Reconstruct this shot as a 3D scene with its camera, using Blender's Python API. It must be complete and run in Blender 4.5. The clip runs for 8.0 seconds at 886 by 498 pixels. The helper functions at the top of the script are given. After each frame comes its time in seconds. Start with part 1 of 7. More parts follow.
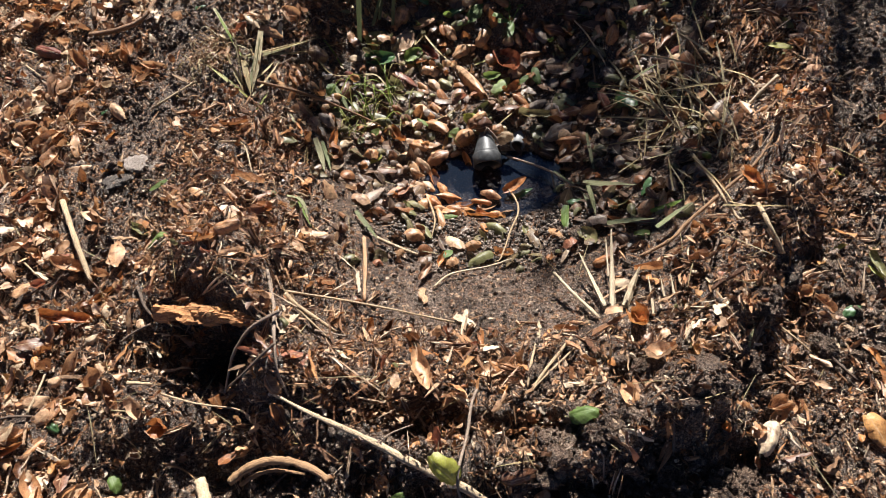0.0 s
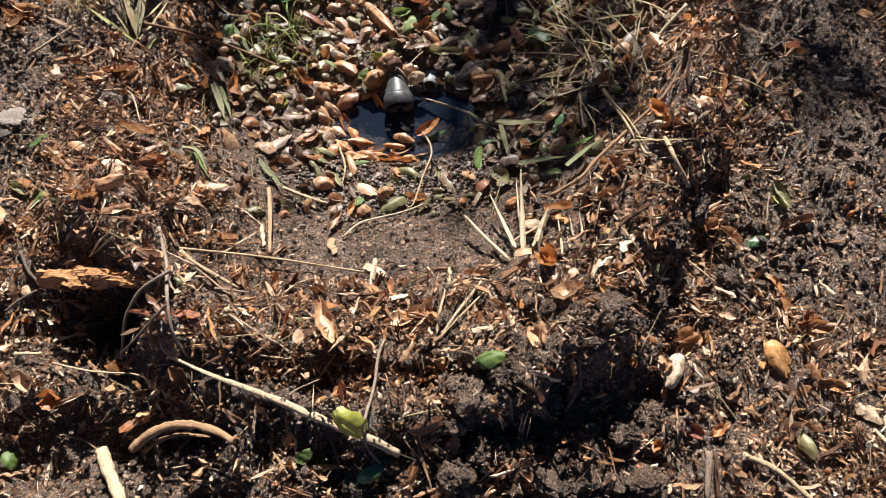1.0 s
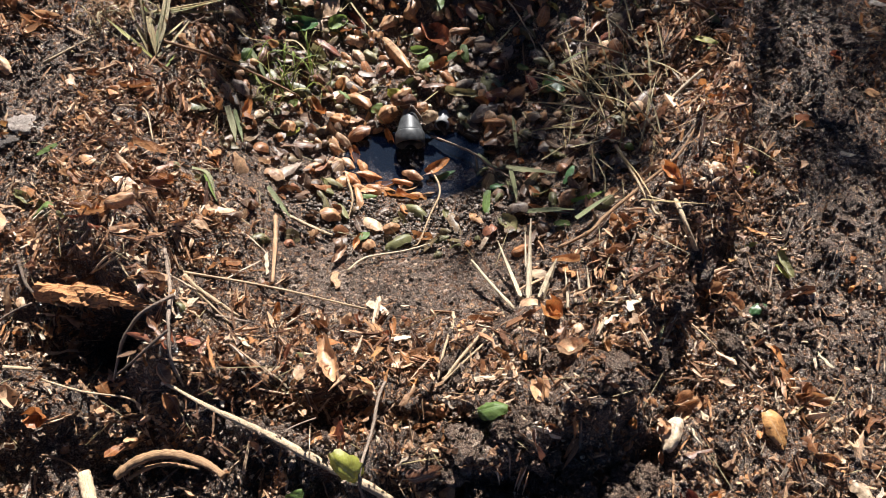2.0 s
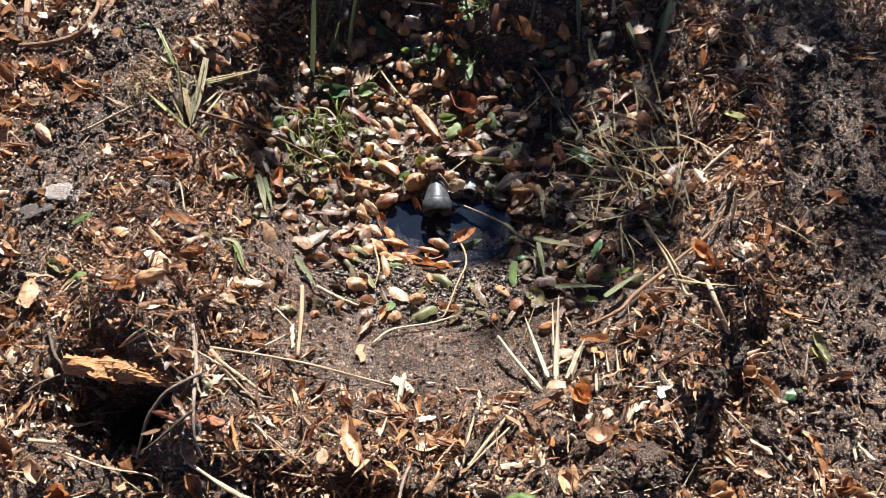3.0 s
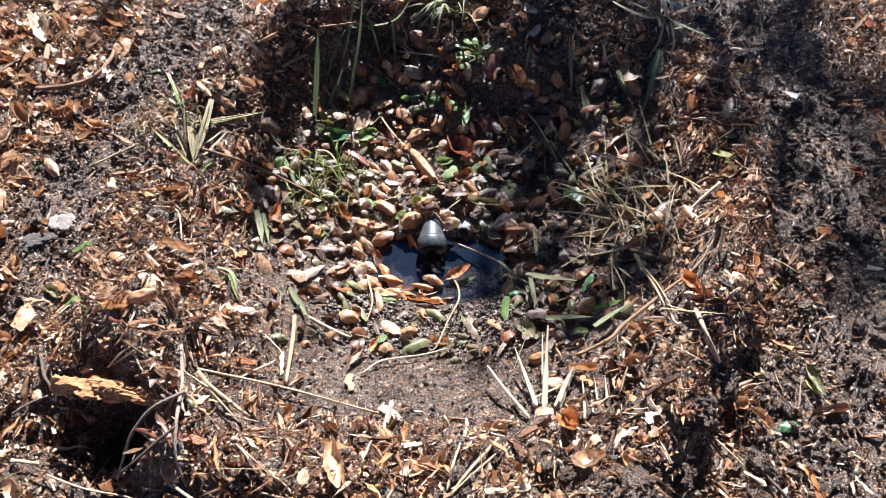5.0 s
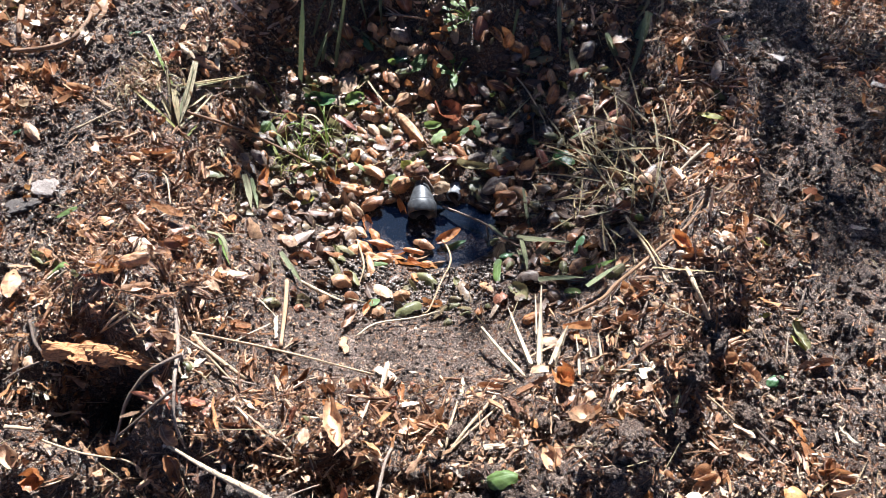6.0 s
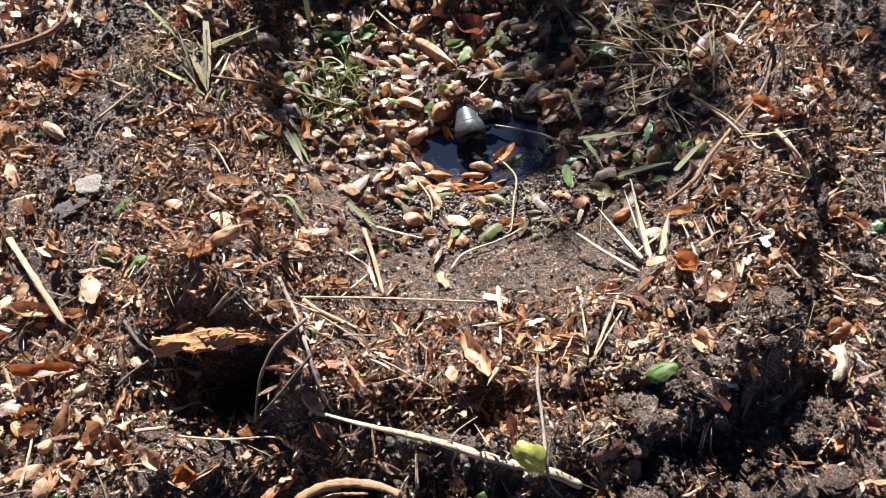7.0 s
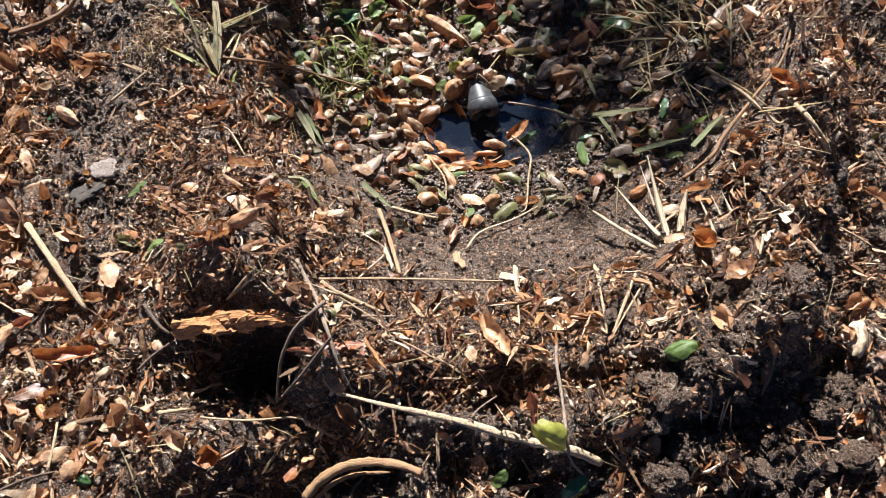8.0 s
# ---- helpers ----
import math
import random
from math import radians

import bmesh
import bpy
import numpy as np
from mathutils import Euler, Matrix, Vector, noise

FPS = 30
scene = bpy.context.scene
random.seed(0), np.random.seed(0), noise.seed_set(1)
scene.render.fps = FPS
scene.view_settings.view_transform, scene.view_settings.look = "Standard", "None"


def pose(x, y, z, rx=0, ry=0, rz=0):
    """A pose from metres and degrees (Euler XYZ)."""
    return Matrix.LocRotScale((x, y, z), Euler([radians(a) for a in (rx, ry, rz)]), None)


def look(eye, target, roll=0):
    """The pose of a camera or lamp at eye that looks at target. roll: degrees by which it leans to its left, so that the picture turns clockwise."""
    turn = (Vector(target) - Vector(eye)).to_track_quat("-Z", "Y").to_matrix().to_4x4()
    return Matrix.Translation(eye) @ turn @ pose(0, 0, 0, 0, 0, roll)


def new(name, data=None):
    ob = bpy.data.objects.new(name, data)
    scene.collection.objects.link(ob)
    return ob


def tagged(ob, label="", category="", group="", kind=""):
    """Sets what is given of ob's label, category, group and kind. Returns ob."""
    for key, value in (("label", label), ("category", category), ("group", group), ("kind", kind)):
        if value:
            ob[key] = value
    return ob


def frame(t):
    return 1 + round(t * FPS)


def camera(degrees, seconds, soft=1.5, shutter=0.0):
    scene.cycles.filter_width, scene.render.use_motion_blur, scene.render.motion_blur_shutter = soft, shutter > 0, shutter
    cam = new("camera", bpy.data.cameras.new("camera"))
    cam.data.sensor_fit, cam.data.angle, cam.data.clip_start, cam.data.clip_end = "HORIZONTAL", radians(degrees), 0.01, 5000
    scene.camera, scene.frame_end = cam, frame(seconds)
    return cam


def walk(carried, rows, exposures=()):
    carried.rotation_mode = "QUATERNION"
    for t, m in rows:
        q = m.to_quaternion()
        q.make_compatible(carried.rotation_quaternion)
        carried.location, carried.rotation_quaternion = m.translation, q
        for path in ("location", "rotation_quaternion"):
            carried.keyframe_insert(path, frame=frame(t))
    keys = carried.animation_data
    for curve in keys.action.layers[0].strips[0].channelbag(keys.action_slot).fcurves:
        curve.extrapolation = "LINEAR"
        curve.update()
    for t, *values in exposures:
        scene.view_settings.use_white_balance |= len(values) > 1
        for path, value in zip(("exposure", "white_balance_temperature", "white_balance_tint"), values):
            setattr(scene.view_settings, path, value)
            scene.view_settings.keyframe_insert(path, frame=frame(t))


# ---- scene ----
cam = camera(66.9, 8.0, soft=0.65)
PATH = [
    (0, (0.004, 0.018, 0.849), (-0.123, 1.014, -0.88), -8.3),
    (0.5, (0.03, 0.02, 0.831), (-0.08, 0.929, -0.947), -8.4),
    (1, (0.059, 0.032, 0.819), (0.079, 0.879, -0.992), -3.2),
    (1.5, (0.055, 0.043, 0.822), (0.132, 0.911, -0.978), 1.5),
    (1.7, (0.04, 0.045, 0.824), (0.131, 0.938, -0.963), 3.7),
    (2.8, (0.016, 0.097, 0.84), (0.061, 1.072, -0.905), 3.6),
    (3, (0.017, 0.102, 0.847), (0.029, 1.122, -0.874), 1.7),
    (3.5, (0.017, 0.104, 0.867), (0.031, 1.273, -0.756), 2.0),
    (4, (0.023, 0.068, 0.847), (0.055, 1.309, -0.72), 1.7),
    (4.5, (0.032, 0.048, 0.838), (-0.048, 1.326, -0.698), -2.1),
    (5, (0.049, 0.046, 0.824), (0.022, 1.24, -0.78), 0.6),
    (5.2, (0.053, 0.042, 0.818), (0.011, 1.19, -0.82), 0.6),
    (6.3, (-0.017, 0.033, 0.812), (0.053, 1.144, -0.849), 3.0),
    (6.5, (-0.063, 0.045, 0.804), (-0.028, 1.113, -0.886), -0.4),
    (7, (-0.14, 0.051, 0.782), (-0.027, 1.007, -0.971), -4.9),
    (7.5, (-0.149, 0.061, 0.769), (-0.084, 0.913, -1.039), -6.8),
    (8, (-0.151, 0.058, 0.784), (-0.073, 0.957, -1.0), -7.2),
]
EXPOSURES = [(0, 1.46, 6240, 10), (1.5, 1.46, 6190, 10), (3, 1.72, 5890, 10), (4, 1.92, 5660, 10), (4.5, 2.07, 5510, 10), (5.2, 2.07, 5510, 10), (6.5, 1.97, 5580, 10), (7.2, 1.73, 5810, 10), (8, 1.62, 5960, 10)]
walk(cam, [(t, look(eye, target, roll)) for t, eye, target, roll in PATH], EXPOSURES)

# ---- sky and sun ----
SUN_TURN, SUN_RISE = 4.0, 39.0
sun_way = Vector((math.sin(radians(SUN_TURN)) * math.cos(radians(SUN_RISE)), math.cos(radians(SUN_TURN)) * math.cos(radians(SUN_RISE)), math.sin(radians(SUN_RISE))))
world = bpy.data.worlds.new("sky")
scene.world = world
world.use_nodes = True
sky = world.node_tree.nodes.new("ShaderNodeTexSky")
sky.sky_type, sky.sun_disc = "NISHITA", False
sky.air_density, sky.dust_density, sky.ozone_density = 0.20, 0.0, 2.0
sky.sun_elevation, sky.sun_rotation = radians(SUN_RISE), radians(SUN_TURN)
world.node_tree.links.new(sky.outputs[0], world.node_tree.nodes["Background"].inputs[0])
world.node_tree.nodes["Background"].inputs[1].default_value = 0.05
sun = new("sun", bpy.data.lights.new("sun", "SUN"))
sun.data.energy, sun.data.angle, sun.data.color = 5.0, radians(0.53), (1.0, 0.94, 0.85)
sun.matrix_world = look(sun_way * 20, (0, 0, 0))


# ---- materials ----
def material(name, rough=0.8, spec=0.3):
    m = bpy.data.materials.new(name)
    m.use_nodes = True
    b = m.node_tree.nodes["Principled BSDF"]
    b.inputs["Roughness"].default_value = rough
    b.inputs["Specular IOR Level"].default_value = spec
    return m, m.node_tree.nodes, m.node_tree.links, b


def ramp(nodes, stops):
    r = nodes.new("ShaderNodeValToRGB")
    e = r.color_ramp.elements
    while len(e) < len(stops):
        e.new(0.5)
    for el, (p, c) in zip(e, stops):
        el.position, el.color = p, (*c, 1)
    return r


def math_node(nodes, links, op, a, b=None):
    n = nodes.new("ShaderNodeMath")
    n.operation = op
    for i, v in enumerate((a, b)):
        if v is None:
            continue
        if isinstance(v, (int, float)):
            n.inputs[i].default_value = v
        else:
            links.new(v, n.inputs[i])
    return n.outputs[0]


def noise_node(nodes, links, scale, detail=4, coord=None, rough=0.6):
    n = nodes.new("ShaderNodeTexNoise")
    n.inputs["Scale"].default_value, n.inputs["Detail"].default_value, n.inputs["Roughness"].default_value = scale, detail, rough
    if coord is not None:
        links.new(coord, n.inputs["Vector"])
    return n.outputs["Fac"]


def mix_colour(nodes, links, how, fac, a, b):
    n = nodes.new("ShaderNodeMix")
    n.data_type, n.blend_type = "RGBA", how
    for i, v in ((0, fac), (6, a), (7, b)):
        if isinstance(v, (int, float)):
            n.inputs[i].default_value = v
        elif isinstance(v, tuple):
            n.inputs[i].default_value = (*v, 1)
        else:
            links.new(v, n.inputs[i])
    return n.outputs[2]


def any_random(nodes, links):
    """A number of its own for each object and each loose piece of a joined mesh."""
    a, b = nodes.new("ShaderNodeObjectInfo").outputs["Random"], nodes.new("ShaderNodeNewGeometry").outputs["Random Per Island"]
    return math_node(nodes, links, "FRACT", math_node(nodes, links, "ADD", a, b))


def relief(nodes, links, b, fac, strength, dist):
    n = nodes.new("ShaderNodeBump")
    n.inputs["Strength"].default_value, n.inputs["Distance"].default_value = strength, dist
    links.new(fac, n.inputs["Height"])
    links.new(n.outputs[0], b.inputs["Normal"])


def soil_material(name, stops, rough=0.9, grain=900, depth=0.004, spec=0.4, pieces=True, flecks=0.0):
    """Soil or stone: patches, grains of their own shade, a fine gritty relief and damp glints."""
    m, nodes, links, b = material(name, rough, spec)
    pos = nodes.new("ShaderNodeNewGeometry").outputs["Position"]
    big, small = noise_node(nodes, links, 14, 5, pos), noise_node(nodes, links, 330, 6, pos, 0.85)
    grit = nodes.new("ShaderNodeTexVoronoi")
    grit.inputs["Scale"].default_value = grain
    links.new(pos, grit.inputs["Vector"])
    sep = nodes.new("ShaderNodeSeparateXYZ")
    links.new(grit.outputs["Color"], sep.inputs[0])
    both = math_node(nodes, links, "ADD", math_node(nodes, links, "MULTIPLY", big, 0.25), math_node(nodes, links, "MULTIPLY", small, 0.55))
    both = math_node(nodes, links, "ADD", both, math_node(nodes, links, "MULTIPLY", sep.outputs[0], 0.22))
    col = ramp(nodes, stops)
    links.new(both, col.inputs[0])
    # a few pieces far lighter: sunlit sparkle put into their colour
    vary = math_node(nodes, links, "ADD", math_node(nodes, links, "MULTIPLY", math_node(nodes, links, "POWER", any_random(nodes, links), 2.5), 1.7), 0.5)
    colour = mix_colour(nodes, links, "MULTIPLY", 1.0 if pieces else 0.0, col.outputs[0], vary)
    if flecks:
        # rotted scraps of bark and leaf trodden into the soil
        for scale in (135, 310):
            bits = nodes.new("ShaderNodeTexVoronoi")
            bits.inputs["Scale"].default_value, bits.inputs["Randomness"].default_value = scale, 1.0
            links.new(pos, bits.inputs["Vector"])
            apart = nodes.new("ShaderNodeSeparateXYZ")
            links.new(bits.outputs["Color"], apart.inputs[0])
            edge = math_node(nodes, links, "ADD", bits.outputs["Distance"], math_node(nodes, links, "MULTIPLY", noise_node(nodes, links, 500, 3, pos), 0.35))
            here = math_node(nodes, links, "MULTIPLY", math_node(nodes, links, "LESS_THAN", edge, 0.62), math_node(nodes, links, "LESS_THAN", apart.outputs[0], flecks))
            tint = ramp(nodes, [(0.0, (0.05, 0.024, 0.014)), (0.35, (0.15, 0.070, 0.036)), (0.7, (0.33, 0.17, 0.09)), (0.9, (0.52, 0.35, 0.22)), (1.0, (0.66, 0.52, 0.38))])
            links.new(apart.outputs[1], tint.inputs[0])
            colour = mix_colour(nodes, links, "MIX", here, colour, tint.outputs[0])
    links.new(colour, b.inputs["Base Color"])
    gloss = math_node(nodes, links, "SUBTRACT", rough, math_node(nodes, links, "MULTIPLY", sep.outputs[1], 0.48))
    links.new(gloss, b.inputs["Roughness"])
    h = math_node(nodes, links, "SUBTRACT", math_node(nodes, links, "MULTIPLY", noise_node(nodes, links, 330, 6, pos, 0.8), 1.6), math_node(nodes, links, "MULTIPLY", grit.outputs["Distance"], 0.8))
    relief(nodes, links, b, h, 1.0, depth)
    return m


def leaf_material(name, stops, rough=0.43, spots=0.8, vein=(0.55, 0.40, 0.24), thin=0.27):
    """Dry or green leaf: midrib and side veins along its own length, blotches, a little light through it."""
    m, nodes, links, b = material(name, rough, 0.7)
    uv = nodes.new("ShaderNodeUVMap").outputs[0]
    sep = nodes.new("ShaderNodeSeparateXYZ")
    links.new(uv, sep.inputs[0])
    across = math_node(nodes, links, "ABSOLUTE", math_node(nodes, links, "SUBTRACT", sep.outputs[1], 0.5))
    col = ramp(nodes, stops)
    links.new(any_random(nodes, links), col.inputs[0])
    pos = nodes.new("ShaderNodeNewGeometry").outputs["Position"]
    blot = noise_node(nodes, links, 70, 5, pos, 0.65)
    dark = ramp(nodes, [(0.36, (0.30, 0.21, 0.16)), (0.54, (1, 1, 1)), (0.75, (1.35, 1.27, 1.15))])
    links.new(blot, dark.inputs[0])
    c = mix_colour(nodes, links, "MULTIPLY", spots, col.outputs[0], dark.outputs[0])
    speck = ramp(nodes, [(0.34, (0.38, 0.32, 0.28)), (0.45, (1.0, 0.98, 0.95)), (0.60, (1.2, 1.16, 1.08)), (0.68, (1.9, 1.8, 1.6))])
    links.new(noise_node(nodes, links, 420, 4, pos, 0.75), speck.inputs[0])
    c = mix_colour(nodes, links, "MULTIPLY", spots * 0.8, c, speck.outputs[0])
    rib = math_node(nodes, links, "LESS_THAN", across, 0.028)
    slant = math_node(nodes, links, "ADD", math_node(nodes, links, "MULTIPLY", sep.outputs[0], 9.0), math_node(nodes, links, "MULTIPLY", across, -5.0))
    side = math_node(nodes, links, "LESS_THAN", math_node(nodes, links, "FRACT", slant), 0.13)
    veins = math_node(nodes, links, "MAXIMUM", math_node(nodes, links, "MULTIPLY", rib, 0.55), math_node(nodes, links, "MULTIPLY", side, 0.22))
    links.new(mix_colour(nodes, links, "MIX", veins, c, vein), b.inputs["Base Color"])
    h = math_node(nodes, links, "ADD", math_node(nodes, links, "MULTIPLY", veins, 0.8), blot)
    relief(nodes, links, b, h, 0.8, 0.002)
    if thin:
        tr = nodes.new("ShaderNodeBsdfTranslucent")
        links.new(c, tr.inputs["Color"])
        mx = nodes.new("ShaderNodeMixShader")
        mx.inputs[0].default_value = thin
        links.new(b.outputs[0], mx.inputs[1])
        links.new(tr.outputs[0], mx.inputs[2])
        links.new(mx.outputs[0], nodes["Material Output"].inputs["Surface"])
    return m


def fibre_material(name, stops, rough=0.40, stretch=(4, 60), spec=0.5, thin=0.15, speck=0.75):
    """Bark, wood and straw: grain along the piece, each piece its own shade."""
    m, nodes, links, b = material(name, rough, spec)
    uv = nodes.new("ShaderNodeUVMap").outputs[0]
    mp = nodes.new("ShaderNodeMapping")
    mp.inputs["Scale"].default_value = (stretch[0], stretch[1], 1)
    links.new(uv, mp.inputs[0])
    rnd = any_random(nodes, links)
    n = nodes.new("ShaderNodeTexNoise")
    n.noise_dimensions = "4D"
    n.inputs["Scale"].default_value, n.inputs["Detail"].default_value = 1.0, 5
    links.new(mp.outputs[0], n.inputs["Vector"])
    links.new(math_node(nodes, links, "MULTIPLY", rnd, 50.0), n.inputs["W"])
    col = ramp(nodes, stops)
    links.new(rnd, col.inputs[0])
    grain = ramp(nodes, [(0.32, (0.28, 0.23, 0.19)), (0.5, (0.85, 0.82, 0.78)), (0.75, (1.25, 1.2, 1.12))])
    links.new(n.outputs["Fac"], grain.inputs[0])
    c = mix_colour(nodes, links, "MULTIPLY", 0.85, col.outputs[0], grain.outputs[0])
    pos = nodes.new("ShaderNodeNewGeometry").outputs["Position"]
    fine = noise_node(nodes, links, 480, 4, pos, 0.8)
    dots = ramp(nodes, [(0.34, (0.25, 0.20, 0.17)), (0.46, (1.0, 0.98, 0.96)), (0.62, (1.5, 1.45, 1.36))])
    links.new(fine, dots.inputs[0])
    c = mix_colour(nodes, links, "MULTIPLY", speck, c, dots.outputs[0])
    links.new(c, b.inputs["Base Color"])
    relief(nodes, links, b, math_node(nodes, links, "ADD", n.outputs["Fac"], fine), 0.8, 0.0018)
    if thin:
        tr = nodes.new("ShaderNodeBsdfTranslucent")
        links.new(c, tr.inputs["Color"])
        mx = nodes.new("ShaderNodeMixShader")
        mx.inputs[0].default_value = thin
        links.new(b.outputs[0], mx.inputs[1])
        links.new(tr.outputs[0], mx.inputs[2])
        links.new(mx.outputs[0], nodes["Material Output"].inputs["Surface"])
    return m


# pale top stops put bright glints of the grains into the soil colour
SOIL = soil_material("damp_soil", [(0.38, (0.011, 0.008, 0.006)), (0.49, (0.075, 0.050, 0.038)), (0.58, (0.240, 0.172, 0.134)), (0.66, (0.56, 0.45, 0.37))], 0.66, pieces=False, spec=0.5, flecks=0.42)
CRUMB = soil_material("soil_crumb", [(0.35, (0.016, 0.010, 0.007)), (0.46, (0.100, 0.066, 0.049)), (0.56, (0.290, 0.207, 0.157)), (0.66, (0.58, 0.46, 0.37))], 0.66, spec=0.5)
CLOD = soil_material("damp_clod", [(0.38, (0.015, 0.009, 0.006)), (0.48, (0.078, 0.046, 0.031)), (0.58, (0.205, 0.134, 0.094)), (0.67, (0.52, 0.40, 0.30))], 0.66, pieces=False, spec=0.5)
PEBBLE = soil_material("pebble", [(0.3, (0.05, 0.043, 0.038)), (0.5, (0.12, 0.10, 0.085)), (0.7, (0.26, 0.20, 0.165))], 0.45, 500, 0.0008)
LEAF = {
    "brown": leaf_material("brown_leaf", [(0.0, (0.095, 0.036, 0.017)), (0.22, (0.20, 0.080, 0.032)), (0.42, (0.40, 0.172, 0.062)), (0.6, (0.53, 0.280, 0.128)), (0.75, (0.66, 0.445, 0.278)), (0.88, (0.34, 0.200, 0.130)), (1.0, (0.32, 0.085, 0.036))]),
    "tan": leaf_material("tan_leaf", [(0.0, (0.33, 0.155, 0.070)), (0.35, (0.50, 0.275, 0.138)), (0.7, (0.56, 0.345, 0.20)), (1.0, (0.70, 0.50, 0.345))], 0.46),
    "orange": leaf_material("orange_leaf", [(0.0, (0.365, 0.125, 0.034)), (0.5, (0.513, 0.217, 0.068)), (1.0, (0.593, 0.319, 0.114))], 0.45),
    "red": leaf_material("red_leaf", [(0.0, (0.16, 0.035, 0.02)), (1.0, (0.26, 0.075, 0.045))], 0.45),
    "dark": leaf_material("dark_leaf", [(0.0, (0.055, 0.030, 0.020)), (0.4, (0.12, 0.065, 0.040)), (0.7, (0.20, 0.12, 0.08)), (0.9, (0.13, 0.12, 0.05)), (1.0, (0.10, 0.11, 0.04))], 0.45),
    "grey": leaf_material("grey_leaf", [(0.0, (0.22, 0.17, 0.14)), (0.5, (0.32, 0.25, 0.21)), (1.0, (0.42, 0.35, 0.30))], 0.48),
    "pale": leaf_material("pale_leaf", [(0.0, (0.45, 0.33, 0.21)), (1.0, (0.66, 0.53, 0.385))], 0.5, 0.8),
    "green": leaf_material("green_leaf", [(0.0, (0.085, 0.145, 0.030)), (0.5, (0.14, 0.215, 0.045)), (1.0, (0.21, 0.28, 0.075))], 0.55, 0.3, (0.30, 0.40, 0.16), 0.42),
    "deep": leaf_material("deep_green_leaf", [(0.0, (0.040, 0.090, 0.030)), (1.0, (0.060, 0.135, 0.040))], 0.3, 0.3, (0.12, 0.25, 0.1), 0.2),
    "yellow": leaf_material("yellow_green_leaf", [(0.0, (0.38, 0.40, 0.07)), (1.0, (0.50, 0.46, 0.10))], 0.45, 0.45, (0.55, 0.50, 0.25), 0.38),
    "olive": leaf_material("olive_leaf", [(0.0, (0.13, 0.13, 0.05)), (0.5, (0.20, 0.19, 0.08)), (1.0, (0.26, 0.22, 0.11))], 0.45, 0.5, (0.35, 0.33, 0.18)),
}
BARK = fibre_material("shredded_bark", [(0.0, (0.070, 0.031, 0.018)), (0.35, (0.21, 0.100, 0.053)), (0.60, (0.46, 0.240, 0.124)), (0.80, (0.72, 0.46, 0.285)), (1.0, (0.88, 0.71, 0.53))], speck=0.45)
CHIP = fibre_material("wood_chip", [(0.0, (0.13, 0.066, 0.038)), (0.28, (0.31, 0.170, 0.095)), (0.52, (0.58, 0.375, 0.225)), (0.78, (0.80, 0.62, 0.45)), (1.0, (0.90, 0.80, 0.66))], speck=0.45)
STRAW = fibre_material("straw", [(0.0, (0.34, 0.26, 0.12)), (0.5, (0.50, 0.41, 0.22)), (1.0, (0.62, 0.54, 0.34))], 0.5, (3, 24), speck=0.35)
TWIG = fibre_material("twig_bark", [(0.0, (0.13, 0.092, 0.070)), (0.5, (0.22, 0.165, 0.13)), (1.0, (0.36, 0.29, 0.235))], 0.8, (30, 14), thin=0, speck=0.6)
STICK = fibre_material("weathered_stick", [(0.0, (0.46, 0.34, 0.21)), (1.0, (0.60, 0.48, 0.33))], 0.7, (6, 40), thin=0, speck=0.6)
GRASS = fibre_material("grass_blade", [(0.0, (0.15, 0.24, 0.045)), (0.4, (0.26, 0.34, 0.075)), (0.7, (0.42, 0.44, 0.14)), (1.0, (0.56, 0.50, 0.22))], 0.45, (2, 14), thin=0.3, speck=0.35)
BLADE = fibre_material("grey_green_blade", [(0.0, (0.20, 0.25, 0.12)), (0.5, (0.31, 0.34, 0.18)), (1.0, (0.45, 0.44, 0.27))], 0.5, (2, 22), thin=0.3, speck=0.35)
SPLINTER = fibre_material("pale_splinter", [(0.0, (0.66, 0.55, 0.38)), (1.0, (0.78, 0.68, 0.52))], 0.6, (3, 40), speck=0.35)
STALK = fibre_material("brown_stalk", [(0.0, (0.30, 0.17, 0.09)), (1.0, (0.42, 0.26, 0.14))], 0.6, (4, 20), speck=0.35)
GREEN = fibre_material("green_blade", [(0.0, (0.16, 0.30, 0.03)), (1.0, (0.22, 0.36, 0.05))], 0.4, (2, 14), speck=0.35)
ORANGEBARK = fibre_material("orange_bark", [(0.0, (0.390, 0.188, 0.075)), (1.0, (0.540, 0.277, 0.120))], 0.8, (2, 22))


def plastic_material(name, dark, light, rough):
    m, nodes, links, b = material(name, rough, 0.4)
    pos = nodes.new("ShaderNodeNewGeometry").outputs["Position"]
    col = ramp(nodes, [(0.35, dark), (0.7, light)])
    links.new(noise_node(nodes, links, 90, 6, pos, 0.7), col.inputs[0])
    links.new(col.outputs[0], b.inputs["Base Color"])
    relief(nodes, links, b, noise_node(nodes, links, 500, 4, pos), 0.25, 0.001)
    return m


PLASTIC = plastic_material("black_plastic", (0.030, 0.031, 0.033), (0.085, 0.087, 0.091), 0.44)
PVC = plastic_material("grey_plastic", (0.16, 0.165, 0.17), (0.30, 0.30, 0.30), 0.45)
WATER, _n, _l, _b = material("still_water", 0.015, 0.5)
_b.inputs["Transmission Weight"].default_value, _b.inputs["IOR"].default_value = 0.86, 1.5
# the sky's navy reflection is put into the base colour and specular tint
_b.inputs["Base Color"].default_value = (0.050, 0.072, 0.118, 1)
_b.inputs["Specular Tint"].default_value = (0.50, 0.70, 1.0, 1)
relief(_n, _l, _b, noise_node(_n, _l, 25, 2, _n.new("ShaderNodeNewGeometry").outputs["Position"]), 0.06, 0.01)

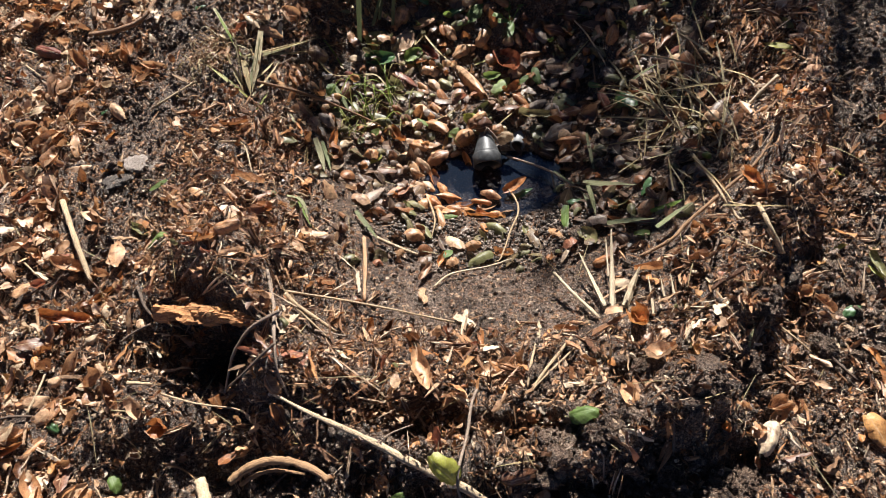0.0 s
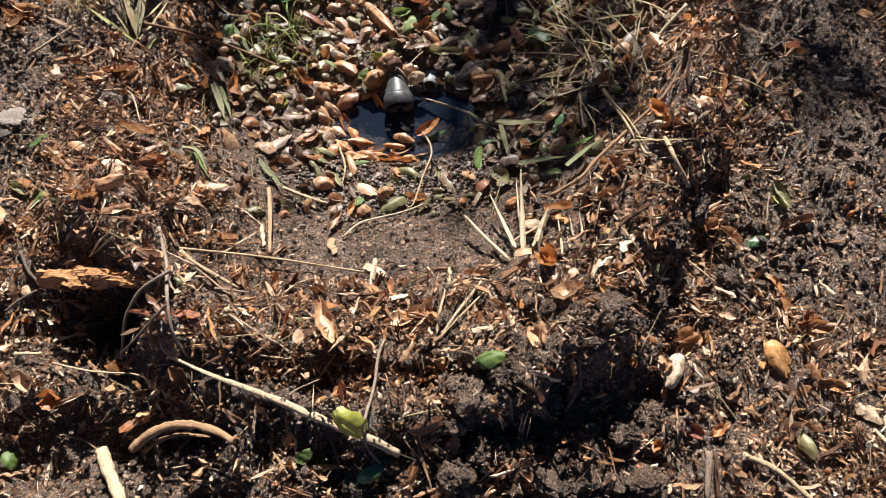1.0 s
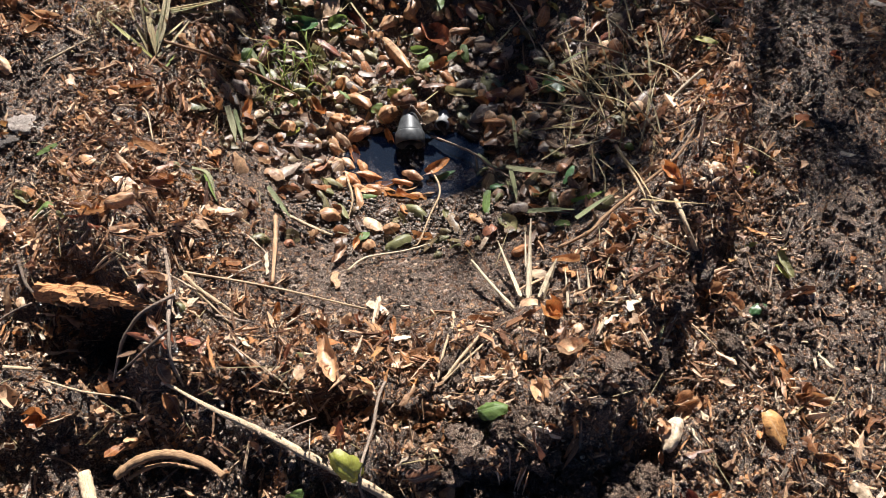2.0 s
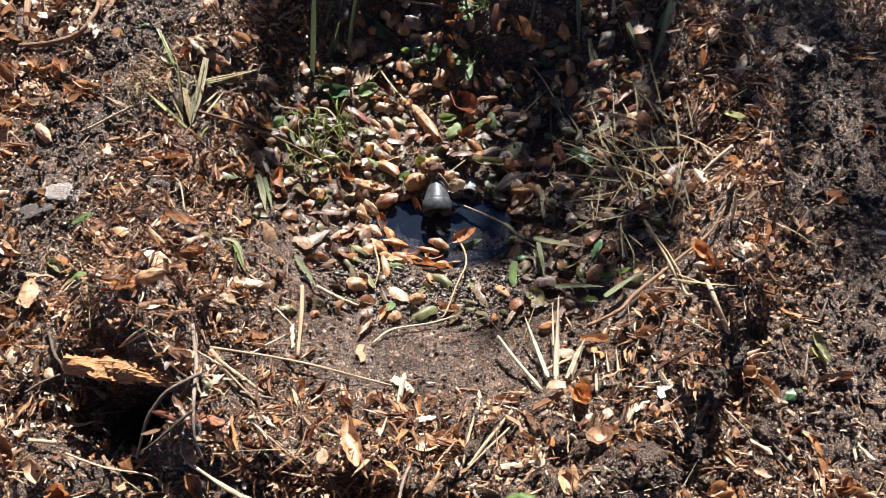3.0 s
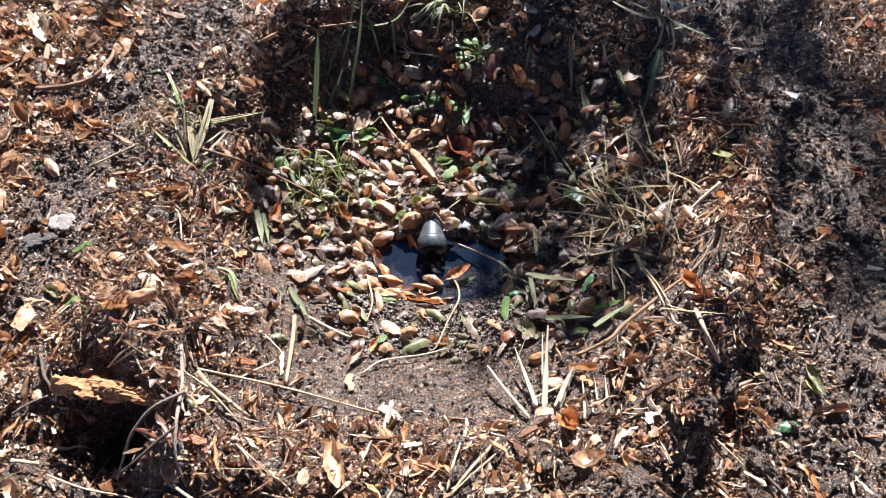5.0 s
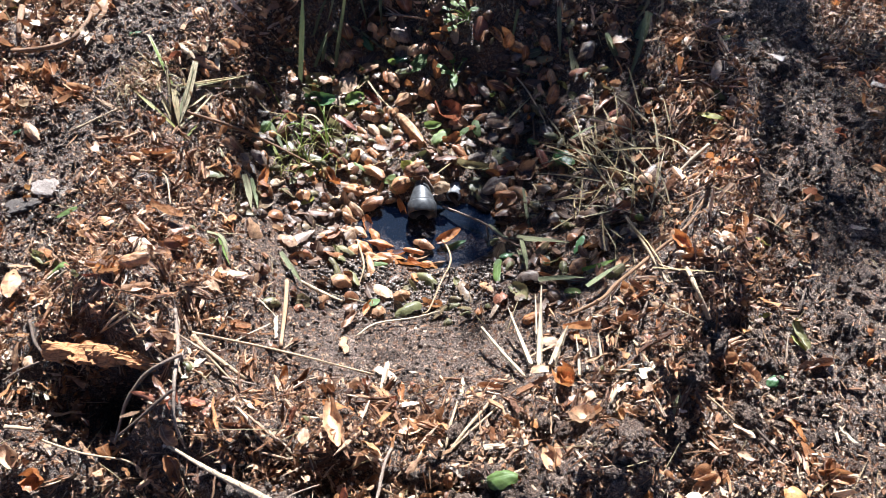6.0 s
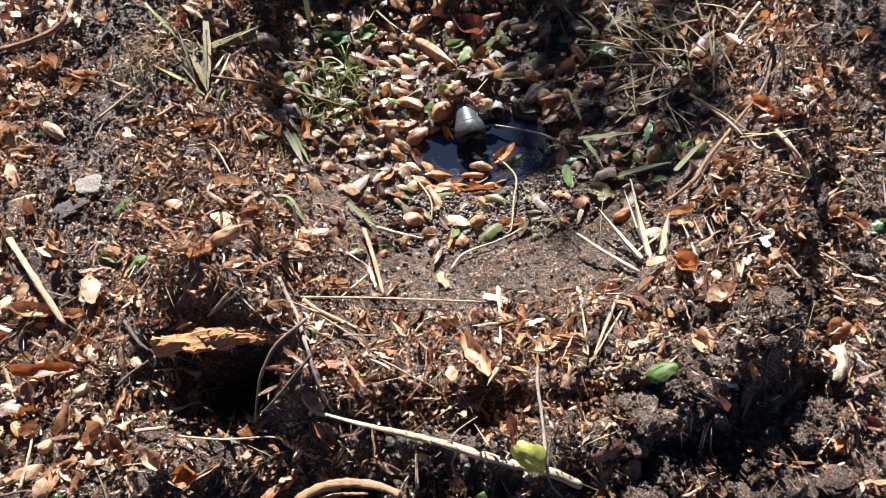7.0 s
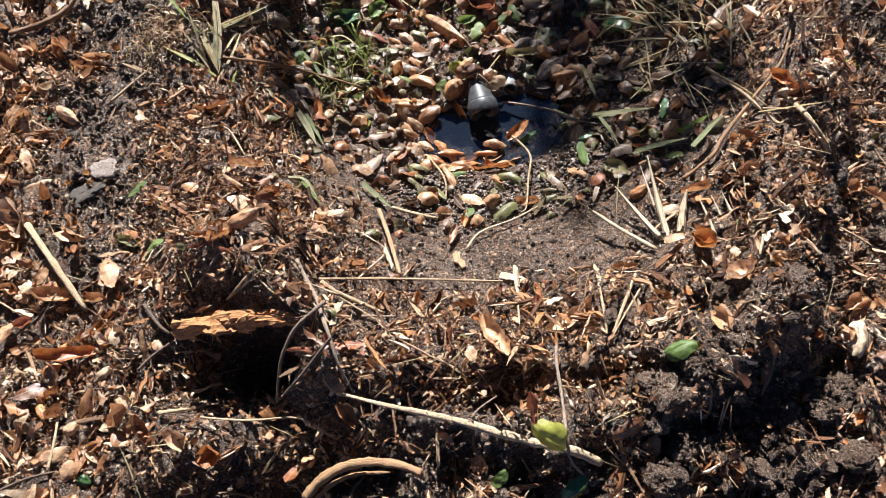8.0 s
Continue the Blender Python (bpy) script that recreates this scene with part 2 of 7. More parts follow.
# ---- the lie of the land ----
def lattice(ix, iy, seed):
    n = (ix.astype(np.int64) * 374761393 + iy.astype(np.int64) * 668265263 + seed * 974711) & 0x7FFFFFFF
    n = ((n ^ (n >> 13)) * 1274126177) & 0x7FFFFFFF
    return ((n ^ (n >> 16)) & 0xFFFF) / 65535.0


def vnoise(x, y, seed=0):
    """Smooth value noise, -1 to 1, one cell a unit."""
    ix, iy = np.floor(x), np.floor(y)
    fx, fy = x - ix, y - iy
    fx, fy = fx * fx * (3 - 2 * fx), fy * fy * (3 - 2 * fy)
    a, b = lattice(ix, iy, seed), lattice(ix + 1, iy, seed)
    c, d = lattice(ix, iy + 1, seed), lattice(ix + 1, iy + 1, seed)
    return 2 * ((a * (1 - fx) + b * fx) * (1 - fy) + (c * (1 - fx) + d * fx) * fy) - 1


BASIN = (0.02, 0.80)
RIM_ANGLE = [0, 30, 60, 90, 120, 150, 180, 210, 225, 240, 270, 285, 300, 315, 330]
RIM_RADIUS = [0.505, 0.57, 0.59, 0.58, 0.52, 0.46, 0.42, 0.45, 0.48, 0.55, 0.575, 0.585, 0.53, 0.465, 0.46]
RIM_HEIGHT = [0.030, 0.035, 0.060, 0.020, 0.028, 0.000, -0.005, 0.045, 0.075, 0.045, 0.045, 0.046, 0.044, 0.036, 0.042]
RIM_FLOOR = [0.13, 0.13, 0.14, 0.17, 0.22, 0.17, 0.14, 0.16, 0.15, 0.14, 0.13, 0.13, 0.13, 0.13, 0.13]
RIM_STEEP = [1.0, 1.2, 1.5, 1.6, 2.4, 2.1, 1.5, 1.4, 1.4, 1.35, 1.3, 1.1, 1.0, 1.05, 1.1]
RIM_FALL = [0.08, 0.12, 0.17, 0.17, 0.17, 0.15, 0.12, 0.15, 0.16, 0.10, 0.085, 0.07, 0.08, 0.09, 0.09]


def around(a, values):
    return np.interp(np.degrees(a) % 360, RIM_ANGLE, values, period=360)


def basin_polar(x, y):
    dx, dy = x - BASIN[0], y - BASIN[1]
    return np.hypot(dx, dy), np.arctan2(dy, dx)


def rho(x, y):
    """0 in the middle of the basin, 1 on the crest of its bank."""
    r, a = basin_polar(x, y)
    return r / around(a, RIM_RADIUS)


def bump(x, y, cx, cy, sx, sy=None, power=2):
    return np.exp(-(((x - cx) / sx) ** 2 + ((y - cy) / (sy or sx)) ** 2) ** (power / 2))


def smooth_height(x, y):
    x, y = np.asarray(x, float), np.asarray(y, float)
    r, a = basin_polar(x, y)
    R, top, low, steep = (around(a, v) for v in (RIM_RADIUS, RIM_HEIGHT, RIM_FLOOR, RIM_STEEP))
    R = R + 0.02 * vnoise(x * 9, y * 9, 5)
    outside = -0.032 + 0.008 * vnoise(x * 3, y * 3, 1) * np.clip(3 - r, 0, 1)
    t = np.clip((r - low) / (R - low), 0, 1)
    floor = -0.168
    inner = floor + (top - floor) * t ** steep
    fall = np.clip((r - R) / around(a, RIM_FALL), 0, 1)
    outer = top + (outside - top) * fall * fall * (3 - 2 * fall)
    z = np.where(r < R, inner, outer)
    z = z - 0.044 * bump(x, y, 0.030, 0.750, 0.125, 0.072, 4)
    z = z + 0.030 * bump(x, y, 0.02, 0.885, 0.09, 0.05)
    # burrow under the bark, cut into the front of the bank
    z = z - 0.13 * bump(x, y, -0.362, 0.362, 0.050, 0.043, 5) - 0.05 * bump(x, y, -0.43, 0.355, 0.055, 0.05, 3)
    # spill of the bank, and the slip at the back of the basin
    z = z + 0.045 * bump(x, y, -0.45, 0.49, 0.08, 0.07) + 0.03 * bump(x, y, 0.25, 0.27, 0.06, 0.04) + 0.045 * bump(x, y, 0.14, 1.20, 0.14, 0.10)
    # slumps and hollows of the broken front of the bank
    z = z + 0.014 * bump(x, y, 0.20, 0.150, 0.10, 0.045, 3) - 0.01 * bump(x, y, 0.27, 0.165, 0.035, 0.05, 3)
    z = z - 0.046 * bump(x, y, -0.40, 0.19, 0.15, 0.06, 3)
    z = z - 0.044 * bump(x, y + 0.16 * (x + 0.10), -0.08, 0.252, 0.20, 0.027, 4)
    # the trench the soil was dug from, along the front
    z = z - 0.006 * bump(x, y, -0.16, 0.115, 0.36, 0.075, 4) + 0.034 * bump(x, y, -0.05, 0.125, 0.17, 0.075, 4)
    return z


def soil_part(x, y):
    """How crumbly and bare the ground is: 1 on bare clods, 0 under the litter."""
    q = rho(x, y)
    bare = bump(x, y, 0.67, 0.85, 0.145, 0.75, 4) + bump(x, y, -0.50, 1.10, 0.14, 0.32, 3) + bump(x, y, -0.60, 0.70, 0.08, 0.16, 3)
    bare = bare + bump(x, y, 0.24, 0.22, 0.20, 0.13, 3) + bump(x, y, 0.02, 0.46, 0.22, 0.07, 3) + bump(x, y, 0.25, 1.25, 0.16, 0.14, 3)
    bare = bare + 0.9 * bump(x, y, 0.50, 0.42, 0.12, 0.12, 3) + 1.15 * bump(x, y, -0.26, 0.18, 0.27, 0.09, 3)
    return np.clip(bare + 0.25 * vnoise(x * 12, y * 12, 8) * (q > 0.6), 0, 1)


def height(x, y):
    x, y = np.asarray(x, float), np.asarray(y, float)
    out = np.maximum(np.maximum(-1.22 - x, x - 1.08), np.maximum(-0.06 - y, y - 1.72))
    near = np.clip(1 - out / 0.12, 0, 1)
    s = soil_part(x, y)
    q = rho(x, y)
    calm = np.clip((q - 0.35) * 3, 0.25, 1)
    rough = 0.010 * vnoise(x * 16, y * 16, 2) + 0.008 * np.abs(vnoise(x * 34, y * 34, 3)) + 0.005 * vnoise(x * 70, y * 70, 4) + 0.002 * np.abs(vnoise(x * 130, y * 130, 6)) - 0.003
    clod = 0.015 * vnoise(x * 19 + 3, y * 19, 7) + 0.008 * vnoise(x * 43, y * 43, 9) + 0.003 * vnoise(x * 85, y * 85, 12)
    rough = rough * (1 - 0.5 * s)
    fine = bump(x, y, 0.0, 0.46, 0.24, 0.07, 3)
    front = bump(x, y, -0.14, 0.15, 0.42, 0.10, 4)
    rough = rough + front * (0.020 * vnoise(x * 25, y * 25, 21) + 0.012 * vnoise(x * 60, y * 60, 22))
    bank = np.clip(1 - np.abs(q - 1.02) / 0.34, 0, 1)
    pits = 0.026 * np.clip(vnoise(x * 25, y * 25, 31) + 0.05, 0, 1) + 0.014 * np.clip(vnoise(x * 55, y * 55, 32), 0, 1)
    rough = rough + bank * (1 - fine) * (0.007 - pits + 0.004 * vnoise(x * 95, y * 95, 33))
    big = bump(x, y, 0.26, 0.2, 0.22, 0.14, 3)
    return smooth_height(x, y) + near * calm * (1 - 0.45 * fine) * (rough + s * (0.55 + 1.9 * big - 0.35 * (x < -0.4)) * clod)


def slope(x, y, e=0.012):
    dx = (smooth_height(x + e, y) - smooth_height(x - e, y)) / (2 * e)
    dy = (smooth_height(x, y + e) - smooth_height(x, y - e)) / (2 * e)
    n = np.stack([-dx, -dy, np.ones_like(dx)], -1)
    return n / np.linalg.norm(n, axis=-1, keepdims=True)


# ---- mesh helpers ----
def mesh_of(name, verts, faces, mat, uvs=None, smooth=True):
    """A mesh from arrays of corners and equal-sided faces, with one pair of surface coordinates for each corner."""
    me = bpy.data.meshes.new(name)
    faces = np.asarray(faces, np.int32)
    n, k = faces.shape
    me.vertices.add(len(verts))
    me.vertices.foreach_set("co", np.asarray(verts, np.float32).ravel())
    me.loops.add(n * k)
    me.loops.foreach_set("vertex_index", faces.ravel())
    me.polygons.add(n)
    me.polygons.foreach_set("loop_start", np.arange(0, n * k, k, dtype=np.int32))
    me.polygons.foreach_set("use_smooth", np.full(n, smooth))
    if uvs is not None:
        layer = me.uv_layers.new(name="UVMap")
        layer.data.foreach_set("uv", np.asarray(uvs, np.float32)[faces.ravel()].ravel())
    me.materials.append(mat)
    me.update(calc_edges=True)
    me.validate()
    return me


def turns(yaw, pitch, roll):
    """Turn matrices (n, 3, 3): roll about the length, pitch of the length, yaw about the upright."""
    cy, sy, cp, sp, cr, sr = np.cos(yaw), np.sin(yaw), np.cos(pitch), np.sin(pitch), np.cos(roll), np.sin(roll)
    return np.stack([
        np.stack([cy * cp, cy * sp * sr - sy * cr, cy * sp * cr + sy * sr], -1),
        np.stack([sy * cp, sy * sp * sr + cy * cr, sy * sp * cr - cy * sr], -1),
        np.stack([-sp, cp * sr, cp * cr], -1)], -2)


def on_slope(x, y):
    """Frames (n, 3, 3) whose third axis is the ground's normal."""
    n = slope(x, y)
    ex = np.stack([n[:, 2], np.zeros(len(n)), -n[:, 0]], -1)
    ex /= np.linalg.norm(ex, axis=1, keepdims=True)
    ey = np.cross(n, ex)
    return np.stack([ex, ey, n], -1)


def scatter_mesh(name, shapes, x, y, yaw, pitch, roll, size, lift, mat, rng, smooth=True):
    """One mesh of many small pieces, laid on the ground. shapes: (verts, faces, uvs) to choose from; size: (n, 3)."""
    frame_m = on_slope(x, y) @ turns(yaw, pitch, roll)
    pos = np.stack([x, y, height(x, y) + lift], -1)
    pick = rng.integers(0, len(shapes), len(x))
    V, F, U, base = [], [], [], 0
    for i, (v, f, u) in enumerate(shapes):
        w = pick == i
        if not w.any():
            continue
        p = np.einsum("nij,nkj->nki", frame_m[w], v[None] * size[w][:, None, :]) + pos[w][:, None, :]
        n = len(p)
        V.append(p.reshape(-1, 3))
        F.append((f[None] + (np.arange(n) * len(v))[:, None, None] + base).reshape(-1, f.shape[1]))
        U.append(np.tile(u, (n, 1)))
        base += n * len(v)
    return mesh_of(name, np.concatenate(V), np.concatenate(F), mat, np.concatenate(U), smooth)


def leaf_shape(cup=0.3, bend=0.2, roll=0.0, wave=0.05, point=1.0, nu=8, nv=6, seed=0, teeth=0.0, tear=0.0):
    """A leaf of length 1 along x and width 1, convex upwards by cup, its ends drooping by bend, its edges rolled by roll."""
    r = np.random.default_rng(seed)
    u, v = np.meshgrid(np.linspace(0, 1, nu + 1), np.linspace(-1, 1, nv + 1), indexing="ij")
    half = 0.5 * np.sin(np.pi * np.clip(u * 0.93 + 0.035, 0, 1) ** (0.9 * point)) ** 0.48
    half = half * (1 + np.where(v > 0, r.normal(0, 0.06, (nu + 1, 1)), r.normal(0, 0.06, (nu + 1, 1))))
    half = half * (1 + teeth * np.where((np.arange(nu + 1) % 2)[:, None] > 0, 1, -1) * np.abs(v))
    if tear:
        half = half * (1 - tear * (v > 0) * np.clip(np.sin(u * 5 + r.uniform(0, 6)), 0, 1))
    x = u - 0.5
    y = v * half
    z = cup * (1 - v * v * 1.1) * (np.sin(np.pi * (u * 0.9 + 0.05)) ** 0.6) - bend * (2 * u - 1) ** 2
    z = z - (0.03 + 0.22 * cup) * np.exp(-(v / 0.17) ** 2) * np.sin(np.pi * u) * (cup > 0.12) + 0.055 * np.sin(u * 17 - np.abs(v) * 4) * np.abs(v) * (cup > 0.12)
    z = z + roll * np.abs(v) ** 3 + wave * np.sin(u * 7 + r.uniform(0, 6)) * v + wave * 0.6 * np.sin(u * 11 + v * 3 + r.uniform(0, 6))
    # each leaf a little lopsided, dented and creased
    lop = r.uniform(-0.20, 0.20)
    y = y * (1 + lop * np.sign(v)) + 0.05 * np.sin(u * 3 + r.uniform(0, 6)) * np.sin(np.pi * u)
    z = z + 0.05 * np.sin(u * 4.5 + r.uniform(0, 6)) * np.cos(v * 2.3 + r.uniform(0, 6)) + r.normal(0, 0.017, u.shape) + r.uniform(-0.22, 0.22) * v * (u - 0.5)
    x = x + r.normal(0, 0.008, u.shape)
    verts = np.stack([x, y, z], -1).reshape(-1, 3)
    i = np.arange(nu * (nv + 1)).reshape(nu, nv + 1)[:, :-1].ravel()
    faces = np.stack([i, i + nv + 1, i + nv + 2, i + 1], -1)
    uvs = np.stack([u, (v + 1) / 2], -1).reshape(-1, 2)
    # the stalk
    s = len(verts)
    e = verts[nv // 2]
    stalk = np.array([e + (0.03, 0.012, 0), e + (0.03, -0.012, 0), e + (-0.09, -0.010, -0.02), e + (-0.09, 0.010, -0.02), e + (-0.17, 0.006, 0.01), e + (-0.17, -0.006, 0.01)])
    verts = np.concatenate([verts, stalk])
    faces = np.concatenate([faces, [[s, s + 3, s + 2, s + 1], [s + 3, s + 4, s + 5, s + 2]]])
    uvs = np.concatenate([uvs, np.full((6, 2), 0.5)])
    return verts, faces, uvs


def chip_shape(seed, taper=0.5, thick=0.22, bow=0.15, ragged=0.25, n=3):
    """A splinter of wood or bark: length 1 along x, four-sided, ragged at both ends."""
    r = np.random.default_rng(seed)
    us = np.linspace(0, 1, n + 1)
    V, U = [], []
    for k, t in enumerate(us):
        w = 0.5 * (1 - taper * abs(2 * t - 1) ** 1.5) * r.uniform(0.5, 1.15)
        h = thick * (1 - 0.5 * taper * abs(2 * t - 1)) * r.uniform(0.7, 1.1)
        z, off = bow * (0.25 - (t - 0.5) ** 2) + r.uniform(-0.03, 0.03), r.normal(0, 0.16)
        for q, (sy, sz) in enumerate(((-1, -0.5), (1, -0.5), (0.9, 0.5), (-0.9, 0.5))):
            end = r.uniform(-ragged, ragged) * 0.5 if k in (0, n) else 0
            V.append((t - 0.5 + end, sy * w + off, z + sz * h + r.normal(0, 0.05)))
            U.append((t, (0.1, 0.9, 0.8, 0.2)[q]))
    F = []
    for k in range(n):
        a = 4 * k
        F += [[a + q, a + (q + 1) % 4, a + 4 + (q + 1) % 4, a + 4 + q] for q in range(4)]
    F += [[3, 2, 1, 0], [4 * n, 4 * n + 1, 4 * n + 2, 4 * n + 3]]
    return np.array(V), np.array(F), np.array(U)


def sliver_shape(seed, bow=0.25):
    """A torn fibre: length 1 along x, three-sided, running out to points."""
    r = np.random.default_rng(seed)
    V, U = [], []
    for k, (t, w) in enumerate(((0.0, 0.35), (r.uniform(0.35, 0.65), 1.0), (1.0, 0.2))):
        y, z = r.uniform(-0.6, 0.6) * (k != 1), bow * (0.25 - (t - 0.5) ** 2)
        for q, (sy, sz) in enumerate(((-0.5, -0.3), (0.5, -0.3), (0.05, 0.5))):
            V.append((t - 0.5 + r.uniform(-0.06, 0.06), y + sy * w, z + sz * w))
            U.append((t, (0.0, 1.0, 0.5)[q]))
    F = [[3 * k + q, 3 * k + (q + 1) % 3, 3 * k + 3 + (q + 1) % 3, 3 * k + 3 + q] for k in range(2) for q in range(3)]
    return np.array(V), np.array(F), np.array(U)


def bundle_shape(seed, strands=5):
    """A frayed piece of bark: several torn strands lying side by side, splaying at the ends."""
    r = np.random.default_rng(seed)
    out = []
    for k in range(strands):
        v, f, u = sliver_shape(seed * 7 + k, r.uniform(0.0, 0.35))
        v = v * (r.uniform(0.5, 1.0), r.uniform(0.22, 0.5), r.uniform(0.3, 0.8))
        a = r.normal(0, 0.16)
        v = v @ np.array([(math.cos(a), math.sin(a), r.normal(0, 0.1)), (-math.sin(a), math.cos(a), 0), (0, 0, 1)])
        out.append((v + (r.normal(0, 0.10), (k / (strands - 1) - 0.5) * 0.8, r.uniform(-0.2, 0.3)), f, u))
    return joined(out)


def scrap_shape(seed):
    """A torn, curled scrap of leaf or bark about 1 long: four by two faces."""
    r = np.random.default_rng(seed)
    u, v = np.meshgrid(np.linspace(-0.5, 0.5, 4), np.linspace(-0.5, 0.5, 3), indexing="ij")
    z = r.uniform(0.1, 0.6) * (0.25 - v * v) + r.uniform(-0.5, 0.5) * u * u + r.normal(0, 0.09, u.shape)
    x, y = u + r.normal(0, 0.11, u.shape), v * r.uniform(0.35, 1.1, (4, 1)) + r.normal(0, 0.10, u.shape)
    i = np.arange(9).reshape(3, 3)[:, :2].ravel()
    return np.stack([x, y, z], -1).reshape(-1, 3), np.stack([i, i + 3, i + 4, i + 1], -1), np.stack([u + 0.5, v + 0.5], -1).reshape(-1, 2)


def shard_shape(seed):
    """A crumpled shred about 1 long: a bent fan of five faces with a ragged rim."""
    r = np.random.default_rng(seed)
    a = np.linspace(0, 6.28, 5, endpoint=False) + r.uniform(-0.45, 0.45, 5)
    rim = np.stack([np.cos(a) * r.uniform(0.25, 0.6, 5), np.sin(a) * r.uniform(0.2, 0.6, 5), r.normal(0, 0.22, 5)], -1)
    v = np.concatenate([[[0, 0, 0.12]], rim])
    return v, np.array([(0, k + 1, (k + 1) % 5 + 1) for k in range(5)]), v[:, :2] + 0.5


def grain_shape(seed):
    """A small crumb of eight faces."""
    r = np.random.default_rng(seed)
    v = np.array([(1, 0, 0), (-1, 0, 0), (0, 1, 0), (0, -1, 0), (0, 0, 1), (0, 0, -1)]) * r.uniform(0.3, 0.6, (6, 1)) + r.normal(0, 0.07, (6, 3))
    f = np.array([(0, 2, 4), (2, 1, 4), (1, 3, 4), (3, 0, 4), (2, 0, 5), (1, 2, 5), (3, 1, 5), (0, 3, 5)])
    return v, f, v[:, :2] + 0.5


def lump_shape(seed, rough=0.25, cuts=1):
    """A crumb, clod or pebble about 1 across."""
    bm = bmesh.new()
    bmesh.ops.create_icosphere(bm, subdivisions=cuts, radius=0.5)
    r = np.random.default_rng(seed)
    v = np.array([p.co for p in bm.verts])
    bm.verts.index_update()
    f = np.array([[p.index for p in t.verts] for t in bm.faces])
    bm.free()
    k = r.uniform(0, 50, 3)
    d = np.array([noise.noise(Vector(p * 3.1 + k)) + 0.6 * noise.noise(Vector(p * 7.3 + k)) for p in v])
    v = v * (1 + rough * d[:, None] * 1.5)
    return v, f, np.stack([v[:, 0] + 0.5, v[:, 1] + 0.5], -1)


def tube(points, radii, sides=6, knobs=0.0, seed=0, steps=6):
    """A round stem through the points, its girth going from radius to radius."""
    r = np.random.default_rng(seed)
    P = np.array(points, float)
    n = len(P)
    pad = np.vstack([2 * P[0] - P[1], P, 2 * P[-1] - P[-2]])
    path, girth = [], []
    rad = np.interp(np.linspace(0, 1, n), np.linspace(0, 1, len(radii)), radii)
    for i in range(n - 1):
        a, b, c, d = pad[i:i + 4]
        for t in np.linspace(0, 1, steps, endpoint=False):
            path.append(0.5 * (2 * b + (c - a) * t + (2 * a - 5 * b + 4 * c - d) * t * t + (3 * b - a - 3 * c + d) * t ** 3))
            girth.append(rad[i] * (1 - t) + rad[i + 1] * t)
    path.append(P[-1])
    girth.append(rad[-1])
    path, girth = np.array(path), np.array(girth) * (1 + knobs * r.uniform(-1, 1, len(path)))
    tan = np.gradient(path, axis=0)
    tan /= np.linalg.norm(tan, axis=1, keepdims=True) + 1e-9
    side = np.cross(tan, (0.13, 0.21, 0.97))
    side /= np.linalg.norm(side, axis=1, keepdims=True) + 1e-9
    up = np.cross(side, tan)
    a = np.linspace(0, 2 * np.pi, sides, endpoint=False)
    ring = path[:, None] + girth[:, None, None] * (np.cos(a)[None, :, None] * side[:, None] + np.sin(a)[None, :, None] * up[:, None])
    m = len(path)
    verts = np.concatenate([ring.reshape(-1, 3), path[:1], path[-1:]])
    k, j = np.meshgrid(np.arange(m - 1), np.arange(sides), indexing="ij")
    k, j = k.ravel(), j.ravel()
    q = (j + 1) % sides
    faces = np.stack([k * sides + j, k * sides + q, (k + 1) * sides + q, (k + 1) * sides + j], -1)
    # ends closed by slim quads
    ends = []
    for c, base in ((m * sides, 0), (m * sides + 1, (m - 1) * sides)):
        for i in range(0, sides, 2):
            loop = [c, base + i, base + (i + 1) % sides, base + (i + 2) % sides]
            ends.append(loop if base else loop[::-1])
    faces = np.concatenate([faces, np.array(ends)])
    length = np.concatenate([[0], np.cumsum(np.linalg.norm(np.diff(path, axis=0), axis=1))])
    u = np.repeat(length / max(length[-1], 1e-6), sides)
    v = np.tile(np.abs(np.linspace(-1, 1, sides)), m)
    uvs = np.concatenate([np.stack([u, v], -1), [[0, 0.5], [1, 0.5]]])
    return verts, faces, uvs


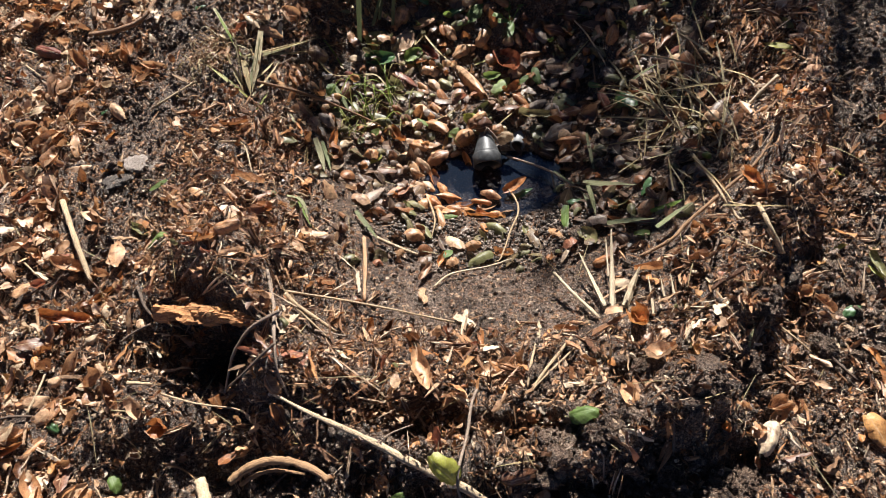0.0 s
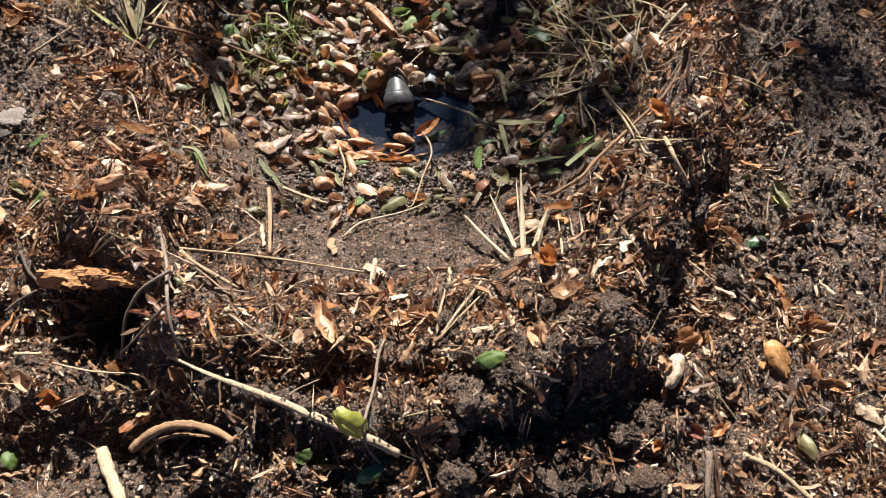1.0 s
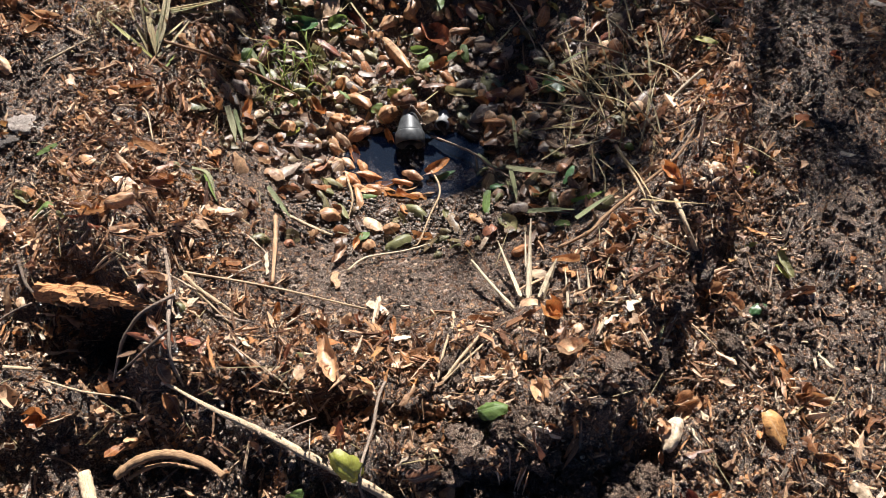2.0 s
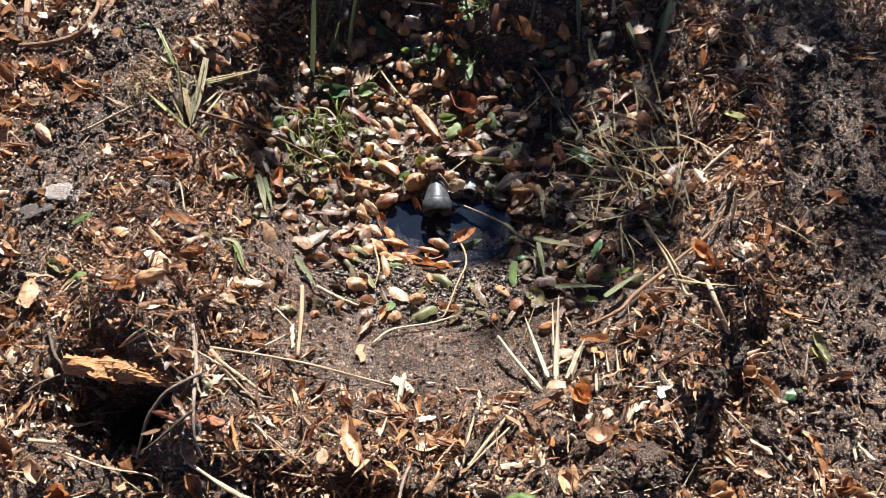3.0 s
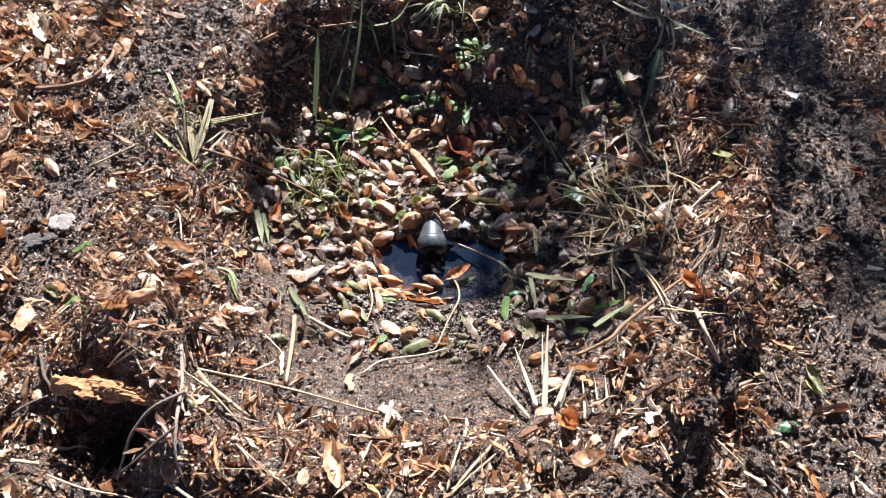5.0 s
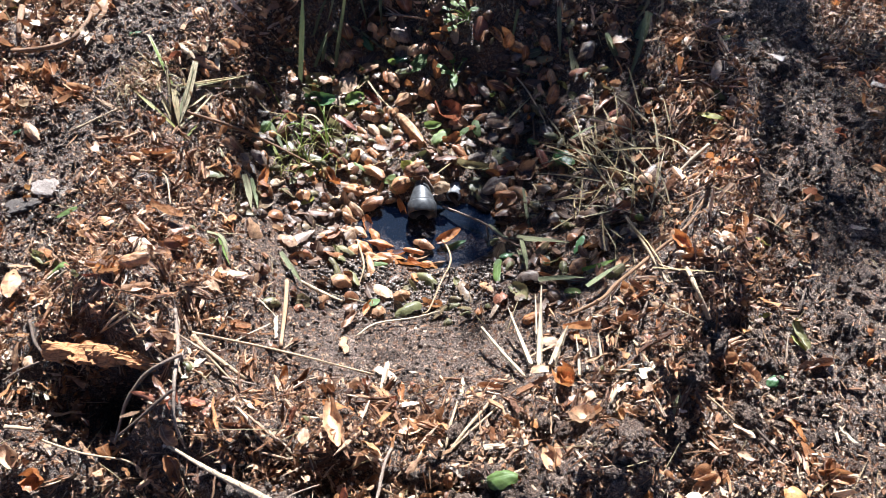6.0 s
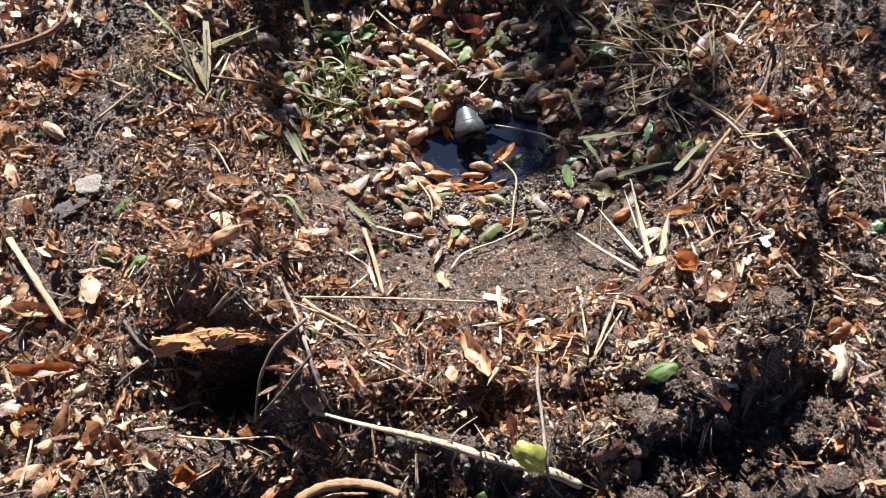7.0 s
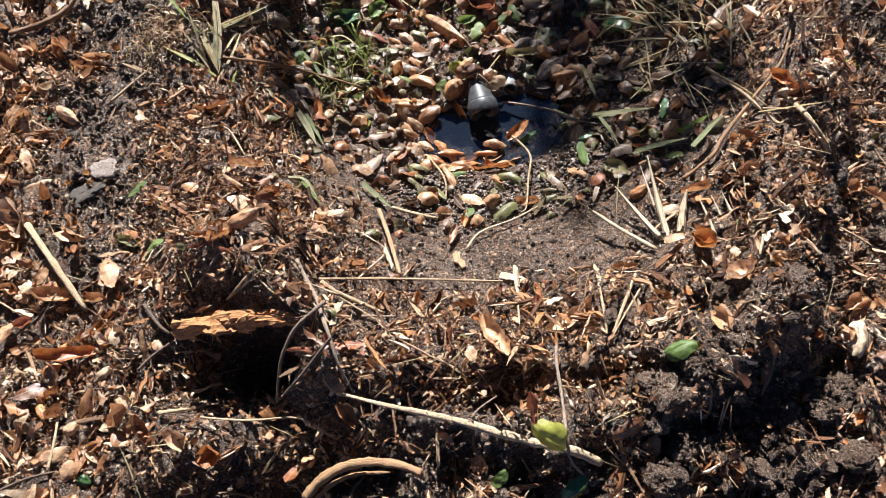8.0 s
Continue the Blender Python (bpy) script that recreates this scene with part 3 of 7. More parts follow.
def ribbon(points, width, fold=0.25, twist=0.4, steps=5, seed=0):
    """A grass blade: a folded strip through the points, narrowing to its tip."""
    r = np.random.default_rng(seed)
    P = np.array(points, float)
    pad = np.vstack([2 * P[0] - P[1], P, 2 * P[-1] - P[-2]])
    path = []
    for i in range(len(P) - 1):
        a, b, c, d = pad[i:i + 4]
        for t in np.linspace(0, 1, steps, endpoint=False):
            path.append(0.5 * (2 * b + (c - a) * t + (2 * a - 5 * b + 4 * c - d) * t * t + (3 * b - a - 3 * c + d) * t ** 3))
    path = np.array(path + [P[-1]])
    m = len(path)
    tan = np.gradient(path, axis=0)
    tan /= np.linalg.norm(tan, axis=1, keepdims=True) + 1e-9
    side = np.cross(tan, (0.05, 0.1, 0.99))
    side /= np.linalg.norm(side, axis=1, keepdims=True) + 1e-9
    up = np.cross(side, tan)
    s = np.linspace(0, 1, m)
    ang = r.uniform(-0.5, 0.5) + twist * s
    w = side * np.cos(ang)[:, None] + up * np.sin(ang)[:, None]
    nrm = np.cross(w, tan)
    half = width / 2 * (0.75 + 0.25 * np.sin(np.pi * np.clip(s * 1.2, 0, 1))) * np.clip((1.02 - s) * 3.0, 0.04, 1) ** 0.8
    verts = np.stack([path - w * half[:, None] + nrm * (fold * half)[:, None], path, path + w * half[:, None] + nrm * (fold * half)[:, None]], 1).reshape(-1, 3)
    k = np.arange(m - 1) * 3
    faces = np.concatenate([np.stack([k, k + 1, k + 4, k + 3], -1), np.stack([k + 1, k + 2, k + 5, k + 4], -1)])
    uvs = np.stack([np.repeat(s, 3), np.tile([0, 0.5, 1], m)], -1)
    return verts, faces, uvs


def joined(shapes):
    V, F, U, base = [], [], [], 0
    for v, f, u in shapes:
        V.append(v), F.append(f + base), U.append(u)
        base += len(v)
    return np.concatenate(V), np.concatenate(F), np.concatenate(U)


def part(name, me, parent, label=""):
    ob = new(name, me)
    ob.parent = parent
    return tagged(ob, label=label)


GRAINS = [grain_shape(s) for s in range(12)]


def clod_shape(seed, crumbs=420):
    """A rough core crusted all over with crumbs of several sizes."""
    r = np.random.default_rng(seed)
    v, f, u = lump_shape(seed, 0.35, 3 if crumbs > 100 else 2)
    k = r.uniform(0, 40, 3)
    out = [(v * 0.8, f, u)]
    for _ in range(crumbs):
        d = r.normal(size=3)
        d /= np.linalg.norm(d)
        w, g, t = GRAINS[int(r.integers(len(GRAINS)))]
        reach = 0.41 * (1 + 0.42 * noise.noise(Vector(d * 1.7 + k)) + 0.25 * noise.noise(Vector(d * 4 + k)))
        size = 0.04 + 0.17 * r.random() ** 2.2
        out.append(((w * size * r.uniform(0.7, 1.2, 3)) @ turns(*r.uniform(0, 6.28, (3, 1)))[0] + d * reach, g, t))
    return joined(out)


# ---- ground ----
def spread(lo, hi, step, far):
    """Even steps from lo to hi, then ever wider ones as far as the horizon."""
    out, d = [], step
    while sum(out) < far:
        d *= 1.28
        out.append(d)
    grow = np.cumsum(out)
    return np.concatenate([lo - grow[::-1], np.arange(lo, hi, step), hi + grow])


gx, gy = spread(-1.22, 1.08, 0.005, 600), spread(-0.06, 1.72, 0.005, 600)
GX, GY = np.meshgrid(gx, gy, indexing="ij")
GZ = height(GX, GY)
_i = (np.arange(len(gx) - 1)[:, None] * len(gy) + np.arange(len(gy) - 1)[None]).ravel()
ground = new("ground", mesh_of("ground", np.stack([GX, GY, GZ], -1).reshape(-1, 3), np.stack([_i, _i + len(gy), _i + len(gy) + 1, _i + 1], -1), SOIL))
tagged(ground, "dark damp crumbly garden soil dug into a basin", "soil", kind="structure")
WATER_LEVEL = -0.177


def pool():
    bm = bmesh.new()
    ring = []
    for k in range(64):
        a = 2 * math.pi * k / 64
        ring.append(bm.verts.new((0.035 + 0.145 * math.cos(a), 0.735 + 0.12 * math.sin(a), WATER_LEVEL)))
    bm.faces.new(ring)
    me = bpy.data.meshes.new("water")
    bm.to_mesh(me)
    bm.free()
    me.materials.append(WATER)
    ob = new("water", me)
    ob.visible_shadow = False
    return tagged(ob, "still puddle in the basin, sky reflection tinted blue", "water", kind="structure")


pool()

# ---- loose cover ----
rng = np.random.default_rng(11)


def sown(n, chance, box=(-1.32, 1.15, -0.05, 1.85)):
    """About n places, thicker where chance(x, y) is near 1."""
    x, y = rng.uniform(box[0], box[1], n), rng.uniform(box[2], box[3], n)
    keep = rng.random(n) < chance(x, y)
    x, y = x[keep], y[keep]
    # the edge of the litter frays outwards
    r = np.random.default_rng(len(x))
    for a, lo, hi in ((x, box[0], box[1]), (y, box[2], box[3])):
        low, high = (a - lo < 0.10) & (r.random(len(a)) < 0.5), (hi - a < 0.10) & (r.random(len(a)) < 0.5)
        a[low] -= r.exponential(0.16, low.sum())
        a[high] += r.exponential(0.16, high.sum())
    return x, y


def sizes(n, length, width, thick):
    s = rng.uniform(0, 1, n) ** 1.8
    a = length[0] + (length[1] - length[0]) * s
    return np.stack([a, width[0] + (width[1] - width[0]) * rng.random(n) * (0.5 + 0.5 * s), thick[0] + (thick[1] - thick[0]) * rng.random(n)], -1)


def wet(x, y):
    return bump(x, y, 0.03, 0.732, 0.135, 0.105, 6)


def bank_part(x, y):
    q = rho(x, y)
    return np.clip(1 - np.abs(q - 1.0) / 0.36, 0, 1) ** 0.6


def outer_part(x, y):
    return np.clip((rho(x, y) - 1.15) * 4, 0, 1)


def basin_part(x, y):
    return np.clip((0.86 - rho(x, y)) * 6, 0, 1) * np.clip((y - 0.50) * 15, 0, 1)


def fine_part(x, y):
    return np.maximum(bump(x, y, 0.0, 0.47, 0.22, 0.062, 4), 0.8 * bump(x, y, -0.235, 0.665, 0.06, 0.07, 4))


def hole_part(x, y):
    return bump(x, y, -0.378, 0.362, 0.056, 0.048, 6)


def bare_part(x, y):
    """The two strips of raked soil beside the basin, with hardly any litter."""
    right = bump(x, y, 0.665, 0.95, 0.11, 0.50, 4)
    left = bump(x - 0.36 * (y - 1.1), y, -0.49, 1.18, 0.085, 0.42, 4)
    return np.clip(right + left, 0, 1)


TAKEN = np.zeros((640, 500), bool)


def take(x, y, half):
    """Mark the ground under a single thing, and a little before it, as taken."""
    i, j, k = int((x + 1.35) / 0.004), int((y + 0.1) / 0.004), max(1, round(half / 0.004))
    TAKEN[max(i - k, 0):max(i + k + 1, 0), max(j - k - 2, 0):max(j + k + 1, 0)] = True


def free(x, y):
    i, j = np.clip(((x + 1.35) / 0.004).astype(int), 0, 639), np.clip(((y + 0.1) / 0.004).astype(int), 0, 499)
    return np.where(TAKEN[i, j], 0.10, 1.0)


def strewn(name, shapes, mat, n, chance, length, width, thick, tip, lift, label, category, smooth=False, under=False):
    spare = 0.70 if category in ("mulch", "straw", "leaf litter") else 0.0
    seed, uneven = sum(map(ord, name)), 0.85 if category in ("mulch", "leaf litter") and "basin" not in label and "puddle" not in label else 0.0
    def gathered(a, b):
        c = 0.75 * vnoise(a * 13, b * 13, seed) + 0.75 * vnoise(a * 31, b * 31, seed + 1) + 0.35
        return 1 - uneven + uneven * np.clip(c * 1.6 + 0.35, 0.06, 1.0)
    apart = free if uneven or category == "straw" else (lambda a, b: 0.45 + 0.55 * free(a, b)) if category == "leaf litter" else lambda a, b: 1.0
    x, y = sown(n, lambda a, b: chance(a, b) * gathered(a, b) * apart(a, b) * (1 if under else 1 - wet(a, b)) * (1 - hole_part(a, b)) * (1 - spare * bare_part(a, b)))
    k = len(x)
    me = scatter_mesh(name, shapes, x, y, rng.uniform(0, 2 * np.pi, k), rng.normal(0, tip, k), rng.normal(0, tip, k), sizes(k, length, width, thick), lift + rng.random(k) * (0.009 + 0.014 * bank_part(x, y) * (1 - basin_part(x, y))) * (1 - 0.7 * fine_part(x, y)), mat, rng, smooth)
    return tagged(new(name, me), label, category, kind="stuff")


SHREDS = [chip_shape(s, 0.8, 0.6, 0.25, 0.4) for s in range(14)]
FIBRES = [sliver_shape(s, 0.1 + 0.06 * (s % 6)) for s in range(24)]
CHIPS = [chip_shape(s + 40, (s % 4) * 0.25, 0.5, 0.10, 0.8, 1) for s in range(24)]
CRUMBS = [lump_shape(s, 0.45) for s in range(10)]
LITTER = [leaf_shape(c, b, r, 0.06, 1.0, 5, 4, s, 0.0, t) for s, (c, b, r, t) in enumerate([(0.34, 0.1, 0, 0), (0.15, 0.15, 0.1, 0.5), (0.38, 0.05, 0.1, 0), (-0.1, 0.1, 0.3, 0.4), (0.1, -0.15, 0.2, 0.7), (0.42, 0.2, 0, 0), (0.3, 0.1, 0.0, 0.9)])]
DRY = [leaf_shape(c, b, r, 0.09, 1.0, 6, 4, s + 200, 0.0, t) for s, (c, b, r, t) in enumerate([(0.10, 0.1, 0.15, 0.5), (-0.08, 0.15, 0.35, 0), (0.14, -0.12, 0.2, 0.7), (-0.1, -0.15, 0.45, 0.3), (0.06, 0.25, 0.1, 0.9), (0.16, 0.1, 0.05, 0), (-0.12, 0.05, 0.5, 0.6)])]
NUTS = [leaf_shape(c, 0.12, 0.03 * (s % 3), 0.06, 1.0, 6, 6, s + 30) for s, c in enumerate((0.30, 0.38, 0.44, 0.34, 0.26, 0.40, 0.22))]
SCRAPS = [scrap_shape(s) for s in range(20)]
FLAKES = [scrap_shape(s + 60) for s in range(30)]
CHUNKS = [chip_shape(s + 90, 0.1 + 0.12 * (s % 4), 0.8, 0.06, 0.35 + 0.4 * (s % 3), 2) for s in range(30)]
SHARDS = [shard_shape(s) for s in range(40)]
BUNDLES = [bundle_shape(s + 3) for s in range(16)]


def dry(x, y):
    """The leafy, chip-strewn ground round about, less where the soil lies bare."""
    return outer_part(x, y) * np.clip(1 - 1.15 * soil_part(x, y), 0.05, 1)


def leafy(x, y):
    """Where the dry leaves lie thickest."""
    return np.clip(bump(x, y, -0.85, 0.9, 0.30, 0.9, 4) + bump(x, y, -0.72, 0.30, 0.22, 0.16, 4), 0, 1)


# ---- things ----
SHAPES = {
    "cup": [leaf_shape(c, 0.10, 0, 0.04, 1.0, 10, 8, s + 60) for s, c in enumerate((0.36, 0.42, 0.32, 0.46, 0.38, 0.28))],
    "mild": [leaf_shape(c, 0.12, 0.05, 0.05, 1.0, 10, 6, s + 70) for s, c in enumerate((0.18, 0.24, 0.12))],
    "plump": [leaf_shape(0.30, 0.14, 0.0, 0.02, 1.0, 12, 10, 65)],
    "flat": [leaf_shape(0.05, 0.05, 0.04, 0.05, 0.95, 10, 6, s + 80) for s in range(2)],
    "dish": [leaf_shape(-0.16, -0.05, 0.12, 0.03, 1.0, 12, 6, s + 90, 0.05) for s in range(2)],
    "curl": [leaf_shape(-0.06, -0.16, 0.42, 0.09, 1.1, 12, 8, s + 100, 0.0, 0.25 * (s > 0)) for s in range(3)],
    "roll": [leaf_shape(0.55, 0.02, -0.55, 0.03, 1.0, 12, 10, s + 110) for s in range(2)],
}
SHAPE_WORD = {"cup": "convex", "plump": "plump rounded", "mild": "slightly arched", "flat": "flat", "dish": "hollowed", "curl": "curled", "roll": "rolled"}
COLOUR_WORD = {"brown": "dry brown", "tan": "dry tan", "orange": "orange-brown", "red": "reddish brown", "dark": "damp dark brown", "grey": "greyish brown", "pale": "bleached pale", "green": "fresh green", "deep": "dark green", "yellow": "yellow-green", "olive": "olive brown"}
leaf_meshes = {}
rnd = random.Random(5)


def ground_pose(x, y, yaw, lift, tip=0.0):
    base = Matrix([[*row] for row in on_slope(np.array([x]), np.array([y]))[0]]).to_4x4()
    return Matrix.Translation((x, y, max(float(smooth_height(x, y)) + 0.006, float(height(x, y)) + 0.003, WATER_LEVEL) + 0.005 * float(bank_part(x, y)) + lift)) @ base @ pose(0, 0, 0, rnd.gauss(0, tip), rnd.gauss(0, tip), yaw)


def place_word(x, y):
    q = float(rho(np.array(x), np.array(y)))
    return "in the basin" if q < 0.78 else "on the bank" if q < 1.25 else "on the open ground"


def leaf(colour, shape, x, y, yaw, length, width, lift=0.0, raised=0.0):
    kind = rnd.randrange(len(SHAPES[shape]))
    key = (colour, shape, kind)
    if key not in leaf_meshes:
        v, f, u = SHAPES[shape][kind]
        leaf_meshes[key] = mesh_of("oak_leaf", v, f, LEAF[colour], u)
    ob = new("oak_leaf", leaf_meshes[key])
    m = ground_pose(x, y, yaw, lift, 9)
    if raised:
        # propped up on what lies under it, facing the front
        m = Matrix.Translation(m.translation) @ pose(0, 0, 0, raised, 0, 0) @ pose(0, 0, 0, 0, 0, yaw)
    ob.matrix_world = m @ Matrix.Diagonal((length, width, width * 1.05, 1))
    for t in (-0.3, 0.0, 0.3):
        take(x + t * length * math.cos(radians(yaw)), y + t * length * math.sin(radians(yaw)), width * 0.42)
    where = place_word(x, y)
    return tagged(ob, f"{COLOUR_WORD[colour]} {SHAPE_WORD[shape]} oak leaf {where}", "leaf", "fallen leaves " + where)


CHIP_MESHES = {}


def chip(mat, x, y, yaw, length, width, lift=0.0):
    k = rnd.randrange(8)
    if (mat.name, k) not in CHIP_MESHES:
        v, f, u = chip_shape(k + 200, 0.35, 0.35, 0.12, 0.5, 5)
        CHIP_MESHES[mat.name, k] = mesh_of("wood_chip", v, f, mat, u, False)
    ob = new("wood_chip", CHIP_MESHES[mat.name, k])
    ob.matrix_world = ground_pose(x, y, yaw, lift, 8) @ Matrix.Diagonal((length, width, min(width, 0.010) * 0.7, 1))
    word = {"pale_splinter": "bleached pale", "orange_bark": "orange", "wood_chip": "dry tan"}[mat.name]
    return tagged(ob, f"{word} splintered wood chip {place_word(x, y)}", "wood chip", "wood chips of the mulch")


TUBE_WORDS = {
    "twig_bark": ("twig", "thin grey-brown dry twig", "twig"), "weathered_stick": ("stick", "pale weathered dry stick", "stick"),
    "brown_stalk": ("dry_stalk", "brown dry plant stalk", "stalk"), "shredded_bark": ("bark_strip", "reddish brown fibrous bark strip", "bark"),
    "pale_splinter": ("wood_splinter", "bleached pale wood splinter", "splinter")}


def lifted(points, gap):
    """The points, none of them sunk into the mulch but for the first and last."""
    return [(x, y, max(z, float(height(x, y)) + (gap if 0 < i < len(points) - 1 else gap * 0.5))) for i, (x, y, z) in enumerate(points)]


def claim(points, half):
    for (ax, ay, _), (bx, by, _) in zip(points, points[1:]):
        for t in np.linspace(0, 1, 2 + int(math.hypot(bx - ax, by - ay) / 0.006)):
            take(ax + t * (bx - ax), ay + t * (by - ay), half)


def twig(mat, radius, *points, tip=0.0):
    points = lifted(points, radius + 0.010)
    claim(points, radius + 0.002)
    name, label, category = TUBE_WORDS[mat.name]
    seed = rnd.randrange(999)
    n = len(points)
    v, f, u = tube(points, [radius * 1.05, radius, radius * (tip or (0.8 if n < 4 else 0.65))], 7, 0.10, seed, 7)
    r = np.random.default_rng(seed)
    v = v + r.normal(0, radius * 0.07, v.shape)
    ob = new(name, mesh_of(name, v, f, mat, u))
    x, y, _ = points[n // 2]
    return tagged(ob, f"{label} {place_word(x, y)}", category, "loose twigs and sticks")


BLADE_WORDS = {
    "pale_splinter": ("wood_splinter", "bleached upright wood splinter stuck", "splinter"), "grey_green_blade": ("loose_grass", "wilted grey-green grass blade", "grass blade"),
    "straw": ("straw", "dry yellow straw blade", "straw"), "grass_blade": ("loose_grass", "yellow-green grass blade", "grass blade"), "green_blade": ("loose_grass", "bright green grass blade", "grass blade")}


def blade(mat, width, *points):
    name, label, category = BLADE_WORDS[mat.name]
    points = lifted(points, 0.010)
    claim(points, width * 0.5 + 0.001)
    v, f, u = ribbon(points, width, 0.35, 0.5, 6, rnd.randrange(999))
    if mat is SPLINTER:
        v, f, u = tube(points, [width * 0.62, width * 0.55, width * 0.12], 5, 0.12, rnd.randrange(999), 5)
    ob = new(name, mesh_of(name, v, f, mat, u, mat is not SPLINTER))
    x, y, _ = points[len(points) // 2]
    return tagged(ob, f"{label} {place_word(x, y)}", category, "loose grass and straw")


def turned(name, rings, mat, sides=36, seed=0):
    """A hollow round part about y: rings of (y, radius), outside first, then back along the inside."""
    a = np.linspace(0, 2 * np.pi, sides, endpoint=False)
    V = np.concatenate([np.stack([r * np.cos(a), np.full(sides, yy), r * np.sin(a)], -1) for yy, r in rings])
    k, j = np.meshgrid(np.arange(len(rings) - 1), np.arange(sides), indexing="ij")
    k, j = k.ravel(), j.ravel()
    q = (j + 1) % sides
    F = np.stack([k * sides + j, k * sides + q, (k + 1) * sides + q, (k + 1) * sides + j], -1)
    U = np.concatenate([np.stack([np.full(sides, yy * 10), a / 6.28], -1) for yy, r in rings])
    return mesh_of(name, V, F, mat, U)


def drain_outlet():
    """Black reducer on a buried pipe, its wide mouth open over the puddle."""
    ob = new("drain_outlet")
    ob.matrix_world = Matrix.Translation((0.013, 0.772, -0.157)) @ pose(0, 0, 0, 16, 0, 3)
    part("mouth_band", turned("mouth_band", [(0.0, 0.0258), (0.001, 0.0268), (0.021, 0.0264), (0.023, 0.0250), (0.023, 0.0232), (0.0, 0.0238), (0.0, 0.0258)], PLASTIC), ob, "scuffed black plastic rim")
    part("cone", turned("cone", [(0.018, 0.0236), (0.023, 0.0246), (0.026, 0.0238), (0.044, 0.0178), (0.060, 0.0122), (0.064, 0.0112), (0.064, 0.0), (0.062, 0.0), (0.058, 0.0105), (0.043, 0.0162), (0.025, 0.0220), (0.018, 0.0228)], PLASTIC), ob)
    part("pipe", turned("pipe", [(0.060, 0.0084), (0.062, 0.0094), (0.084, 0.0094), (0.084, 0.0080), (0.060, 0.0080)], PLASTIC), ob)
    return tagged(ob, "black plastic pipe reducer with open mouth over the puddle", "drain pipe")


def pipe_stub():
    ob = new("pipe_stub")
    ob.matrix_world = Matrix.Translation((0.070, 0.822, -0.165)) @ pose(0, 0, 0, -10, 0, -8)
    part("sleeve", turned("sleeve", [(0.0, 0.0125), (0.002, 0.0140), (0.034, 0.0140), (0.036, 0.0125), (0.036, 0.0105), (0.0, 0.0105), (0.0, 0.0125)], PVC), ob)
    part("tail", turned("tail", [(0.034, 0.0105), (0.07, 0.0105), (0.07, 0.009), (0.034, 0.009)], PVC), ob)
    return tagged(ob, "short grey plastic pipe stub half buried in leaves", "pipe")


def bark_slab():
    r = np.random.default_rng(4)
    nu, nv = 34, 7
    V, U = [], []
    for side in (1, -1):
        for i in range(nu + 1):
            t = i / nu
            for j in range(nv + 1):
                s = j / nv * 2 - 1
                w = 0.0108 * (0.40 + 0.85 * math.sin(math.pi * min(1, t * 0.75 + 0.2))) * (1 + 0.16 * r.uniform(-1, 1) + 0.22 * math.sin(t * 19) * math.sin(t * 7))
                z = 0.016 * math.sin(math.pi * t) * t + 0.007 * (1 - s * s) + 0.0035 * side + 0.0016 * r.uniform(-1, 1) + 0.003 * math.sin(t * 13 + s * 3) + 0.0010 * math.sin(s * 14 + t * 5)
                V.append(((t - 0.5) * 0.172 + 0.004 * r.uniform(-1, 1), s * w, z))
                U.append((t * 3, (s + 1) / 2))
    n = (nu + 1) * (nv + 1)
    F = []
    for i in range(nu):
        for j in range(nv):
            a = i * (nv + 1) + j
            F.append([a, a + nv + 1, a + nv + 2, a + 1])
            F.append([n + a, n + a + 1, n + a + nv + 2, n + a + nv + 1])
        for j in (0, nv):
            a = i * (nv + 1) + j
            F.append([a, n + a, n + a + nv + 1, a + nv + 1] if j == 0 else [a, a + nv + 1, n + a + nv + 1, n + a])
    ob = new("bark_slab", mesh_of("bark_slab", np.array(V), np.array(F), ORANGEBARK, np.array(U), False))
    ob.matrix_world = Matrix.Translation((-0.384, 0.394, 0.030)) @ pose(0, 0, 0, -4, -12, -13)
    return tagged(ob, "orange-brown slab of bark roofing a dark burrow", "bark")


CLOD_MESHES = []


def clod(x, y, size, lift=0.0):
    if not CLOD_MESHES:
        CLOD_MESHES.extend(mesh_of("soil_clod", *clod_shape(s + 300, 420 if s < 5 else 50)[:2], CLOD, None, False) for s in range(10))
    ob = new("soil_clod", CLOD_MESHES[rnd.randrange(5) + (0 if size > 0.038 else 5)])
    ob.matrix_world = Matrix.Translation((x, y, float(smooth_height(x, y)) + 0.10 * size + lift)) @ pose(0, 0, 0, rnd.uniform(-40, 40), rnd.uniform(-40, 40), rnd.uniform(0, 360)) @ Matrix.Diagonal((size, size * rnd.uniform(0.7, 1), size * rnd.uniform(0.55, 0.8), 1))
    return tagged(ob, "dark crumbly clod of damp soil " + place_word(x, y), "soil clod", "clods of dug soil")


def stone(x, y, length, width, yaw):
    v, f, u = lump_shape(rnd.randrange(400, 450), 0.34, 3)
    ob = new("stone", mesh_of("stone", v, f, STONE, u))
    ob.matrix_world = ground_pose(x, y, yaw, 0.0, 6) @ Matrix.Diagonal((length, width, width * 0.36, 1))
    return tagged(ob, "dusty light grey stone set in the soil", "stone", "stones in the soil")


STONE = soil_material("grey_stone", [(0.3, (0.12, 0.095, 0.078)), (0.5, (0.21, 0.172, 0.147)), (0.7, (0.32, 0.275, 0.243))], 0.8)


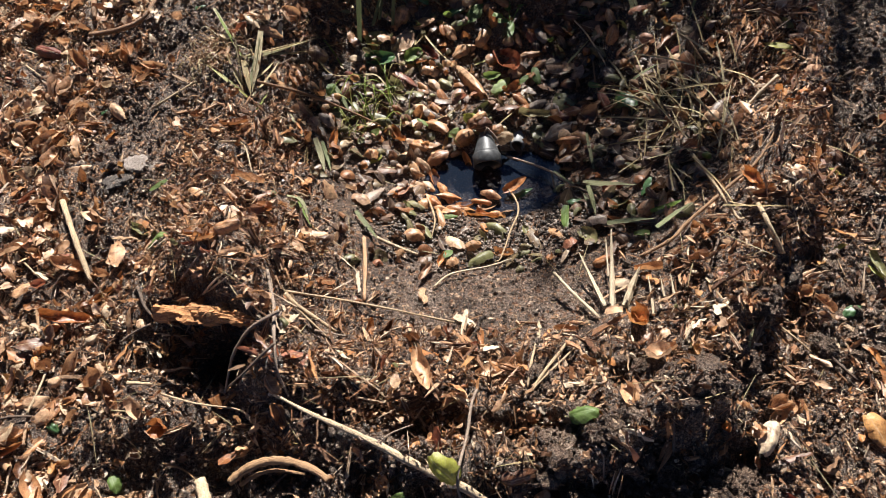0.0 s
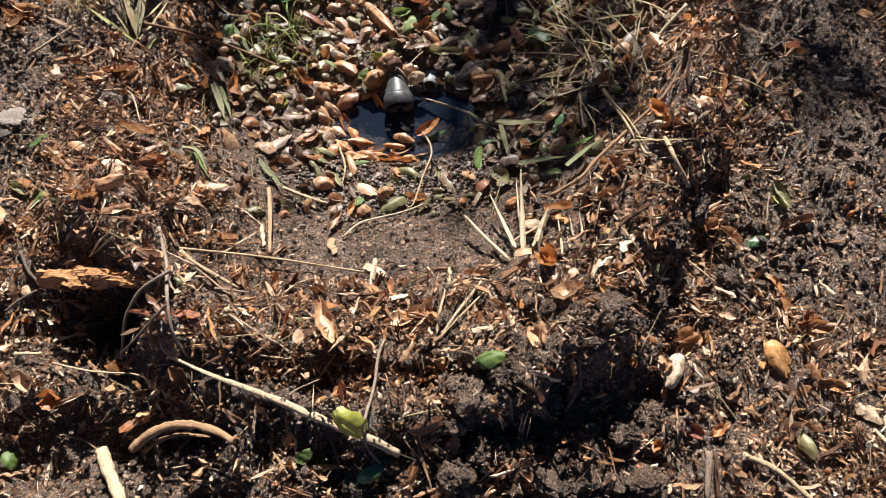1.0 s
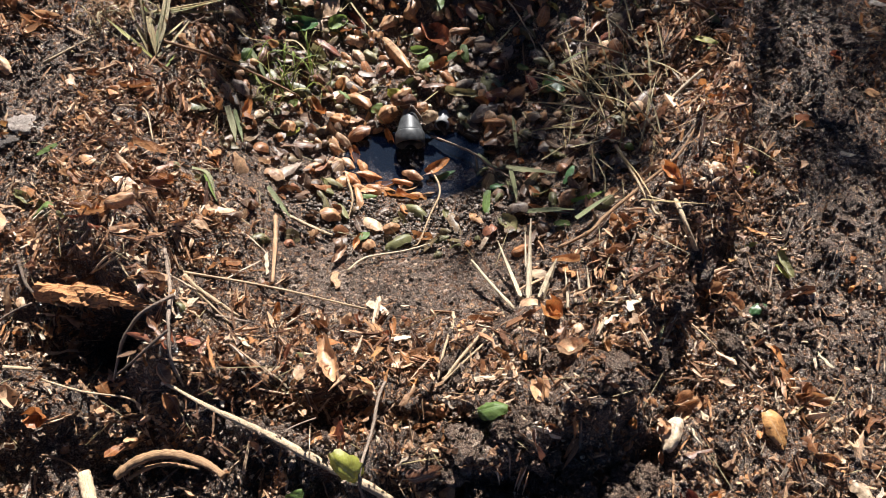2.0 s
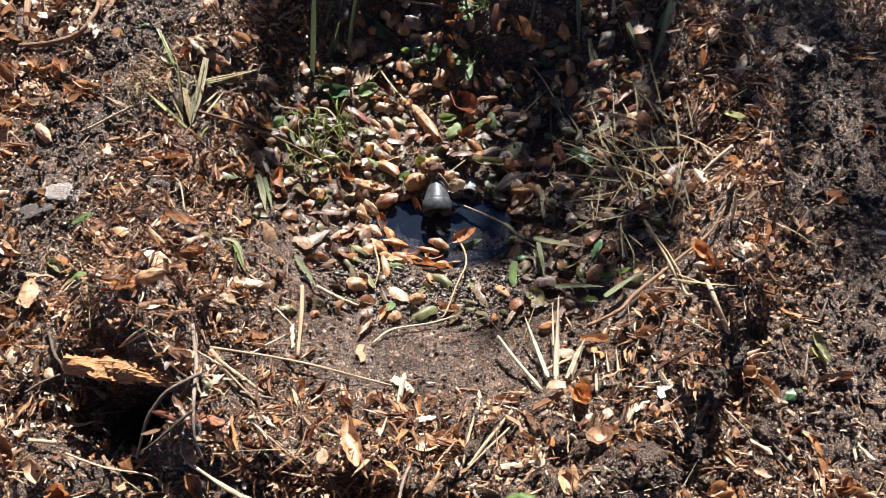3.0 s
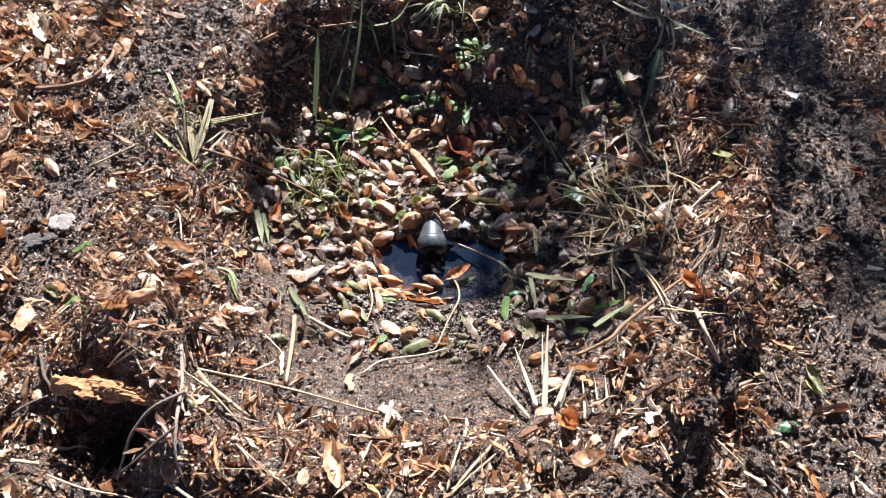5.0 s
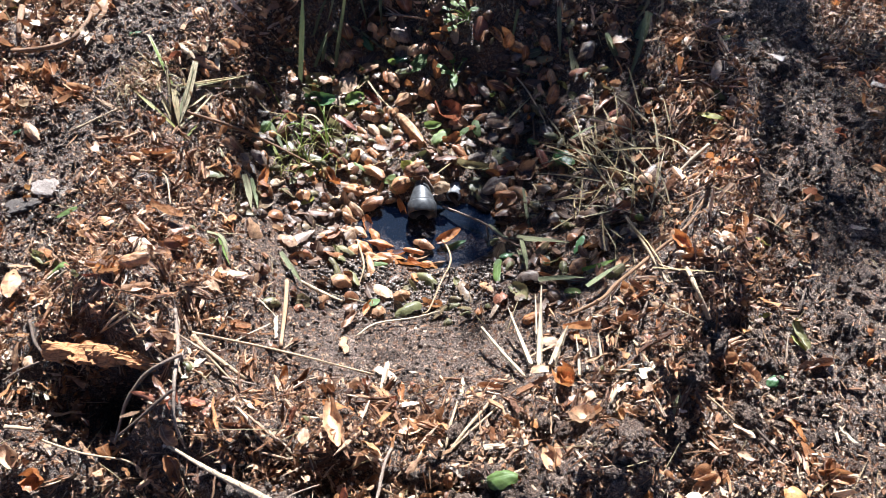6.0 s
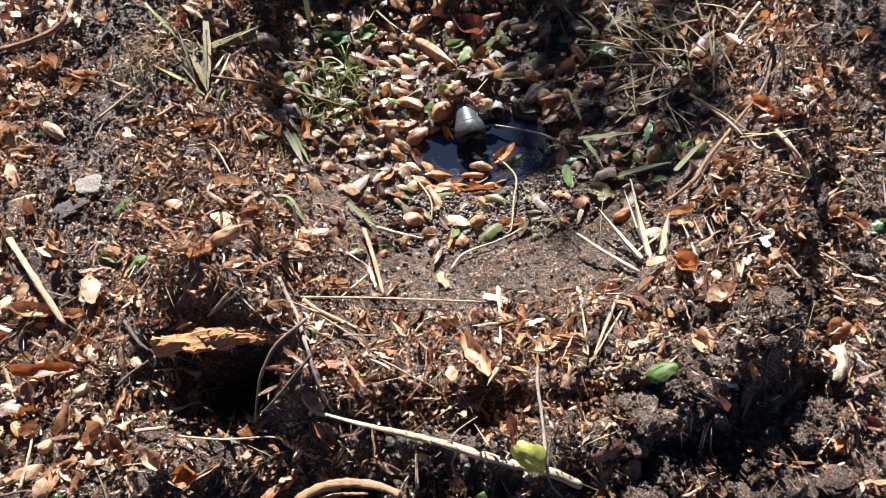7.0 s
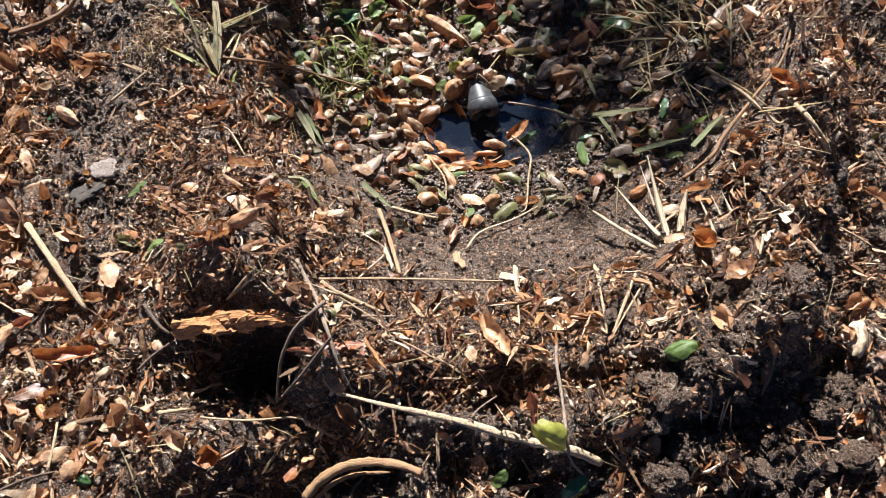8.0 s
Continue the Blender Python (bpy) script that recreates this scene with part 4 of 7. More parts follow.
def tuft(name, mat, x, y, spread_m, count, length, width, lean, label, category, up=0.5, seed=0):
    """A clump of blades from one root, each blade a part."""
    r = np.random.default_rng(seed)
    z = float(smooth_height(x, y))
    ob = new(name)
    ob.location = (x, y, z)
    for _ in range(count):
        a = math.radians(lean[0]) + r.normal(0, math.radians(lean[1]))
        L = r.uniform(*length)
        b = np.array([r.normal(0, spread_m), r.normal(0, spread_m), 0.0])
        gz = float(smooth_height(x + b[0], y + b[1])) - z
        h = L * r.uniform(0.2, up)
        d = np.array([math.cos(a), math.sin(a), 0]) * L * 0.5
        bow = 1.0 if up > 0.4 else 0.55
        pts = [b + (0, 0, gz), b + d + (0, 0, gz + h * bow), b + 2 * d + (0, 0, gz + h * r.uniform(0.2, 1.1))]
        v, f, u = ribbon(pts, width * r.uniform(0.6, 1.2), 0.35, 0.8, 5, int(r.integers(999)))
        part("blade", mesh_of("blade", v, f, mat, u), ob)
    return tagged(ob, label, category)


def seedling(x, y, leaves, label, height_m=0.03, seed=0):
    """A small weed: a stem and its leaves, each a part."""
    ob = new("seedling")
    z = float(smooth_height(x, y))
    ob.location = (x, y, z)
    v, f, u = tube([(0, 0, -0.004), (0.004, -0.003, height_m * 0.5), (0, 0, height_m)], [0.0014, 0.0010], 6, 0, seed)
    part("stem", mesh_of("stem", v, f, GREEN, u), ob)
    for k, (yaw, reach, length, width, h) in enumerate(leaves):
        v, f, u = leaf_shape(0.12, 0.10, 0.05, 0.06, 0.9, 12, 6, seed + k, 0.10)
        m = pose(reach * math.cos(radians(yaw)), reach * math.sin(radians(yaw)), h, rnd.uniform(-12, 12), rnd.uniform(-14, 8), yaw)
        q = np.array([m @ Vector((p[0] * length, p[1] * width, p[2] * width)) for p in v])
        blade_ob = part("leaf", mesh_of("leaf", q, f, LEAF["green"], u), ob)
        w, g, t = tube([(0, 0, h * 0.7), (reach * 0.5 * math.cos(radians(yaw)), reach * 0.5 * math.sin(radians(yaw)), h), (max(reach - length / 2, 0) * math.cos(radians(yaw)), max(reach - length / 2, 0) * math.sin(radians(yaw)), h)], [0.0010, 0.0007], 5)
        part("leaf_stalk", mesh_of("leaf_stalk", w, g, GREEN, t), blade_ob)
    return tagged(ob, label, "seedling")


drain_outlet()
pipe_stub()
bark_slab()
for cx, cy, size in ((0.200, 0.118, 0.095), (0.235, 0.215, 0.07), (0.13, 0.215, 0.05), (0.255, 0.285, 0.07), (0.215, 0.275, 0.055), (0.10, 0.215, 0.05), (0.36, 0.40, 0.06), (0.42, 0.45, 0.055), (0.30, 0.175, 0.06), (0.27, 0.135, 0.045), (0.45, 0.35, 0.05), (0.165, 0.25, 0.045), (0.40, 0.52, 0.045), (0.08, 0.11, 0.05), (0.30, 0.24, 0.055), (-0.05, 0.12, 0.045), (-0.13, 0.155, 0.04), (0.33, 0.32, 0.05), (0.50, 0.47, 0.04), (0.56, 0.60, 0.04)):
    clod(cx, cy, size)
for k in range(60):
    cx, cy = rnd.uniform(0.5, 0.95), rnd.uniform(0.3, 1.4)
    clod(cx, cy, rnd.uniform(0.018, 0.036), -0.004)
for k in range(40):
    cx, cy = rnd.uniform(-0.60, -0.42), rnd.uniform(0.85, 1.45)
    clod(cx, cy, rnd.uniform(0.016, 0.034), -0.004)
for k in range(46):
    clod(rnd.uniform(0.05, 0.34), rnd.uniform(0.09, 0.36), rnd.uniform(0.020, 0.037), 0.004)
for k in range(34):
    clod(rnd.uniform(0.06, 0.29), rnd.uniform(0.10, 0.25), rnd.uniform(0.030, 0.055), rnd.uniform(0.006, 0.020))
stone(-0.571, 0.706, 0.045, 0.034, 10)
stone(-0.600, 0.672, 0.050, 0.030, 20)
tuft("dry_grass_tuft", STALK, -0.478, 0.945, 0.026, 210, (0.014, 0.045), 0.0022, (-60, 110), "matted tuft of dry brown grass roots on the bank", "grass tuft", 0.95, 1)
tuft("root_tuft", STRAW, -0.470, 0.935, 0.030, 110, (0.014, 0.050), 0.0020, (-80, 110), "tangle of brown grass roots on the bank", "grass tuft", 0.9, 8)
tuft("grass_clump", GRASS, -0.215, 0.905, 0.036, 46, (0.04, 0.10), 0.0030, (20, 90), "small clump of yellow-green grass in the basin", "grass clump", 0.8, 2)
tuft("straw_clump", STRAW, 0.345, 0.800, 0.055, 74, (0.06, 0.15), 0.0034, (100, 80), "flattened clump of dry pale straw in the basin", "straw clump", 0.25, 3)
tuft("straw_clump", STRAW, 0.355, 0.700, 0.045, 26, (0.06, 0.16), 0.0028, (-30, 70), "flattened clump of dry pale straw in the basin", "straw clump", 0.25, 4)
tuft("grass_tuft", BLADE, 0.040, 1.315, 0.016, 16, (0.07, 0.14), 0.0045, (-100, 40), "wilted grey-green grass crown at the basin's back", "grass crown", 0.5, 5)
seedling(0.040, 1.325, [(150, 0.06, 0.060, 0.020, 0.045), (105, 0.06, 0.055, 0.014, 0.055), (15, 0.055, 0.060, 0.018, 0.045), (175, 0.05, 0.040, 0.018, 0.030), (-10, 0.04, 0.035, 0.011, 0.030), (60, 0.05, 0.04, 0.014, 0.05)], "young green weed with toothed leaves by dry grass", 0.04, 20)
seedling(0.095, 1.180, [(160, 0.045, 0.020, 0.013, 0.026), (135, 0.038, 0.020, 0.012, 0.03), (110, 0.03, 0.018, 0.012, 0.032), (40, 0.018, 0.020, 0.012, 0.03), (200, 0.04, 0.022, 0.014, 0.02), (225, 0.045, 0.022, 0.014, 0.016), (180, 0.034, 0.02, 0.014, 0.022)], "tiny pale green seedling with divided leaves in the basin", 0.03, 21)
seedling(0.070, 1.085, [(95, 0.05, 0.030, 0.016, 0.03), (60, 0.06, 0.045, 0.014, 0.035), (265, 0.02, 0.050, 0.016, 0.03), (150, 0.03, 0.022, 0.014, 0.034), (190, 0.016, 0.022, 0.015, 0.036)], "small pale green seedling among leaves in the basin", 0.03, 22)

# ---- each leaf, chip, twig and blade that lies apart ----
leaf("tan", "cup", -0.153, 1.138, -118, 0.047, 0.033)
leaf("orange", "flat", -0.227, 1.079, -37, 0.030, 0.020)
leaf("olive", "dish", -0.200, 1.077, 41, 0.064, 0.032)
leaf("tan", "flat", -0.152, 1.089, -112, 0.055, 0.035)
leaf("deep", "dish", -0.197, 1.035, 14, 0.061, 0.029, 0.006)
leaf("green", "dish", -0.130, 1.057, 38, 0.043, 0.027, 0.006)
leaf("pale", "mild", -0.161, 1.050, -45, 0.038, 0.022)
leaf("orange", "mild", -0.138, 1.036, 2, 0.021, 0.012)
leaf("red", "curl", -0.096, 1.063, -49, 0.055, 0.018)
leaf("red", "mild", -0.150, 1.002, -31, 0.062, 0.020)
leaf("tan", "mild", -0.173, 1.011, -22, 0.031, 0.017)
leaf("tan", "cup", -0.099, 1.024, -28, 0.046, 0.027)
leaf("tan", "cup", -0.089, 0.985, -58, 0.037, 0.019)
leaf("olive", "cup", -0.067, 0.987, -53, 0.036, 0.022)
leaf("tan", "mild", -0.120, 0.952, 28, 0.034, 0.017)
leaf("orange", "mild", -0.067, 0.945, -59, 0.049, 0.017)
leaf("olive", "curl", -0.167, 0.980, -35, 0.036, 0.022)
leaf("tan", "mild", -0.249, 1.058, -58, 0.033, 0.017)
leaf("pale", "mild", -0.245, 1.020, 47, 0.025, 0.014)
leaf("dark", "cup", -0.307, 0.999, -13, 0.039, 0.033)
leaf("red", "mild", -0.249, 0.978, 2, 0.034, 0.012)
leaf("green", "mild", -0.284, 0.932, 74, 0.029, 0.021)
leaf("grey", "cup", -0.282, 0.899, 18, 0.039, 0.023)
leaf("grey", "dish", -0.032, 1.157, -9, 0.040, 0.025)
leaf("deep", "mild", -0.039, 1.144, 9, 0.039, 0.018)
leaf("green", "mild", -0.003, 1.129, 36, 0.047, 0.028, 0.008)
leaf("green", "mild", -0.023, 1.116, 4, 0.031, 0.011, 0.004)
leaf("tan", "cup", -0.056, 1.110, -65, 0.051, 0.025)
leaf("orange", "mild", -0.070, 1.111, -80, 0.027, 0.010, 0.004)
leaf("tan", "cup", 0.013, 1.084, 44, 0.045, 0.030)
leaf("tan", "cup", -0.026, 1.063, 26, 0.051, 0.027)
leaf("tan", "roll", -0.017, 0.987, -62, 0.129, 0.031, 0.006)
leaf("green", "dish", 0.029, 0.991, -3, 0.035, 0.017, 0.010)
leaf("green", "mild", 0.045, 0.965, 50, 0.050, 0.024, 0.010)
leaf("brown", "curl", 0.065, 1.016, -52, 0.071, 0.041, 0.004)
leaf("tan", "cup", 0.107, 1.028, 8, 0.042, 0.017, 0.006)
leaf("green", "mild", 0.117, 0.977, -83, 0.039, 0.017, 0.010)
leaf("green", "mild", 0.089, 0.973, 34, 0.029, 0.012, 0.010)
leaf("grey", "cup", 0.149, 1.003, -1, 0.035, 0.019)
leaf("grey", "curl", 0.170, 0.981, -10, 0.069, 0.021)
leaf("grey", "cup", 0.130, 1.065, -65, 0.042, 0.021)
leaf("grey", "mild", 0.146, 0.962, -22, 0.027, 0.021)
leaf("grey", "cup", 0.247, 0.946, -61, 0.041, 0.023)
leaf("grey", "mild", 0.192, 1.109, 2, 0.029, 0.017)
leaf("olive", "mild", 0.248, 1.097, -5, 0.033, 0.014)
leaf("tan", "cup", 0.263, 1.055, -87, 0.045, 0.018)
leaf("dark", "cup", 0.233, 1.000, -58, 0.046, 0.021)
leaf("orange", "mild", 0.247, 1.063, -10, 0.028, 0.012)
leaf("brown", "curl", 0.069, 0.956, 26, 0.038, 0.026)
leaf("grey", "mild", 0.100, 0.954, -43, 0.038, 0.019)
leaf("dark", "mild", 0.214, 0.990, 26, 0.040, 0.029)
leaf("grey", "cup", -0.282, 0.845, -45, 0.040, 0.024, 0.004)
leaf("orange", "curl", -0.268, 0.790, 84, 0.050, 0.015, 0.004)
leaf("pale", "mild", -0.245, 0.807, 55, 0.042, 0.015)
leaf("tan", "cup", -0.110, 0.912, -43, 0.050, 0.026)
leaf("brown", "cup", -0.081, 0.913, -53, 0.064, 0.019)
leaf("tan", "cup", -0.082, 0.865, -42, 0.058, 0.025, 0.006)
leaf("orange", "curl", -0.157, 0.848, -34, 0.032, 0.018)
leaf("brown", "cup", -0.118, 0.829, -29, 0.041, 0.025)
leaf("tan", "mild", -0.087, 0.833, 16, 0.033, 0.015)
leaf("brown", "cup", -0.081, 0.809, -16, 0.027, 0.016)
leaf("orange", "cup", -0.140, 0.808, 13, 0.029, 0.016)
leaf("tan", "cup", -0.123, 0.774, -67, 0.041, 0.019)
leaf("tan", "cup", -0.106, 0.787, -37, 0.041, 0.017)
leaf("tan", "cup", -0.154, 0.778, -34, 0.026, 0.013)
leaf("pale", "cup", -0.167, 0.764, -54, 0.027, 0.013)
leaf("grey", "mild", -0.192, 0.693, 54, 0.077, 0.021, 0.004)
leaf("orange", "mild", -0.152, 0.725, 39, 0.047, 0.011)
leaf("tan", "cup", -0.121, 0.742, 32, 0.038, 0.018)
leaf("yellow", "mild", -0.194, 0.786, 48, 0.035, 0.009)
leaf("green", "mild", -0.050, 0.848, 28, 0.025, 0.014, 0.006)
leaf("red", "mild", -0.223, 0.821, -39, 0.033, 0.017)
leaf("brown", "mild", -0.191, 0.842, -36, 0.033, 0.018)
leaf("orange", "mild", -0.066, 0.830, 75, 0.035, 0.009)
leaf("tan", "cup", -0.030, 0.837, 29, 0.041, 0.031, 0.006)
leaf("yellow", "mild", -0.009, 0.865, -20, 0.043, 0.022, 0.008)
leaf("orange", "curl", -0.025, 0.800, -59, 0.038, 0.013, 0.004)
leaf("brown", "mild", -0.047, 0.814, 34, 0.021, 0.011)
leaf("pale", "mild", 0.041, 0.840, 31, 0.025, 0.016, 0.012)
leaf("brown", "cup", 0.089, 0.897, 50, 0.042, 0.016)
leaf("olive", "curl", 0.103, 0.879, 6, 0.062, 0.018, 0.006)
leaf("grey", "cup", 0.111, 0.911, 28, 0.048, 0.019)
leaf("grey", "cup", 0.131, 0.897, 43, 0.031, 0.014)
leaf("grey", "cup", 0.149, 0.901, -76, 0.026, 0.015)
leaf("olive", "mild", 0.167, 0.910, -41, 0.055, 0.037)
leaf("brown", "flat", 0.197, 0.864, 59, 0.041, 0.029, 0.006)
leaf("red", "mild", 0.163, 0.877, -2, 0.038, 0.025)
leaf("grey", "cup", 0.156, 0.842, 22, 0.071, 0.029, 0.004)
leaf("brown", "cup", 0.164, 0.817, -22, 0.048, 0.020, 0.008)
leaf("tan", "mild", 0.176, 0.802, 42, 0.024, 0.013, 0.004)
leaf("dark", "mild", 0.134, 0.875, 27, 0.025, 0.019)
leaf("dark", "mild", 0.116, 0.832, -62, 0.045, 0.025)
leaf("dark", "cup", 0.124, 0.805, -35, 0.031, 0.020)
leaf("orange", "dish", 0.061, 0.731, 31, 0.050, 0.019, 0.014)
leaf("tan", "cup", 0.017, 0.716, -27, 0.041, 0.018, 0.008)
leaf("tan", "cup", 0.242, 0.731, -71, 0.050, 0.021)
leaf("red", "mild", 0.235, 0.884, -76, 0.047, 0.018)
leaf("grey", "curl", 0.229, 0.795, 58, 0.026, 0.013)
leaf("green", "mild", 0.269, 0.868, -53, 0.055, 0.026, 0.006)
leaf("pale", "curl", 0.224, 0.808, -58, 0.033, 0.009, 0.004)
leaf("red", "curl", 0.220, 0.662, 2, 0.034, 0.014, 0.004)
leaf("olive", "mild", 0.141, 0.728, 14, 0.029, 0.017)
leaf("tan", "cup", -0.115, 0.607, 5, 0.037, 0.029, 0.004)
leaf("olive", "mild", -0.098, 0.621, -65, 0.038, 0.012, 0.006)
leaf("olive", "mild", -0.128, 0.669, -25, 0.025, 0.015)
leaf("olive", "cup", -0.119, 0.692, -32, 0.035, 0.017)
leaf("orange", "cup", -0.087, 0.704, -44, 0.033, 0.019, 0.004)
leaf("orange", "cup", -0.058, 0.716, -5, 0.049, 0.017, 0.004)
leaf("orange", "mild", -0.063, 0.680, -14, 0.038, 0.015, 0.004)
leaf("orange", "mild", -0.030, 0.690, 1, 0.046, 0.015, 0.004)
leaf("orange", "cup", -0.001, 0.704, -26, 0.040, 0.013, 0.004)
leaf("orange", "curl", 0.008, 0.668, -18, 0.042, 0.014, 0.004)
leaf("green", "mild", -0.060, 0.662, 6, 0.033, 0.009, 0.006)
leaf("dark", "cup", -0.027, 0.628, 31, 0.039, 0.020)
leaf("tan", "cup", -0.047, 0.597, -50, 0.045, 0.023, 0.004)
leaf("tan", "cup", -0.019, 0.590, 18, 0.032, 0.019, 0.004)
leaf("olive", "cup", -0.006, 0.555, 27, 0.048, 0.023, 0.004)
leaf("tan", "cup", -0.051, 0.548, 41, 0.024, 0.021, 0.004)
leaf("orange", "curl", -0.069, 0.552, 70, 0.032, 0.011, 0.004)
leaf("brown", "curl", -0.095, 0.521, 60, 0.041, 0.011, 0.004)
leaf("olive", "cup", 0.023, 0.634, -39, 0.046, 0.020)
leaf("orange", "mild", 0.003, 0.637, -67, 0.023, 0.012)
leaf("brown", "curl", 0.035, 0.567, -27, 0.038, 0.017)
leaf("dark", "cup", 0.062, 0.560, 3, 0.032, 0.013)
leaf("tan", "cup", 0.184, 0.597, 12, 0.039, 0.015, 0.006)
leaf("olive", "dish", 0.167, 0.566, -56, 0.047, 0.022, 0.004)
leaf("brown", "mild", 0.119, 0.597, -54, 0.048, 0.013)
leaf("green", "mild", 0.141, 0.629, -91, 0.056, 0.016, 0.006)
leaf("dark", "mild", 0.158, 0.621, -48, 0.032, 0.014)
leaf("brown", "cup", 0.179, 0.508, 7, 0.030, 0.017)
leaf("pale", "mild", 0.133, 0.546, 63, 0.048, 0.008, 0.004)
leaf("deep", "mild", 0.073, 0.718, 25, 0.045, 0.015, 0.002)
leaf("deep", "mild", 0.163, 0.660, 7, 0.033, 0.014, 0.004)
leaf("brown", "curl", 0.218, 0.578, -26, 0.049, 0.009, 0.004)
leaf("grey", "cup", 0.329, 1.090, 57, 0.039, 0.028)
leaf("dark", "flat", 0.389, 0.963, -41, 0.041, 0.027)
leaf("yellow", "mild", 0.495, 0.857, -46, 0.050, 0.012, 0.008)
leaf("yellow", "mild", 0.561, 1.047, 42, 0.060, 0.011, 0.006)
leaf("olive", "curl", 0.514, 0.902, -55, 0.038, 0.014)
leaf("red", "mild", 0.363, 0.943, 41, 0.023, 0.015)
leaf("brown", "mild", 0.367, 0.874, 33, 0.032, 0.017)
leaf("tan", "cup", 0.426, 0.739, -74, 0.048, 0.015)
leaf("orange", "cup", 0.453, 0.588, 45, 0.034, 0.013)
leaf("brown", "mild", 0.553, 0.660, -43, 0.026, 0.024, 0.004)
leaf("orange", "curl", 0.396, 0.592, -74, 0.052, 0.012)
leaf("pale", "mild", 0.384, 0.567, -8, 0.024, 0.008, 0.004)
leaf("yellow", "mild", 0.543, 0.631, -27, 0.025, 0.009)
leaf("dark", "cup", 0.302, 0.640, -84, 0.053, 0.019)
leaf("deep", "mild", 0.265, 0.645, 68, 0.040, 0.013, 0.006)
leaf("dark", "mild", 0.340, 0.661, 44, 0.035, 0.019)
leaf("brown", "curl", 0.339, 0.560, 66, 0.039, 0.012)
leaf("dark", "mild", 0.407, 0.786, 23, 0.037, 0.016)
leaf("dark", "cup", 0.261, 0.785, 35, 0.039, 0.021)
leaf("orange", "mild", -0.064, 1.179, -37, 0.032, 0.023)
leaf("deep", "mild", -0.109, 1.170, -47, 0.035, 0.018, 0.006)
leaf("grey", "cup", -0.040, 1.188, -33, 0.045, 0.031)
leaf("brown", "cup", -0.038, 1.244, -62, 0.046, 0.031)
leaf("grey", "curl", -0.037, 1.283, 38, 0.037, 0.017)
leaf("tan", "mild", 0.003, 1.164, 0, 0.038, 0.011)
leaf("orange", "mild", -0.052, 1.319, 35, 0.040, 0.016)
leaf("brown", "curl", 0.095, 1.268, 33, 0.039, 0.025)
leaf("grey", "mild", 0.205, 1.220, 53, 0.032, 0.015)
leaf("grey", "mild", 0.195, 1.261, -36, 0.035, 0.016)
leaf("brown", "curl", 0.156, 1.148, -59, 0.047, 0.015)
leaf("orange", "cup", 0.195, 1.125, -45, 0.034, 0.022)
leaf("orange", "mild", 0.293, 1.166, 10, 0.030, 0.012)
leaf("grey", "curl", 0.350, 1.139, 27, 0.034, 0.014)
leaf("orange", "curl", -0.806, 1.464, -25, 0.046, 0.013)
leaf("orange", "mild", -0.950, 1.437, -10, 0.052, 0.010)
leaf("brown", "curl", -0.820, 1.376, 36, 0.060, 0.019)
leaf("pale", "mild", -0.763, 1.312, -21, 0.057, 0.012)
leaf("tan", "curl", -0.749, 1.265, 20, 0.065, 0.016)
leaf("brown", "mild", -0.859, 1.241, 73, 0.065, 0.021)
leaf("yellow", "mild", -0.791, 1.158, -18, 0.027, 0.011)
leaf("yellow", "mild", -0.815, 1.268, -36, 0.030, 0.012)
leaf("pale", "curl", -0.803, 1.201, -59, 0.099, 0.035, 0.006)
leaf("deep", "mild", -0.542, 1.090, 29, 0.027, 0.011)
leaf("red", "cup", -0.821, 0.988, -29, 0.076, 0.025)
leaf("grey", "mild", -0.690, 1.015, 41, 0.020, 0.009)
leaf("brown", "cup", -0.639, 0.822, -48, 0.045, 0.019, 0.004)
leaf("deep", "mild", -0.666, 0.826, 64, 0.015, 0.008)
leaf("tan", "mild", -0.676, 0.699, 16, 0.044, 0.012)
leaf("orange", "curl", -0.626, 0.693, 61, 0.020, 0.010)
leaf("green", "mild", -0.528, 0.656, 36, 0.032, 0.009, 0.004)
leaf("red", "mild", -0.512, 0.634, 67, 0.021, 0.008)
leaf("tan", "flat", -0.566, 0.526, 86, 0.042, 0.019, 0.004)
leaf("olive", "curl", -0.540, 0.571, -29, 0.035, 0.014)
leaf("green", "mild", -0.506, 0.544, 69, 0.027, 0.007)
leaf("tan", "cup", -0.348, 0.501, 11, 0.038, 0.020, 0.012, 20)
leaf("tan", "curl", -0.357, 0.625, -9, 0.048, 0.016, 0.006)
leaf("tan", "cup", -0.483, 0.687, 22, 0.032, 0.013)
leaf("red", "curl", -0.410, 0.496, -14, 0.046, 0.006)
leaf("tan", "curl", -0.338, 0.463, 26, 0.035, 0.011)
leaf("yellow", "plump", -0.053, 0.180, 132, 0.044, 0.029, 0.036, 38)
leaf("green", "plump", 0.112, 0.243, 4, 0.036, 0.022, 0.012)
leaf("pale", "plump", 0.341, 0.226, -120, 0.047, 0.023, 0.016)
leaf("tan", "curl", 0.373, 0.265, 32, 0.038, 0.019)
leaf("orange", "curl", -0.436, 0.257, -11, 0.024, 0.026, 0.014)
leaf("tan", "mild", -0.275, 0.293, -55, 0.029, 0.017, 0.008, 35)
leaf("tan", "curl", -0.267, 0.264, -63, 0.035, 0.018, 0.008, 35)
leaf("deep", "cup", -0.593, 0.260, -29, 0.021, 0.014)
leaf("orange", "cup", -0.653, 0.357, -63, 0.027, 0.012)
leaf("orange", "curl", -0.618, 0.422, -2, 0.075, 0.020, 0.006)
leaf("orange", "mild", -0.639, 0.407, 12, 0.027, 0.019, 0.004)
leaf("brown", "mild", -0.663, 0.386, 15, 0.040, 0.020, 0.004)
leaf("brown", "mild", -0.704, 0.473, 66, 0.032, 0.017, 0.004)
